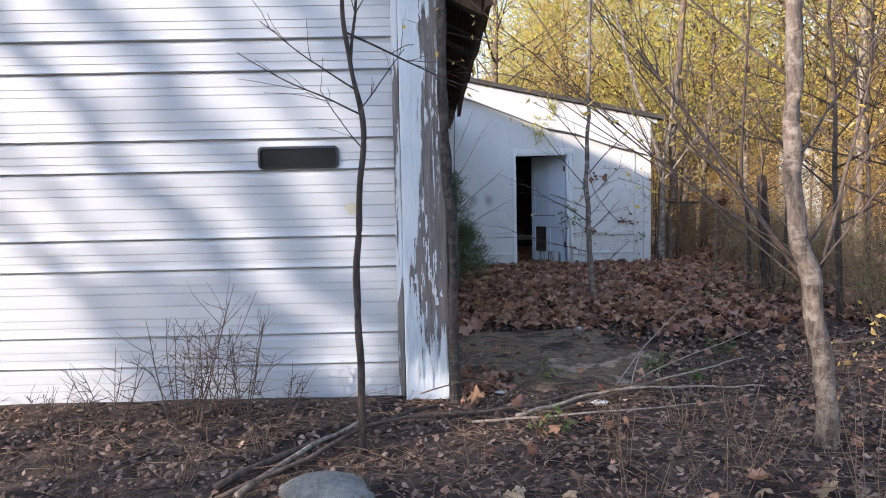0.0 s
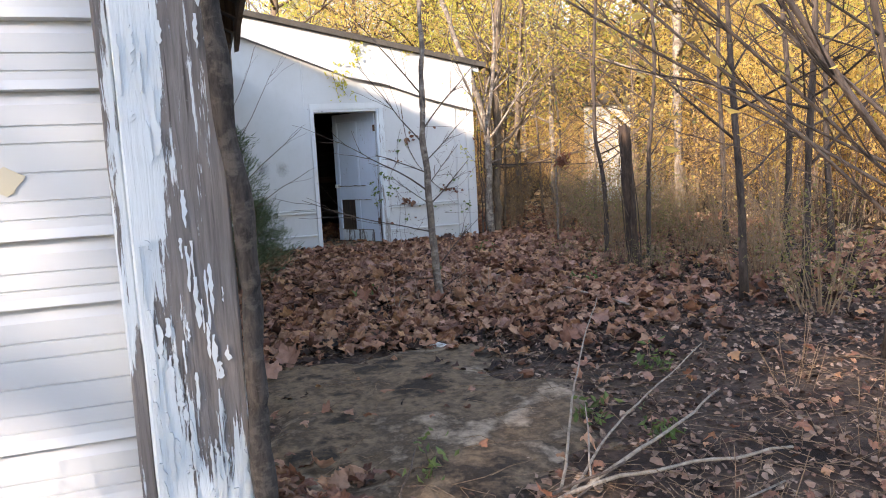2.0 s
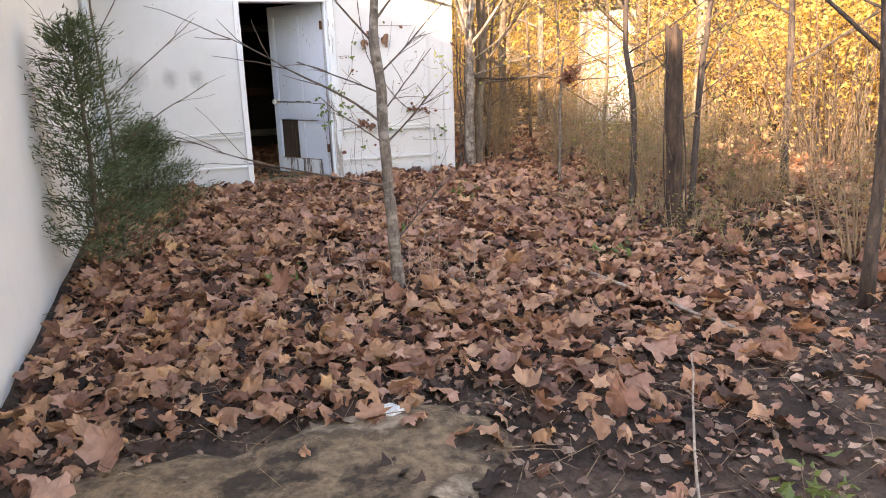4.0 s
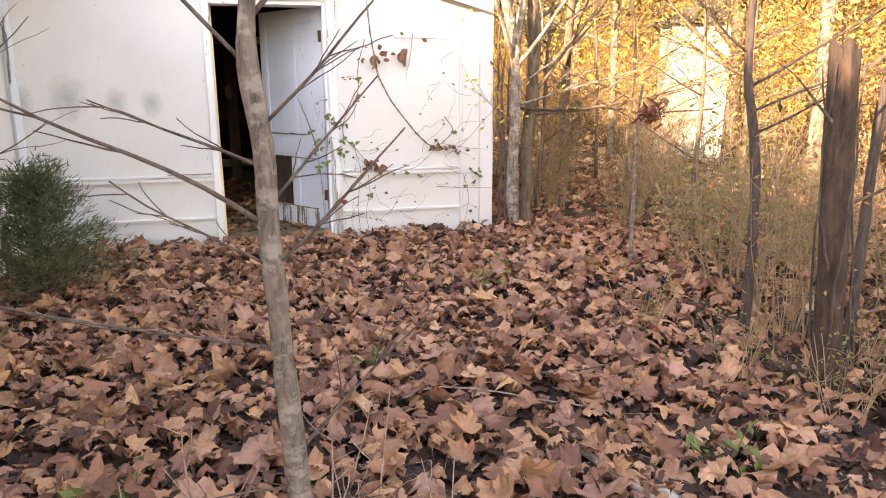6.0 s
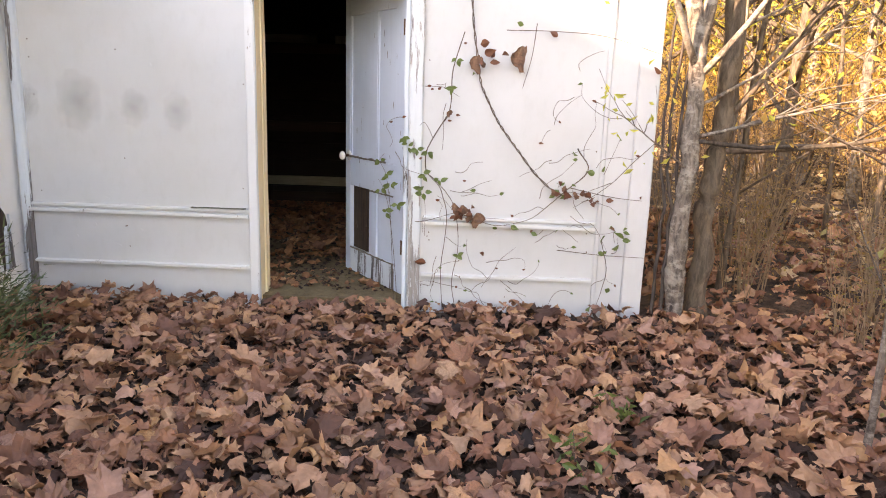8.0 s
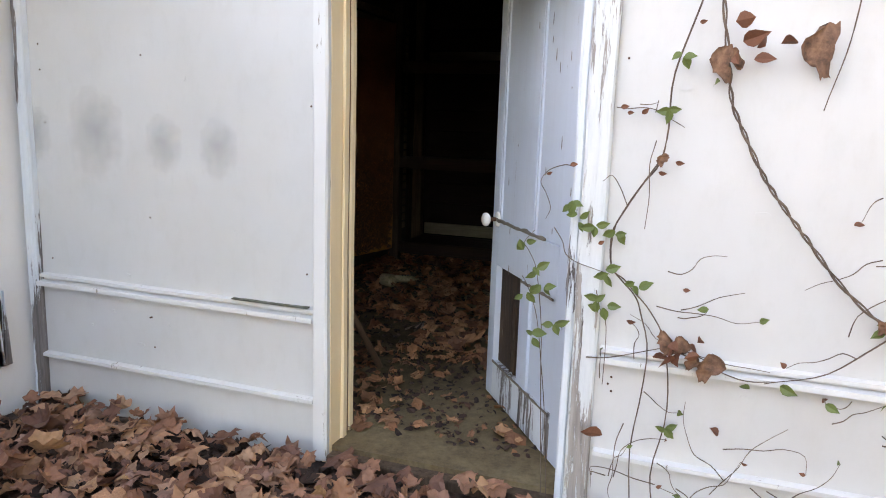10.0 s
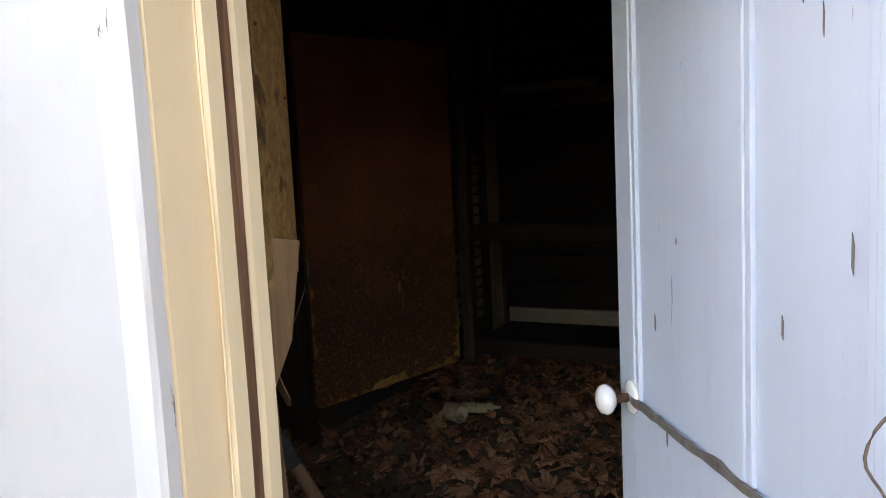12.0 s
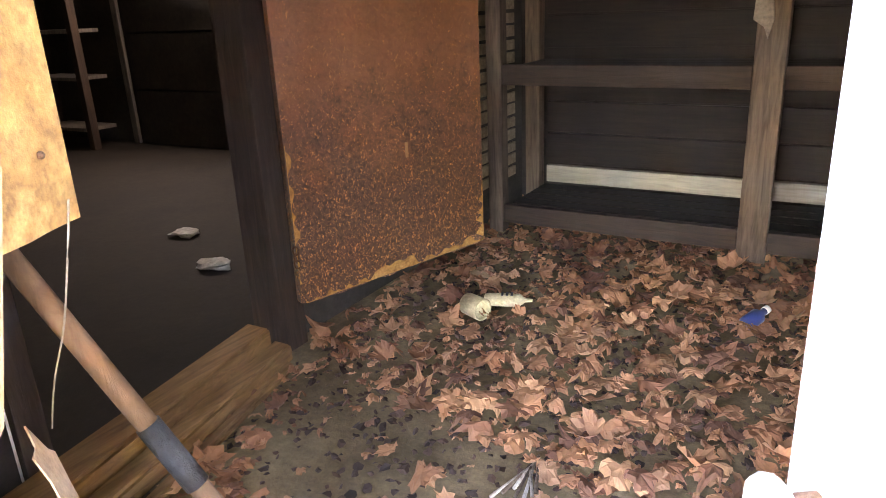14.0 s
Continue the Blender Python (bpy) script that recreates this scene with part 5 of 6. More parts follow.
trunk_tree("corner_tree", "dark brown trunk behind the shed corner", on(4.06, 12.12),
           [(0, 0, -0.08), (0.0, 0, 0.6), (0.05, 0, 1.4), (0.05, 0, 2.2), (0.15, 0, 3.4), (0.3, 0.1, 5.0)], 0.062, 0.05, M["bark_brown"],
           [(0.35, (0.6, -0.3, 0.8), 1.7, 0.02), (0.5, (0.9, 0.2, 0.6), 1.8, 0.02), (0.6, (-0.5, -0.3, 0.9), 1.7, 0.02), (0.3, (0.95, -0.1, 0.05), 2.2, 0.02)], 17, 7, M["gold"], 220, 0.045)
# broken snag at the edge of the yard
def snag(at, height, r0, r1, lean, seed):
    rng = random.Random(seed)
    t = thing("snag", "dark broken-off dead trunk wound with vines", "dead tree", at)
    v, f = [], []
    n, sides = 16, 12
    for i in range(n + 1):
        k = i / n
        r = r0 + (r1 - r0) * k + r0 * 0.5 * max(0, 1 - i / 2.5)
        for q in range(sides):
            a = 2 * math.pi * q / sides
            rr = r * (1 + 0.2 * noise.noise((math.cos(a) * 1.6, math.sin(a) * 1.6, k * 5 + seed)))
            jag = 0.1 * noise.noise((math.cos(a) * 2.5, math.sin(a) * 2.5, seed)) if i == n else 0
            v.append((lean[0] * k + rr * math.cos(a), lean[1] * k + rr * math.sin(a), -0.08 + (height + 0.08) * k + jag))
    for i in range(n):
        for q in range(sides):
            a, b2 = i * sides + q, i * sides + (q + 1) % sides
            f.append((a, b2, b2 + sides, a + sides))
    v.append((lean[0], lean[1], height - 0.06))
    f += [(n * sides + q, n * sides + (q + 1) % sides, len(v) - 1) for q in range(sides)]
    link_mesh("trunk", v, f, M["bark_snag"], t, True)
    for q in range(4):
        a0 = q * 1.7
        rod("vine_stem", [(lean[0] * k + (r0 + 0.012) * math.cos(a0 + k * 2), lean[1] * k + (r0 + 0.012) * math.sin(a0 + k * 2), height * k * rng.uniform(0.95, 1.0)) for k in (0.0, 0.25, 0.5, 0.75, 1.0)], 0.007, 0.003, M["bark_dark"], t, 5, steps=4)
    for z, d, ln in ((1.25, (0.4, -0.3, 0.5), 0.5), (1.1, (-0.7, -0.2, 0.5), 0.45), (0.8, (0.6, -0.4, 0.35), 0.5), (0.5, (-0.5, -0.4, 0.5), 0.4)):
        bv, bf = [], []
        limb(bv, bf, (lean[0] * z / height, lean[1] * z / height, z), d, ln, 0.008, 0.002, rng, 0.4, 6, 5)
        link_mesh("dead_bough", bv, bf, M["twig"], t, True)


snag(on(3.99, 8.38), 1.42, 0.06, 0.054, (-0.1, 0.0), 4)
for k, (x, y) in enumerate(((3.85, 8.15), (4.1, 8.2), (3.7, 8.6), (4.0, 7.8), (4.25, 8.5), (3.6, 9.2))):
    shrub("dry_weed", "thin dry weeds round the foot of a dead trunk", on(x, y), 0.42, 10, M["brush_twig"], M["olive"], 40, 0.025, 400 + k, "weeds by the snag", fan=0.6, r=0.003, category="weed", twigs=3)
trunk_tree("tree", "thin dark trunk standing beside the broken snag", on(4.3, 8.6),
           [(0, 0, -0.08), (0.0, 0, 0.6), (0.03, 0, 1.3), (0.1, 0, 2.0), (0.05, 0, 3.4), (0, 0, 5.0)], 0.026, 0.014, M["bark_dark"],
           [(0.35, (0.7, 0.3, 0.6), 1.2, 0.008), (0.5, (-0.7, 0.2, 0.6), 1.2, 0.008), (0.3, (0.8, -0.1, 0.5), 0.8, 0.006), (0.7, (0.3, 0.3, 0.8), 1.0, 0.007)], 19, 6)
trunk_tree("tree", "slim dark tree beside brush", on(4.0, 8.95),
           [(0, 0, -0.08), (0.01, 0, 0.6), (-0.03, 0, 1.0), (-0.1, 0, 1.4), (-0.08, 0, 2.2), (-0.02, 0, 3.4), (0, 0, 5.0)], 0.027, 0.012, M["bark_dark"],
           [(0.4, (0.9, -0.2, 0.3), 1.0, 0.007), (0.45, (0.8, -0.5, 0.6), 1.1, 0.007), (0.5, (-0.8, -0.1, 0.5), 0.7, 0.006), (0.6, (0.7, 0.3, 0.8), 1.2, 0.007), (0.35, (0.6, -0.7, 0.4), 0.8, 0.006)], 23, 7, M["green"], 120, 0.045)
# thin broken stem with a dark clump caught in it, and a bough lying level across to it
trunk_tree("bare_sapling", "thin broken grey stem in the brush", on(4.13, 10.33), [(0, 0, -0.05), (0.01, 0, 0.4), (0.005, 0, 0.85), (0.035, 0, 1.27)], 0.017, 0.009, M["bark_sap"],
           [(0.3, (0.7, -0.3, 0.5), 0.5, 0.004), (0.5, (-0.6, -0.2, 0.7), 0.4, 0.004), (0.7, (0.6, 0.3, 0.5), 0.5, 0.004)], 51, 4)
lv, lf = [], []
leaf_quads(lv, lf, Vector((0, 0, 0)), 0.045, 90, 0.07, random.Random(6))
nest = link_mesh("leaf_clump", lv, lf, M["vine_dead"])
nest.location = (4.22, 10.31, 1.19)
tagged(nest, "dark clump of dead leaves caught on a broken stem", "leaves", kind="stuff")
tagged(rod("level_bough", [(3.9, 11.9, 1.2), (4.3, 12.0, 1.17), (4.8, 12.15, 1.18), (5.5, 12.35, 1.12), (6.2, 12.5, 1.14)], 0.014, 0.008, M["bark_dark"], None, 7, steps=5), "dark bough lying level from the shed corner into brush", "branch")
for k, (x, y, h) in enumerate(((3.95, 6.8, 4.5), (4.3, 6.55, 5), (5.1, 7.6, 5.5), (3.55, 5.2, 4.0), (4.9, 5.6, 5.0), (5.6, 9.0, 5.5), (6.3, 8.2, 6))):
    tree("young_tree", "slender crooked young tree in the thicket", on(x, y), h, 0.032, M["bark_dark"], M["olive"], 160, 0.04, 40 + k, (rnd(-0.06, 0.06), rnd(-0.03, 0.03)), 0.2, 14, 0.4, 4, 0.1, "thicket trees", 0.2, apart=True)

# young cedar by the garage wall
def cedar(at, height, seed):
    rng = random.Random(seed)
    t = thing("cedar_bush", "small grey-green cedar against the garage wall", "shrub", at)
    v, f, lv, lf = [], [], [], []
    tube(v, f, [(0, 0, -0.05), (0.03, 0, height * 0.5), (0.02, 0.02, height)], [0.02, 0.013, 0.004], 7)
    for j in range(46):
        k = 0.08 + 0.9 * j / 46
        a = j * 2.4
        ln = 0.42 * (1.05 - k) + 0.08
        p = limb(v, f, (0.02, 0.0, height * k), (math.cos(a), math.sin(a), 0.35), ln, 0.005, 0.001, rng, 0.25, 5, 4)
        for s in range(1, 6):
            for _ in range(40):
                c = p[s] + Vector((rng.gauss(0, 0.045), rng.gauss(0, 0.045), rng.gauss(0, 0.035)))
                d = (p[s] - p[s - 1]).normalized() + Vector((rng.uniform(-1, 1), rng.uniform(-1, 1), rng.uniform(-0.5, 1))) * 0.8
                w = d.cross(Vector((rng.uniform(-1, 1), rng.uniform(-1, 1), 1))).normalized() * 0.0045
                b2 = len(lv)
                lv.extend([c - w, c + w, c + d.normalized() * rng.uniform(0.03, 0.07)])
                lf.append((b2, b2 + 1, b2 + 2))
    link_mesh("stem", v, f, M["bark_brown"], t, True)
    link_mesh("needles", lv, lf, M["cedar"], t)


cedar(on(0.2, 8.9), 1.55, 5)
cedar(on(0.42, 10.6), 0.8, 6)
trunk_tree("bare_sapling", "thin bare twiggy sapling beside the cedar", on(0.3, 9.4), [(0, 0, -0.05), (0.02, 0, 0.8), (0.0, 0, 1.6), (0.03, 0, 2.6)], 0.012, 0.004, M["twig"],
           [(0.3, (0.7, -0.2, 0.6), 0.8, 0.005), (0.45, (0.8, -0.2, 0.7), 0.8, 0.005), (0.6, (0.6, -0.3, 0.9), 0.8, 0.004), (0.5, (-0.6, -0.3, 0.8), 0.5, 0.004), (0.75, (0.5, 0, 1), 0.6, 0.003)], 31, 3)
# weeds in front of the garage door
for k, (x, y, h, s) in enumerate(((-1.45, 4.1, 0.88, 13), (-1.15, 4.2, 0.82, 9), (-1.3, 4.15, 0.6, 9), (-1.85, 4.0, 0.5, 8), (-2.6, 3.9, 0.5, 7), (-2.25, 4.1, 0.35, 6), (-0.95, 4.25, 0.4, 5))):
    shrub("dry_weed", "dry branching weed before the garage door", on(x, y), h, s, M["twig"], None, 0, 0, 60 + k, "weeds by the garage", fan=0.75, r=0.004, category="weed", twigs=8)

# brush along the right side
proto = [shrub("brush", "tangled dry brush at the edge of the yard", on(4.6, 7.4), 1.5, 24, M["brush_twig"], M["brush_leaf"], 160, 0.03, 81, "dry brush", 0.1, 0.5, 0.006, twigs=4),
         shrub("brush", "tangled dry brush with green leaves", on(4.75, 10.3), 1.2, 22, M["brush_twig"], M["olive"], 800, 0.035, 82, "dry brush", 0.1, 0.6, 0.006, twigs=4),
         shrub("brush", "thin upright dry stems", on(4.2, 8.9), 1.1, 26, M["brush_twig"], M["brush_leaf"], 120, 0.026, 83, "dry brush", 0.08, 0.35, 0.0045, twigs=3)]
rng = random.Random(5)
placed = 0
while placed < 21:
    x, y = rng.uniform(3.6, 7.5), rng.uniform(1.5, 14)
    if x < 4.6 and y > 10.8 or x < 4.1 and 5.5 < y < 10 or y < 4.5 and x < 3.6:
        continue
    q = copy_thing(proto[rng.randrange(3)], Matrix.Translation(on(x, y)) @ Euler((0, 0, rng.uniform(0, 6.28))).to_matrix().to_4x4())
    q.scale = [rng.uniform(0.35, 0.75)] * 3
    placed += 1

for k, (x, y, i) in enumerate(((4.75, 11.6, 2), (5.2, 12.2, 0), (4.5, 12.6, 2), (5.6, 11.0, 1), (5.9, 13.0, 0), (4.9, 13.6, 2), (6.4, 12.2, 2), (5.4, 14.6, 0), (6.8, 14.0, 2), (6.2, 10.6, 2), (4.6, 14.8, 0), (4.5, 9.7, 1), (5.2, 9.9, 1), (5.0, 8.9, 1), (4.1, 6.2, 1))):
    q = copy_thing(proto[i], Matrix.Translation(on(x, y)) @ Euler((0, 0, k * 1.3)).to_matrix().to_4x4())
    q.scale = [0.75 + 0.1 * (k % 4)] * 3
for k, (x, y, h) in enumerate(((4.35, 12.6, 4.5), (4.9, 14.2, 5.5), (5.5, 12.9, 5.0), (6.1, 14.8, 6), (5.2, 11.2, 3.5), (6.9, 12.8, 6.0))):
    tree("young_tree", "slender crooked young tree in the thicket", on(x, y), h, 0.022, M["bark_brown"], M["gold"], 420, 0.055, 340 + k, (rnd(-0.05, 0.05), rnd(-0.03, 0.03)), 0.15, 18, 0.35, 4, 0.1, "thicket trees", 0.2, apart=True)
for k, x in enumerate((3.74, 3.78, 3.83)):
    tagged(rod("climber", [(x, 11.93 - 0.02 * k, 0.1), (x + 0.02, 11.95, 0.7), (x - 0.015, 11.93, 1.3), (x + 0.03 * k, 11.96, 2.1 + 0.2 * k)], 0.012, 0.007, M["bark_dark"], None, 7, steps=5), "dark woody vine stem climbing at the shed corner", "vine", "corner vines")
# woods
kinds = [tree("woodland_tree", "tall golden-leaved woodland tree in sun", on(13, 17), 11, 0.085, M["bark_brown"], M["gold"], 9500, 0.085, 101, (0.02, 0), 0.12, 34, 0.3, 5, 0.08, "woods", 0.5),
         tree("woodland_tree", "tall yellow-green woodland tree in sun", on(10, 24), 12, 0.09, M["bark_brown"], M["yellowgreen"], 9500, 0.09, 102, (-0.02, 0), 0.12, 36, 0.3, 5, 0.08, "woods", 0.5),
         tree("woodland_tree", "slim russet woodland tree in sun", on(9, 14), 8, 0.07, M["bark_brown"], M["russet"], 4500, 0.065, 103, (0.03, 0.02), 0.08, 30, 0.32, 5, 0.05, "woods", 0.35),
         tree("woodland_tree", "bare grey woodland tree with fine twigs", on(8, 18), 10, 0.08, M["bark_grey"], M["gold"], 500, 0.08, 104, (0, 0.02), 0.15, 26, 0.3, 6, 0.05, "woods", 0.3),
         shrub("thicket_bush", "sunlit golden thicket bush", on(9, 11), 2.6, 30, M["twig"], M["gold"], 3200, 0.05, 105, "woods undergrowth", 0.18, 0.5, 0.008),
         shrub("thicket_bush", "sunlit russet thicket bush", on(11, 13), 2.2, 30, M["twig"], M["russet"], 3200, 0.045, 106, "woods undergrowth", 0.18, 0.6, 0.008)]


def plant(i, x, y, lo=0.75, hi=1.3):
    q = copy_thing(kinds[i], Matrix.Translation(on(x, y)) @ Euler((0, 0, rng.uniform(0, 6.28))).to_matrix().to_4x4())
    q.scale = [rng.uniform(lo, hi)] * 3


placed = 0
while placed < 150:
    a, r = radians(rng.uniform(-28, 66)), rng.uniform(9, 62)
    x, y = 1.5 + r * math.sin(a), 5 + r * math.cos(a)
    if x < 4.8 and y < 19 or -7 < x < 4.5 and y < 19 or y < 2 or x < 6 and y < 12:
        continue
    plant(rng.choice((0, 0, 1, 1, 2, 2, 3, 3)), x, y)
    placed += 1
placed = 0
while placed < 190:
    a, r = radians(rng.uniform(2, 66)), rng.uniform(7, 34)
    x, y = 1.5 + r * math.sin(a), 5 + r * math.cos(a)
    if x < 7.6 or abs((x - 2.0) * 0.83 - (y - 6.0) * 0.56) < 0.7 and y < 17.5:
        continue
    plant(rng.choice((4, 5)), x, y, 0.6, 1.5)
    placed += 1
# sunlit edge of the woods
for k in range(22):
    x, y = rng.uniform(7.8, 13), rng.uniform(5.0, 17)
    if abs((x - 2.0) * 0.83 - (y - 6.0) * 0.56) > 0.9:
        plant(rng.choice((1, 2, 0)), x, y, 0.4, 0.75)
# unseen trees added behind and to the left of the walk to cast the dappled shade
def back(d, w):
    """A spot d metres towards the sun from the garage corner, w metres across."""
    return -0.5 - sx * d + sy * w, 4.0 - sy * d - sx * w


for k in range(7):
    plant(3, *back(rng.uniform(14, 26), rng.uniform(-7.5, -4.0)), 0.7, 1.0)
for k in range(30):
    plant(rng.choice((0, 1, 2, 0)), *back(rng.uniform(9, 13.5), rng.uniform(2.8, 9.5)), 0.3, 0.48)
for k in range(13):
    plant(4 + k % 2, *back(rng.uniform(8, 14), rng.uniform(0.9, 7.5)), 0.9, 1.5)
# unseen tree added so that its slanting boughs stripe the garage door with shade
oak = thing("slanting_tree", "unseen tree added for shade, with slanting boughs and golden leaves", "tree", on(*back(10, 0.45)))
rod("trunk", [(0, 0, -0.1), (0.02, 0.0, 2.0), (0.0, 0.05, 4.0), (0.05, 0.0, 6.0), (0.0, 0.0, 8.0)], 0.17, 0.07, M["bark_brown"], oak, 10, steps=5)
oak_rng = random.Random(12)
for h, r, ln in ((0.75, 0.1, 4.6), (1.5, 0.07, 4.4), (2.2, 0.15, 4.6), (3.1, 0.17, 4.6), (3.75, 0.08, 4.2), (4.5, 0.13, 3.6)):
    u = Vector((-0.31 * sy, 0.31 * sx, 0.5)).normalized()
    rod("bough", [u * ln * q + Vector((0, 0, h + 0.25 * math.sin(q * 3 + h))) for q in (0, 0.25, 0.5, 0.75, 1.0)], r, r * 0.45, M["bark_brown"], oak, 8, steps=4)
# leaf clumps hung only where the door and ground are to be shaded
lv, lf = [], []
for k in range(330):
    w, h = oak_rng.uniform(-0.95, 0.6), oak_rng.uniform(4.35, 7.4)
    if w < -0.78 + 0.12 * (5.6 - h) + 0.3 * noise.noise((h * 1.5, 0, 0)):
        continue
    leaf_quads(lv, lf, Vector((sy * w, -sx * w, h)) + Vector((sx, sy, 0)) * oak_rng.gauss(0, 0.5), 0.12, 50, 0.1, oak_rng)
for k in range(330):
    w = oak_rng.uniform(0.4, 4.2)
    h = oak_rng.uniform(2.6, 6.0 if w < 1.2 else 4.6)
    leaf_quads(lv, lf, Vector((sy * w, -sx * w, h)) + Vector((sx, sy, 0)) * oak_rng.gauss(0, 0.5), 0.2, 45, 0.1, oak_rng)
for k in range(70):
    w, h = oak_rng.uniform(-0.8, -0.25), oak_rng.uniform(4.75, 6.4)
    leaf_quads(lv, lf, Vector((sy * w, -sx * w, h)) + Vector((sx, sy, 0)) * oak_rng.gauss(0, 0.4), 0.1, 40, 0.09, oak_rng)
for k in range(24):
    w, h = oak_rng.uniform(-1.8, -1.2), oak_rng.uniform(3.4, 4.15)
    leaf_quads(lv, lf, Vector((sy * w, -sx * w, h)) + Vector((sx, sy, 0)) * oak_rng.gauss(0, 0.4), 0.11, 34, 0.09, oak_rng)
for k in range(46):
    w = oak_rng.uniform(-2.3, -0.8)
    h = 4.1 - (w + 0.9) * 1.6 + oak_rng.choice((-1.9, -0.9, 0.15, 1.1)) + oak_rng.gauss(0, 0.1)
    leaf_quads(lv, lf, Vector((sy * w, -sx * w, h)) + Vector((sx, sy, 0)) * oak_rng.gauss(0, 0.4), 0.11, 26, 0.09, oak_rng)
link_mesh("crown", lv, lf, M["gold"], oak)

# small white outbuilding deep in the woods
ob_ = thing("white_outbuilding", "small sunlit white board outbuilding behind the trees", "outbuilding", on(9.3, 17.0))
for k in range(8):
    part("board", boxes((-0.9, 0.9, -0.01 - 0.004 * (k % 2), 0.03, 0.3 + 0.25 * k, 0.545 + 0.25 * k), bevel=0.004), M["white_shed"], ob_)
part("body", boxes((-0.9, 0.9, 0.031, 1.8, 0.0, 2.3)), M["white_shed"], ob_)
part("roof", prism([(-1.05, 2.3), (1.05, 2.3), (0, 2.75)], -0.15, 1.95), M["shingle"], ob_)
ob_.rotation_euler = (0, 0, radians(-35))

# ---- vines on the shed wall ----
def wall_pt(px, pz, off=0.012):
    return Vector((2.344 + (px - 735) * 0.00332, 11.985 - off, 0.695 + (395 - pz) * 0.00331))


vine = thing("vine", "climbing vine with green and dead leaves on the wall", "vine", (2.6, 11.97, 0.2))
inv = Matrix.Translation(vine.location).inverted()
stems = (((1010, 262), (1030, 300), (985, 345), (940, 385), (890, 400)),
         ((880, 72), (960, 72), (1050, 78), (1140, 105)), ((1060, 420), (1075, 470), (1070, 510), (1060, 540)), ((930, 60), (925, 110), (912, 165)),
         ((1150, 240), (1100, 290), (1060, 330), (1010, 365)), ((820, 385), (870, 400), (900, 398)), ((735, 400), (760, 395), (815, 378)), ((1000, 330), (1080, 345), (1140, 350)), ((985, 440), (1060, 448), (1140, 450)))
for k, s in enumerate(stems):
    ob = rod("stem", [wall_pt(*q, 0.02 + 0.012 * math.sin(i * 2 + k)) for i, q in enumerate(s)], 0.004 if k < 1 else 0.0024, 0.0013, M["twig"], vine, 5, steps=5)
    ob.matrix_parent_inverse = inv


def vine_leaf_mesh(name, mat):
    pts = [(0, 0), (0.16, 0.2), (0.38, 0.31), (0.62, 0.27), (0.84, 0.12), (1.03, 0), (0.84, -0.12), (0.62, -0.27), (0.38, -0.31), (0.16, -0.2)]
    me = bpy.data.meshes.new(name)
    me.from_pydata([(x, y, 0.35 * abs(y) - 0.18 * x * x) for x, y in pts] + [(0.3, 0, -0.016), (0.65, 0, -0.076)], [], [(0, 1, 2, 10), (10, 2, 3, 11), (11, 3, 4, 5), (0, 10, 8, 9), (10, 11, 7, 8), (11, 5, 6, 7)])
    me.materials.append(mat)
    return me


vl = [vine_leaf_mesh("vine_leaf", M["vine_leaf"]), vine_leaf_mesh("dead_leaf", M["vine_dead"])]
rng = random.Random(9)
spots = [(rng.choice(stems[0]), 0) for _ in range(9)] + [(rng.choice(stems[2]), 0) for _ in range(5)] + [((1100, 410), 0)] * 6 + \
        [((820, 380), 1)] * 9 + [((990, 340), 1)] * 8 + [((1045, 350), 1)] * 5 + [((850, 105), 1)] * 8 + [((760, 470), 1), ((865, 480), 1), ((925, 90), 1), ((1130, 135), 1), ((885, 80), 0), ((822, 128), 0), ((1110, 335), 1)]
climb = ([(2.6, 1.75), (2.54, 1.55), (2.538, 1.4), (2.519, 1.295), (2.48, 1.24), (2.435, 1.161), (2.406, 1.1), (2.396, 1.035), (2.406, 0.97), (2.446, 0.939), (2.486, 0.9), (2.527, 0.85), (2.58, 0.75), (2.6, 0.55), (2.57, 0.33), (2.6, 0.12)],
         [(2.518, 1.302), (2.469, 1.222), (2.426, 1.146), (2.397, 1.079), (2.402, 0.984), (2.433, 0.944), (2.481, 0.893), (2.502, 0.838), (2.53, 0.7), (2.5, 0.4), (2.52, 0.14)],
         [(2.272, 1.273), (2.244, 1.278), (2.194, 1.259), (2.173, 1.225), (2.189, 1.188), (2.207, 1.144), (2.191, 1.108)], [(2.221, 1.084), (2.251, 1.041), (2.261, 1.004), (2.296, 0.982), (2.338, 0.968), (2.4, 0.954)],
         [(2.435, 1.168), (2.413, 1.216), (2.386, 1.253), (2.361, 1.234)], [(2.25, 0.15), (2.22, 0.5), (2.19, 0.746), (2.168, 0.832), (2.147, 0.894), (2.127, 0.92)],
         [(2.23, 0.15), (2.21, 0.5), (2.197, 0.764), (2.173, 0.938), (2.145, 1.006), (2.129, 1.028), (2.162, 1.071)], [(2.36, 0.9), (2.378, 0.841), (2.401, 0.78), (2.4, 0.6)],
         [(2.383, 1.452), (2.42, 1.449), (2.46, 1.453), (2.5, 1.446), (2.545, 1.42), (2.58, 1.4)], [(2.497, 1.44), (2.503, 1.475)], [(2.45, 1.462), (2.478, 1.462), (2.5, 1.468)], [(2.505, 1.36), (2.49, 1.29), (2.497, 1.2), (2.49, 1.1)])
for k, c2 in enumerate(climb):
    ob = rod("stem", [(x, 11.962 + 0.006 * math.sin(3 * i + k), z) for i, (x, z) in enumerate(c2)], 0.0028 if k < 2 else 0.0016, 0.002 if k < 2 else 0.001, M["twig"], vine, 5, steps=4)
    ob.matrix_parent_inverse = inv
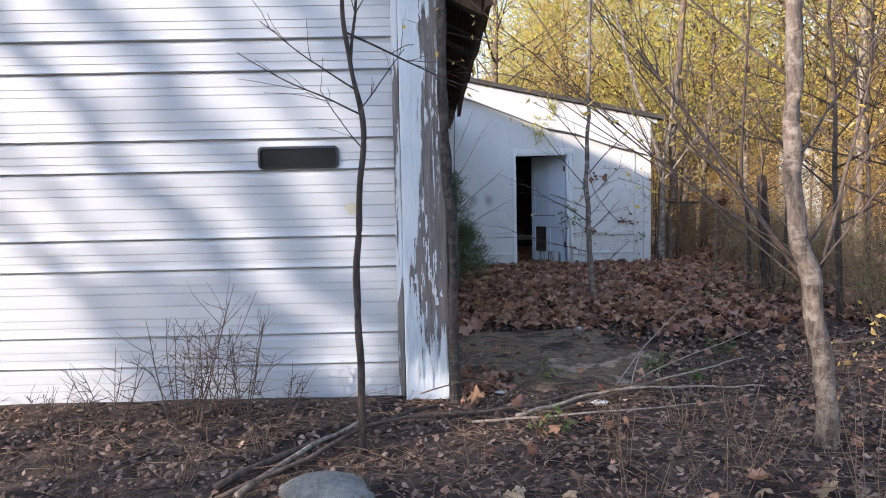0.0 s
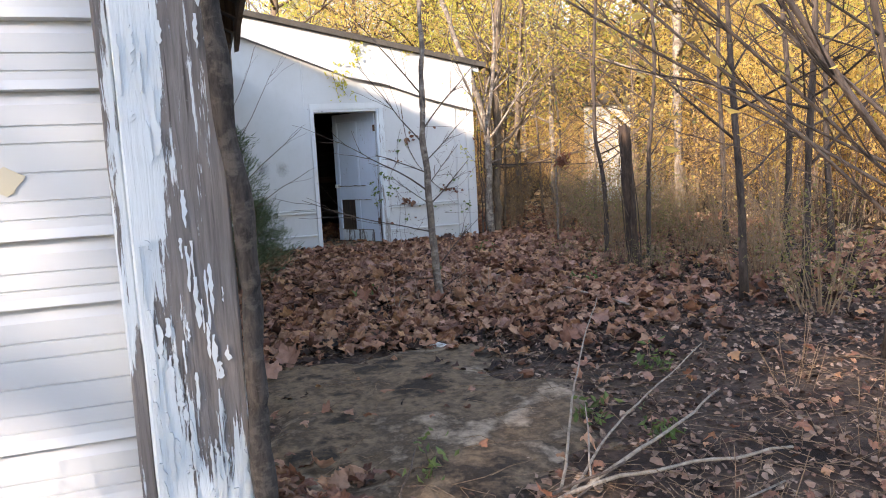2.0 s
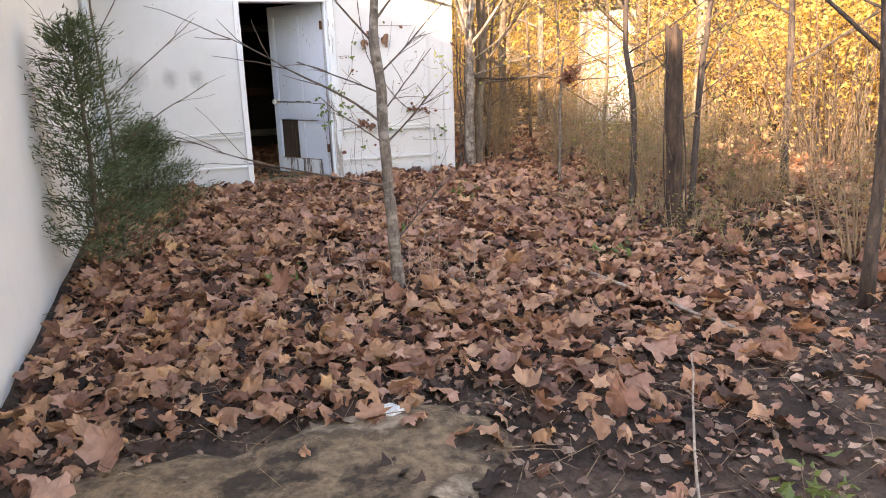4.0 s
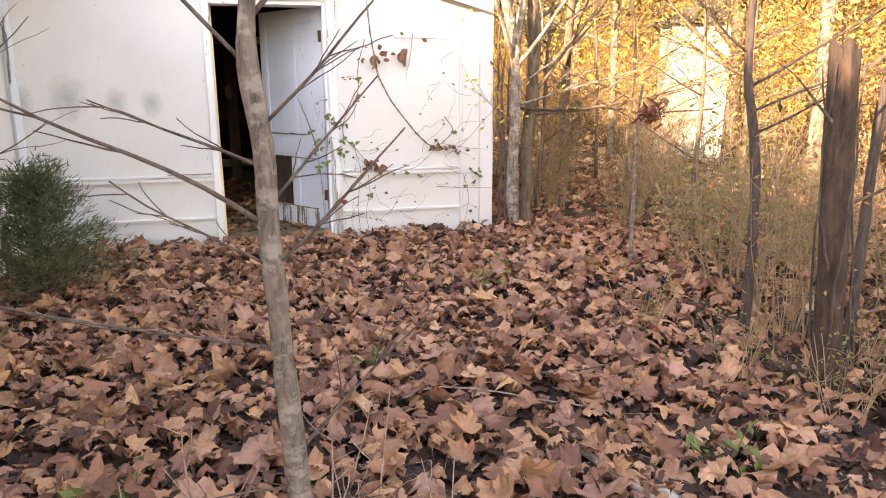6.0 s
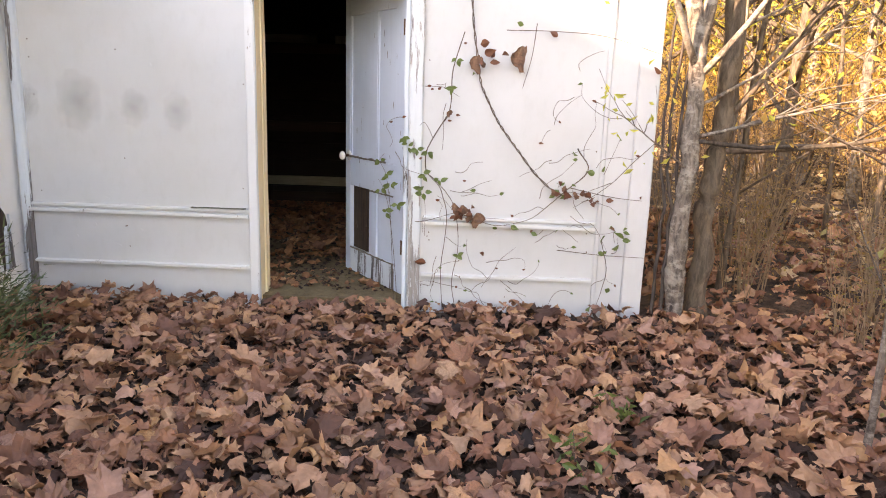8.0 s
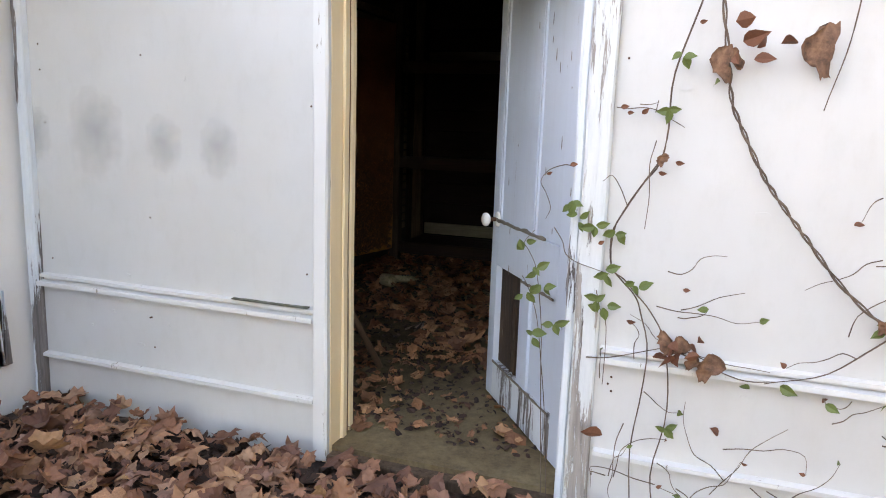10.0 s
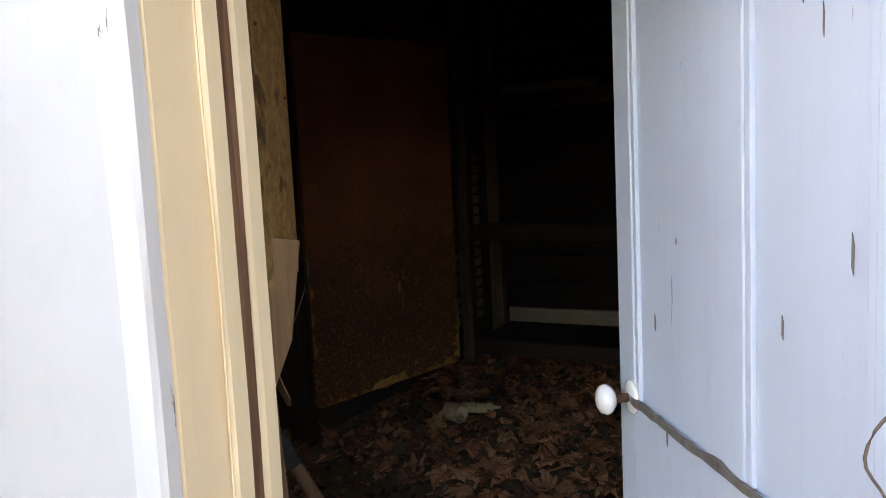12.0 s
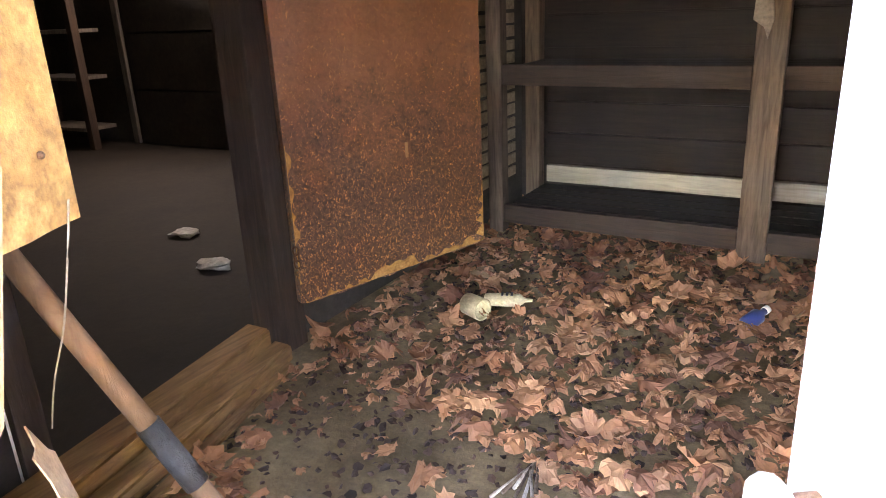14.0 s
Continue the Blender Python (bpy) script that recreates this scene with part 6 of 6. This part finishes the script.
clusters = [(2.27, 1.17), (2.3, 1.12), (2.35, 1.1), (2.41, 1.09), (2.39, 0.96), (2.48, 0.925), (2.37, 0.875), (2.395, 0.855), (2.13, 1.03), (2.17, 0.95), (2.15, 0.875), (2.2, 0.9), (2.24, 0.78), (2.18, 0.74), (2.54, 1.45), (2.56, 1.6), (2.6, 0.5)]
withered = [(2.415, 1.44), (2.462, 1.44), (2.39, 1.455), (2.36, 1.05), (2.565, 1.31), (2.53, 1.27), (2.61, 0.94), (2.19, 1.26), (2.26, 1.28), (2.58, 0.3), (2.59, 1.68)]
for k, (x, z) in enumerate(clusters + withered):
    dead = k >= len(clusters)
    for q in range(1 if dead else 3):
        ob = new("vine_leaf", vl[1 if dead else 0])
        ob.parent = vine
        ob.matrix_parent_inverse = inv
        s_ = rng.uniform(0.032, 0.05) * (0.55 if dead else 1.0)
        a = rng.uniform(-0.6, 0.3) + (0, 1.4, 2.9)[q]
        ob.matrix_basis = Matrix.LocRotScale((x + rng.gauss(0, 0.006), 11.945 - 0.01 * rng.random(), z + rng.gauss(0, 0.006)), Euler((math.pi / 2 + rng.uniform(-0.5, 0.5), a, rng.uniform(-0.4, 0.4))), (s_, s_, s_))
for (px, pz), dead in spots:
    ob = new("vine_leaf", vl[dead])
    ob.parent = vine
    ob.matrix_parent_inverse = inv
    s = rng.uniform(0.035, 0.065) * (1.2 if dead else 1.0)
    ob.matrix_basis = Matrix.LocRotScale(wall_pt(px + rng.gauss(0, 12), pz + rng.gauss(0, 12), 0.03 + rng.random() * 0.03), Euler((rng.uniform(0.6, 2.2), rng.uniform(-0.6, 0.6), rng.uniform(0, 6.28))), (s, s, s))

# twisted twin stem running down across the panel, with curled dead leaves caught in it
twin = [(2.62, 2.1), (2.64, 1.85), (2.66, 1.7), (2.683, 1.56), (2.7, 1.47), (2.739, 1.388), (2.79, 1.29), (2.832, 1.225), (2.89, 1.15), (2.938, 1.091), (3.02, 0.99), (3.12, 0.9), (3.22, 0.85)]
for ph in (0.0, math.pi):
    pts = []
    for i, q in enumerate(smooth_path([(x, 0, z) for x, z in twin], 6)):
        a = i * 0.85 + ph
        pts.append((q.x + 0.0045 * math.cos(a), 11.957 + 0.004 * math.sin(a), q.z + 0.004 * math.sin(a)))
    v, f = [], []
    tube(v, f, pts, [0.003 + 0.0008 * math.sin(i * 0.6 + ph) for i in range(len(pts))], 6)
    link_mesh("twisted_stem", v, f, M["twig"], vine, True).matrix_parent_inverse = inv
tend = random.Random(44)
for k in range(62):
    x = tend.choice((tend.uniform(2.4, 3.6), tend.gauss(3.25, 0.18), tend.gauss(2.62, 0.1)))
    z = tend.choice((tend.uniform(0.16, 0.75), tend.gauss(0.85, 0.14), tend.uniform(0.7, 1.7) if x > 3.0 else 0.3))
    x = min(3.62, max(2.39, x))
    if 2.64 < x < 3.05 and z > 0.76:
        continue
    ang, ln = tend.uniform(-1.0, 4.1), tend.uniform(0.08, 0.34)
    pts = [(x, 11.962, z)]
    for i in range(5):
        ang += tend.gauss(0, 0.4)
        x, z = min(3.64, max(2.39, x + math.cos(ang) * ln / 5)), max(0.14, z + math.sin(ang) * ln / 5)
        pts.append((x, 11.955 + tend.uniform(-0.012, 0.006), z))
    rod("tendril", pts, 0.0017, 0.0008, M["twig"], vine, 4, steps=3).matrix_parent_inverse = inv
    if tend.random() < 0.7:
        ob = new("vine_leaf", vl[0 if tend.random() < 0.45 else 1])
        ob.parent, ob.matrix_parent_inverse = vine, inv
        s_ = tend.uniform(0.018, 0.034)
        ob.matrix_basis = Matrix.LocRotScale(pts[-1], Euler((tend.uniform(0.6, 2.2), tend.uniform(-0.6, 0.6), tend.uniform(0, 6.28))), (s_, s_, s_))


def curled_leaf(x, z, size, seed, mat):
    """A large dead leaf, rolled and torn, hung in the stems."""
    r = random.Random(seed)
    v, f, n, m = [], [], 9, 6
    for i in range(n + 1):
        t = i / n
        half = size * (0.16 + 0.36 * math.sin(math.pi * min(1, t * 1.1)) ** 0.8) * r.uniform(0.75, 1.15)
        for j in range(m + 1):
            u = j / m * 2 - 1
            roll = u * (1.2 + 0.5 * math.sin(seed + t * 3))
            v.append((half * math.sin(roll) * 0.8 + 0.15 * size * math.sin(t * 4 + seed), -0.5 * half * (1 - math.cos(roll)) + 0.006 * r.uniform(-1, 1), -size * t + 0.08 * size * r.uniform(-1, 1) * abs(u)))
    for i in range(n):
        for j in range(m):
            a = i * (m + 1) + j
            f.append((a, a + 1, a + m + 2, a + m + 1))
    ob = link_mesh("curled_leaf", v, f, mat, vine, True)
    ob.matrix_parent_inverse = inv
    ob.location = (x, 11.945, z)


for k, (x, z, size) in enumerate(((2.672, 1.625, 0.1), (2.7, 1.62, 0.06), (2.58, 0.8, 0.075), (2.62, 0.79, 0.06), (2.705, 0.75, 0.09), (2.529, 1.325, 0.04), (2.915, 1.68, 0.14), (3.2, 0.92, 0.05), (3.26, 0.89, 0.045), (3.13, 0.9, 0.04), (2.655, 0.74, 0.05))):
    curled_leaf(x, z, size, k + 3, M["dead_curl"])
# dents and lifted paint blisters on the panels
blem = random.Random(8)
for k in range(16):
    x, z = (blem.uniform(0.2, 1.3) if k % 2 else blem.uniform(2.5, 3.3)), blem.uniform(0.42, 1.55)
    w, h = blem.uniform(0.008, 0.028), blem.uniform(0.004, 0.013)
    prism_pts = [(x + w * math.cos(a) * blem.uniform(0.6, 1.1), z + h * math.sin(a) * blem.uniform(0.6, 1.1)) for a in (0, 0.9, 1.8, 2.7, 3.6, 4.5, 5.4)]
    part("paint_blister", prism(prism_pts, 11.9955, 11.9988), M["panel"], wall)
# yellow creeper hanging over the roof edge above the doorway
creep = thing("creeper", "yellow-green creeper hanging over the shed roof edge", "vine", (2.0, 11.9, 2.9))
cr = random.Random(15)
lv, lf = [], []
for k, (x, z, ln) in enumerate(((2.02, 2.98, 0.35), (2.1, 2.97, 0.2), (1.72, 2.62, 0.42), (1.82, 2.5, 0.3), (2.72, 2.84, 0.15), (1.95, 2.95, 0.28))):
    pts = [(x + cr.gauss(0, 0.05) - 2.0, cr.uniform(-0.05, 0.02), z - 2.9 - ln * q) for q in (0, 0.3, 0.6, 1)]
    rod("stem", pts, 0.003, 0.0015, M["twig"], creep, 4, steps=3)
    for p in pts:
        leaf_quads(lv, lf, Vector(p), 0.05, 9, 0.06, cr)
link_mesh("foliage", lv, lf, M["yellowgreen"], creep)

# ---- slab, rock, sticks ----
sv_, sf_ = [], []
NX, NY = 40, 48
for j in range(NY + 1):
    for i in range(NX + 1):
        x, y = -0.05 + 1.95 * i / NX, 4.45 + 2.35 * j / NY
        d = max(abs(x - 0.85) / 0.92, abs(y - 5.65) / 1.12) + 0.42 * noise.noise((x * 1.7, y * 1.7, 8)) + 0.1 * noise.noise((x * 7, y * 7, 3))
        sv_.append((x, y, ground_z(x, y) - 0.02 + 0.055 * (1 - step(0.7, 1.0, d)) - 0.06 * step(0.95, 1.1, d) + 0.006 * noise.noise((x * 9, y * 9, 1))))
for j in range(NY):
    for i in range(NX):
        a = j * (NX + 1) + i
        sf_.append((a, a + 1, a + NX + 2, a + NX + 1))
tagged(link_mesh("concrete_apron", sv_, sf_, M["concrete"], smooth=True), "worn sandy concrete slab beside the garage, broken at its edges", "slab", kind="structure")
bm = bmesh.new()
bmesh.ops.create_icosphere(bm, subdivisions=3, radius=0.17)
for vv in bm.verts:
    k = 1 + 0.4 * noise.noise(vv.co * 6)
    vv.co = Vector((vv.co.x * k * 1.2, vv.co.y * k * 0.8, vv.co.z * k * 0.5))
rk = part("rock", bm, M["rock"])
rk.location = (-0.48, 2.98, 0.05)
tagged(rk, "flat grey rock in dry litter", "rock")
for k, (pts, r, m) in enumerate((
        ([(-0.95, 2.95, 0.06), (-0.6, 3.3, 0.1), (-0.3, 3.75, 0.12), (0.4, 4.0, 0.1), (0.9, 4.3, 0.1), (1.4, 4.45, 0.12)], 0.011, "twig"), ([(-0.85, 3.0, 0.06), (-0.62, 3.45, 0.1), (-0.35, 3.7, 0.16)], 0.016, "bark_grey"),
        ([(1.12, 4.42, 0.08), (1.45, 4.95, 0.2), (1.82, 5.5, 0.3), (2.15, 5.95, 0.4)], 0.006, "pale_twig"),
        ([(1.15, 4.42, 0.06), (1.55, 4.75, 0.14), (1.95, 5.0, 0.2), (2.35, 5.25, 0.26)], 0.006, "pale_twig"),
        ([(0.45, 3.98, 0.06), (0.731, 4.16, 0.08), (0.973, 4.296, 0.08), (1.271, 4.413, 0.09), (1.65, 4.4, 0.09), (2.061, 4.343, 0.1)], 0.012, "pale_twig"),
        ([(1.2, 4.39, 0.09), (1.7, 4.62, 0.13), (2.166, 4.88, 0.16)], 0.009, "pale_twig"),
        ([(0.6, 4.02, 0.06), (0.95, 4.22, 0.07), (1.25, 4.41, 0.09)], 0.009, "twig"),
        ([(1.22, 4.4, 0.08), (1.3, 4.55, 0.18), (1.38, 4.72, 0.26)], 0.005, "pale_twig"),
        ([(-1.0, 3.1, 0.05), (-0.5, 3.6, 0.1), (0.0, 4.1, 0.09)], 0.02, "bark_dark"),
        ([(0.3, 4.1, 0.06), (0.55, 4.5, 0.12), (0.75, 5.0, 0.08)], 0.006, "twig"),
        ([(0.2, 3.9, 0.06), (0.9, 3.95, 0.08), (1.9, 4.2, 0.06)], 0.008, "pale_twig"),
        ([(2.75, 8.25, 0.1), (2.85, 7.6, 0.13), (2.98, 7.0, 0.1), (3.05, 6.65, 0.1)], 0.014, "pale_twig"),
        ([(1.9, 8.6, 0.12), (2.4, 8.75, 0.14), (3.0, 8.4, 0.12)], 0.006, "pale_twig"),
        ([(2.6, 8.9, 0.12), (3.0, 8.75, 0.15), (3.35, 8.85, 0.13)], 0.007, "twig"),
        ([(-0.1, 4.35, 0.1), (0.25, 4.42, 0.16), (0.5, 4.3, 0.07)], 0.005, "twig"))):
    tagged(rod("fallen_stick", pts, r, r * 0.45, M[m], None, 7, steps=5), "dry fallen branch lying in the litter", "branch", "fallen sticks")
for k, (x, y, s) in enumerate(((0.42, 4.55, 0.03), (1.0, 4.25, 0.04), (2.9, 7.85, 0.04), (3.4, 7.5, 0.04), (1.35, 6.6, 0.05))):
    crumple("white_litter", (x, y, ground_z(x, y) + 0.02), s, M["paper"], "bit of dirty white litter among leaves", "litter", 20 + k)
for k, (x, y) in enumerate(((2.2, 9.0), (0.75, 4.85), (1.75, 4.75), (0.62, 3.75), (2.3, 5.6), (3.05, 10.1), (3.3, 10.6), (1.55, 5.05), (3.2, 8.0), (1.2, 8.2))):
    shrub("green_seedling", "small green seedling in dead leaves", on(x, y), 0.22, 5, M["twig"], M["vine_leaf"], 60, 0.05, 120 + k, "seedlings", 0.03, 0.9, 0.0025, category="seedling", twigs=1)

# ---- fallen leaves ----
def leaf_shape(seed):
    """A dry lobed leaf with a toothed rim, curled and twisted, about one unit across."""
    rng = random.Random(seed)
    lobes = [(0, 0.62), (14, 0.47), (27, 0.42), (40, 0.5), (54, 0.58), (70, 0.46), (86, 0.4), (103, 0.45), (120, 0.5), (140, 0.38), (160, 0.34), (180, 0.16)]
    lobes += [(360 - a, r) for a, r in lobes[-2:0:-1]]
    cup, fold, twist, curl = rng.uniform(-1.3, 0.5), rng.uniform(-0.5, 0.6), rng.uniform(-1.1, 1.1), rng.uniform(0, 6.28)
    squash = rng.uniform(0.6, 1.0)
    v = [(0, 0, 0.0)]
    rim = [(radians(a + rng.uniform(-4, 4)), r * rng.uniform(0.82, 1.12)) for a, r in lobes]
    for ring in (0.55, 1.0):
        for a, r in rim:
            r *= ring
            x, y = r * math.cos(a), r * math.sin(a) * squash
            z = cup * r * r + fold * abs(y) + twist * x * y + 0.16 * ring * math.sin(2 * a + curl) * r + (rng.uniform(-0.07, 0.07) if ring == 1 else 0)
            if ring == 1:
                x, y = x * (1 - 0.25 * abs(cup)), y * (1 - 0.25 * abs(cup))
            v.append((x, y, z))
    n = len(rim)
    f = [(0, 1 + i, 1 + (i + 1) % n) for i in range(n)]
    f += [(1 + i, 1 + n + i, 1 + n + (i + 1) % n, 1 + (i + 1) % n) for i in range(n)]
    return np.array(v), f


def leaf_bit(seed):
    """A small torn piece of leaf."""
    rng = random.Random(seed + 50)
    n = 6
    v = [(0, 0, rng.uniform(0.0, 0.2))]
    for i in range(n):
        a, r = 2 * math.pi * i / n, rng.uniform(0.25, 0.65)
        v.append((r * math.cos(a), r * math.sin(a) * 0.7, rng.uniform(-0.15, 0.15)))
    return np.array(v), [(0, 1 + i, 1 + (i + 1) % n) for i in range(n)]


shapes = [leaf_shape(k) for k in range(16)]
rng = random.Random(21)


def turn(yaw, tilt, lean):
    return np.array(Euler((tilt, lean, yaw)).to_matrix())


def scatter(name, spots, mat, label):
    """spots: x, y, z, size, greatest tilt."""
    V, F, base = [], [], 0
    for x, y, z, s, tl in spots:
        sv, sf = shapes[rng.randrange(16)]
        m = turn(rng.uniform(0, 6.28), rng.uniform(-tl, tl), rng.uniform(-tl, tl))
        V.append(sv @ m.T * s + np.array((x, y, z)))
        F += [tuple(a + base for a in q) for q in sf]
        base += len(sv)
    ob = link_mesh(name, np.concatenate(V).tolist(), F, mat)
    return tagged(ob, label, "leaves", kind="stuff")


def leaf_density(x, y):
    if y < 4.6:
        return 0.05 if x > 0.0 else 0.03
    on_slab = ((x - 0.78) / 0.9) ** 2 + ((y - 5.6) / 1.1) ** 2 < 1
    if on_slab:
        return 0.035
    d = step(5.6, 7.6, y + 0.35 * noise.noise((x, y, 2)))
    d *= 1 - 0.75 * step(2.2, 3.6, x - (y - 5) * 0.25)
    d = max(0.07, d)
    return max(d, 0.55) if x > 3.4 and y > 9.5 else d if x < 5 else 0.25


many = []
while len(many) < 12500:
    x, y = rng.uniform(-0.0, 7.5), rng.uniform(2.4, 12.0) if rng.random() < 0.85 else rng.uniform(12.0, 16.5)
    if x < 0.05 and y > 4.4 or rng.random() > leaf_density(x, y):
        continue
    if y > 11.93 and x < 3.75:
        continue
    s = rng.choice((0.05, 0.06, 0.08, 0.09, 0.1, 0.12, 0.14, 0.16) if y > 6.2 else (0.04, 0.05, 0.06, 0.08, 0.1)) * rng.uniform(0.85, 1.2)
    many.append((x, y, ground_z(x, y) + 0.03 + rng.random() * 0.065, s, rng.choice((0.35, 0.6, 1.0))))
for _ in range(90):
    x, y = 0.17 + abs(rng.gauss(0, 0.17)), 4.75 + rng.gauss(0, 0.2)
    many.append((x, y, ground_z(x, y) + 0.03 + rng.random() * 0.06, rng.uniform(0.06, 0.13), 0.6))
# lower layer whose dark colour fills the gaps as shadow
old = []
while len(old) < 8000:
    x, y = rng.uniform(0.05, 6.0), rng.uniform(5.4, 11.92)
    if rng.random() > leaf_density(x, y):
        continue
    old.append((x, y, ground_z(x, y) + 0.004 + rng.random() * 0.022, rng.uniform(0.07, 0.17), 0.3))
scatter("rotting_litter", old, M["leaf_old_shade"], "dark old leaves beneath the dry litter, shadowed gaps in their tones")
path_leaf = [q for q in many if 0.6 < q[0] < 3.2 and 7.2 < q[1] < 11.7][:300]
chosen = set(id(q) for q in path_leaf)
scatter("leaf_litter", [q for q in many if id(q) not in chosen], M["leaf"], "thick litter of large dry brown leaves")
# crumbled small litter over all the near ground, and in front of the garage
small = []
while len(small) < 40000:
    x, y = rng.uniform(-3.2, 6.5), rng.uniform(1.4, 11.9)
    if x < 0.03 and y > 4.5:
        continue
    if ((x - 0.78) / 0.9) ** 2 + ((y - 5.6) / 1.1) ** 2 < 1 and rng.random() < 0.72:
        continue
    if y > 8 and rng.random() < 0.35:
        continue
    small.append((x, y, ground_z(x, y) + 0.004 + rng.random() * 0.02, rng.uniform(0.015, 0.055), 0.6))
shapes_full, shapes = shapes, [leaf_bit(k) for k in range(16)]
scatter("crumbled_litter", small, M["crumb"], "crumbled dark leaf fragments over soil")
shapes = shapes_full
far = []
while len(far) < 12000:
    x, y = rng.choice(((4.5, 26), (4.5, 26), (-14, 12)))
    x, y = rng.uniform(x, y), 0
    y = rng.uniform(4, 34) if x > 7 else rng.uniform(-14, 3) if x < 4.5 or rng.random() < 0.3 else rng.uniform(4, 34)
    far.append((x, y, ground_z(x, y) + 0.03, rng.uniform(0.1, 0.22), 0.5))
scatter("woodland_leaves", far, M["leaf_pale"], "dry leaves over the woodland floor")
inside = []
while len(inside) < 4600:
    x, y = rng.uniform(0.02, 3.5), rng.uniform(12.2, 16.6)
    bare = math.hypot((x - 0.78) / 0.4, (y - 13.4) / 0.36) < 1 + 0.4 * noise.noise((x * 4, y * 4, 1))
    if bare and rng.random() < 0.93 or x < 0.16 and y < 14 or y < 13.1 and x > 1.5 and rng.random() < 0.75:
        continue
    inside.append((x, y, 0.193 + rng.random() * 0.03, rng.choice((0.03, 0.04, 0.05, 0.07, 0.11)) * rng.uniform(0.8, 1.3), 0.45))
bits = [(rng.uniform(0.1, 3.5), rng.uniform(12.2, 16.2), 0.19, rng.uniform(0.015, 0.05), 0.5) for _ in range(6500)]
shapes = [leaf_bit(k) for k in range(16)]
for _ in range(380):
    x, y = rng.uniform(0.75, 2.6), rng.uniform(13.1, 15.4)
    if math.hypot((x - 0.78) / 0.42, (y - 13.4) / 0.38) < 1:
        continue
    inside.append((x, y, 0.225 + rng.random() * 0.02, rng.uniform(0.1, 0.17), 0.3))
# dark leaf tones again, to keep the shed floor in gloom
scatter("indoor_crumbs", bits, M["leaf_old_shade"], "crumbled leaf bits over the shed floor")
shapes = shapes_full
scatter("indoor_leaves", inside, M["leaf_indoor"], "dry brown leaves blown over the shed floor")
# dry upright stems in the foreground
for k, (x, y, h) in enumerate(((0.75, 2.6, 0.5), (1.2, 2.9, 0.6), (0.9, 3.3, 0.45), (1.5, 3.2, 0.6), (1.35, 3.8, 0.5), (1.65, 2.6, 0.6), (-1.2, 3.2, 0.3), (-1.7, 3.3, 0.35), (-0.9, 3.6, 0.3), (0.2, 3.2, 0.3), (2.4, 4.3, 0.5), (2.7, 5.0, 0.5))):
    shrub("dry_weed", "thin dry weed stems standing in leaf litter", on(x, y), h, 9, M["straw"], None, 0, 0, 200 + k, "dry stems", fan=0.7, r=0.002, category="weed", twigs=2)
# long straw and twigs on the soil before the garage
V, F = [], []
for _ in range(2000):
    x, y = rng.uniform(-3.0, 2.6), rng.uniform(2.0, 4.55)
    if rng.random() < 0.25:
        x, y = rng.uniform(0.2, 3.6), rng.uniform(4.4, 8.5)
    a, ln = rng.uniform(0, 6.28), rng.uniform(0.08, 0.4)
    z = ground_z(x, y) + rng.uniform(0.01, 0.05)
    p = [(x, y, z), (x + math.cos(a) * ln * 0.5, y + math.sin(a) * ln * 0.5, z + rng.uniform(0.0, 0.05)), (x + math.cos(a + 0.3) * ln, y + math.sin(a + 0.3) * ln, z)]
    tube(V, F, p, [0.0018, 0.0015, 0.001], 4)
tagged(link_mesh("straw", V, F, M["straw"]), "dry straw and thin twigs over the soil", "straw", kind="stuff")
# single leaves that lie on top where the path leads
one = []
for k, (sv, sf) in enumerate(shapes):
    me = bpy.data.meshes.new("leaf")
    me.from_pydata(sv.tolist(), [], sf)
    me.materials.append(M["leaf_one"])
    one.append(me)
for k, (x, y, z, s, tl) in enumerate(path_leaf):
    ob = new("leaf", one[k % 16])
    ob.parent = ground
    ob.matrix_basis = Matrix.LocRotScale((x, y, z + 0.02), Euler((rng.uniform(-tl, tl), rng.uniform(-tl, tl), rng.uniform(0, 6.28))), (s, s, s))
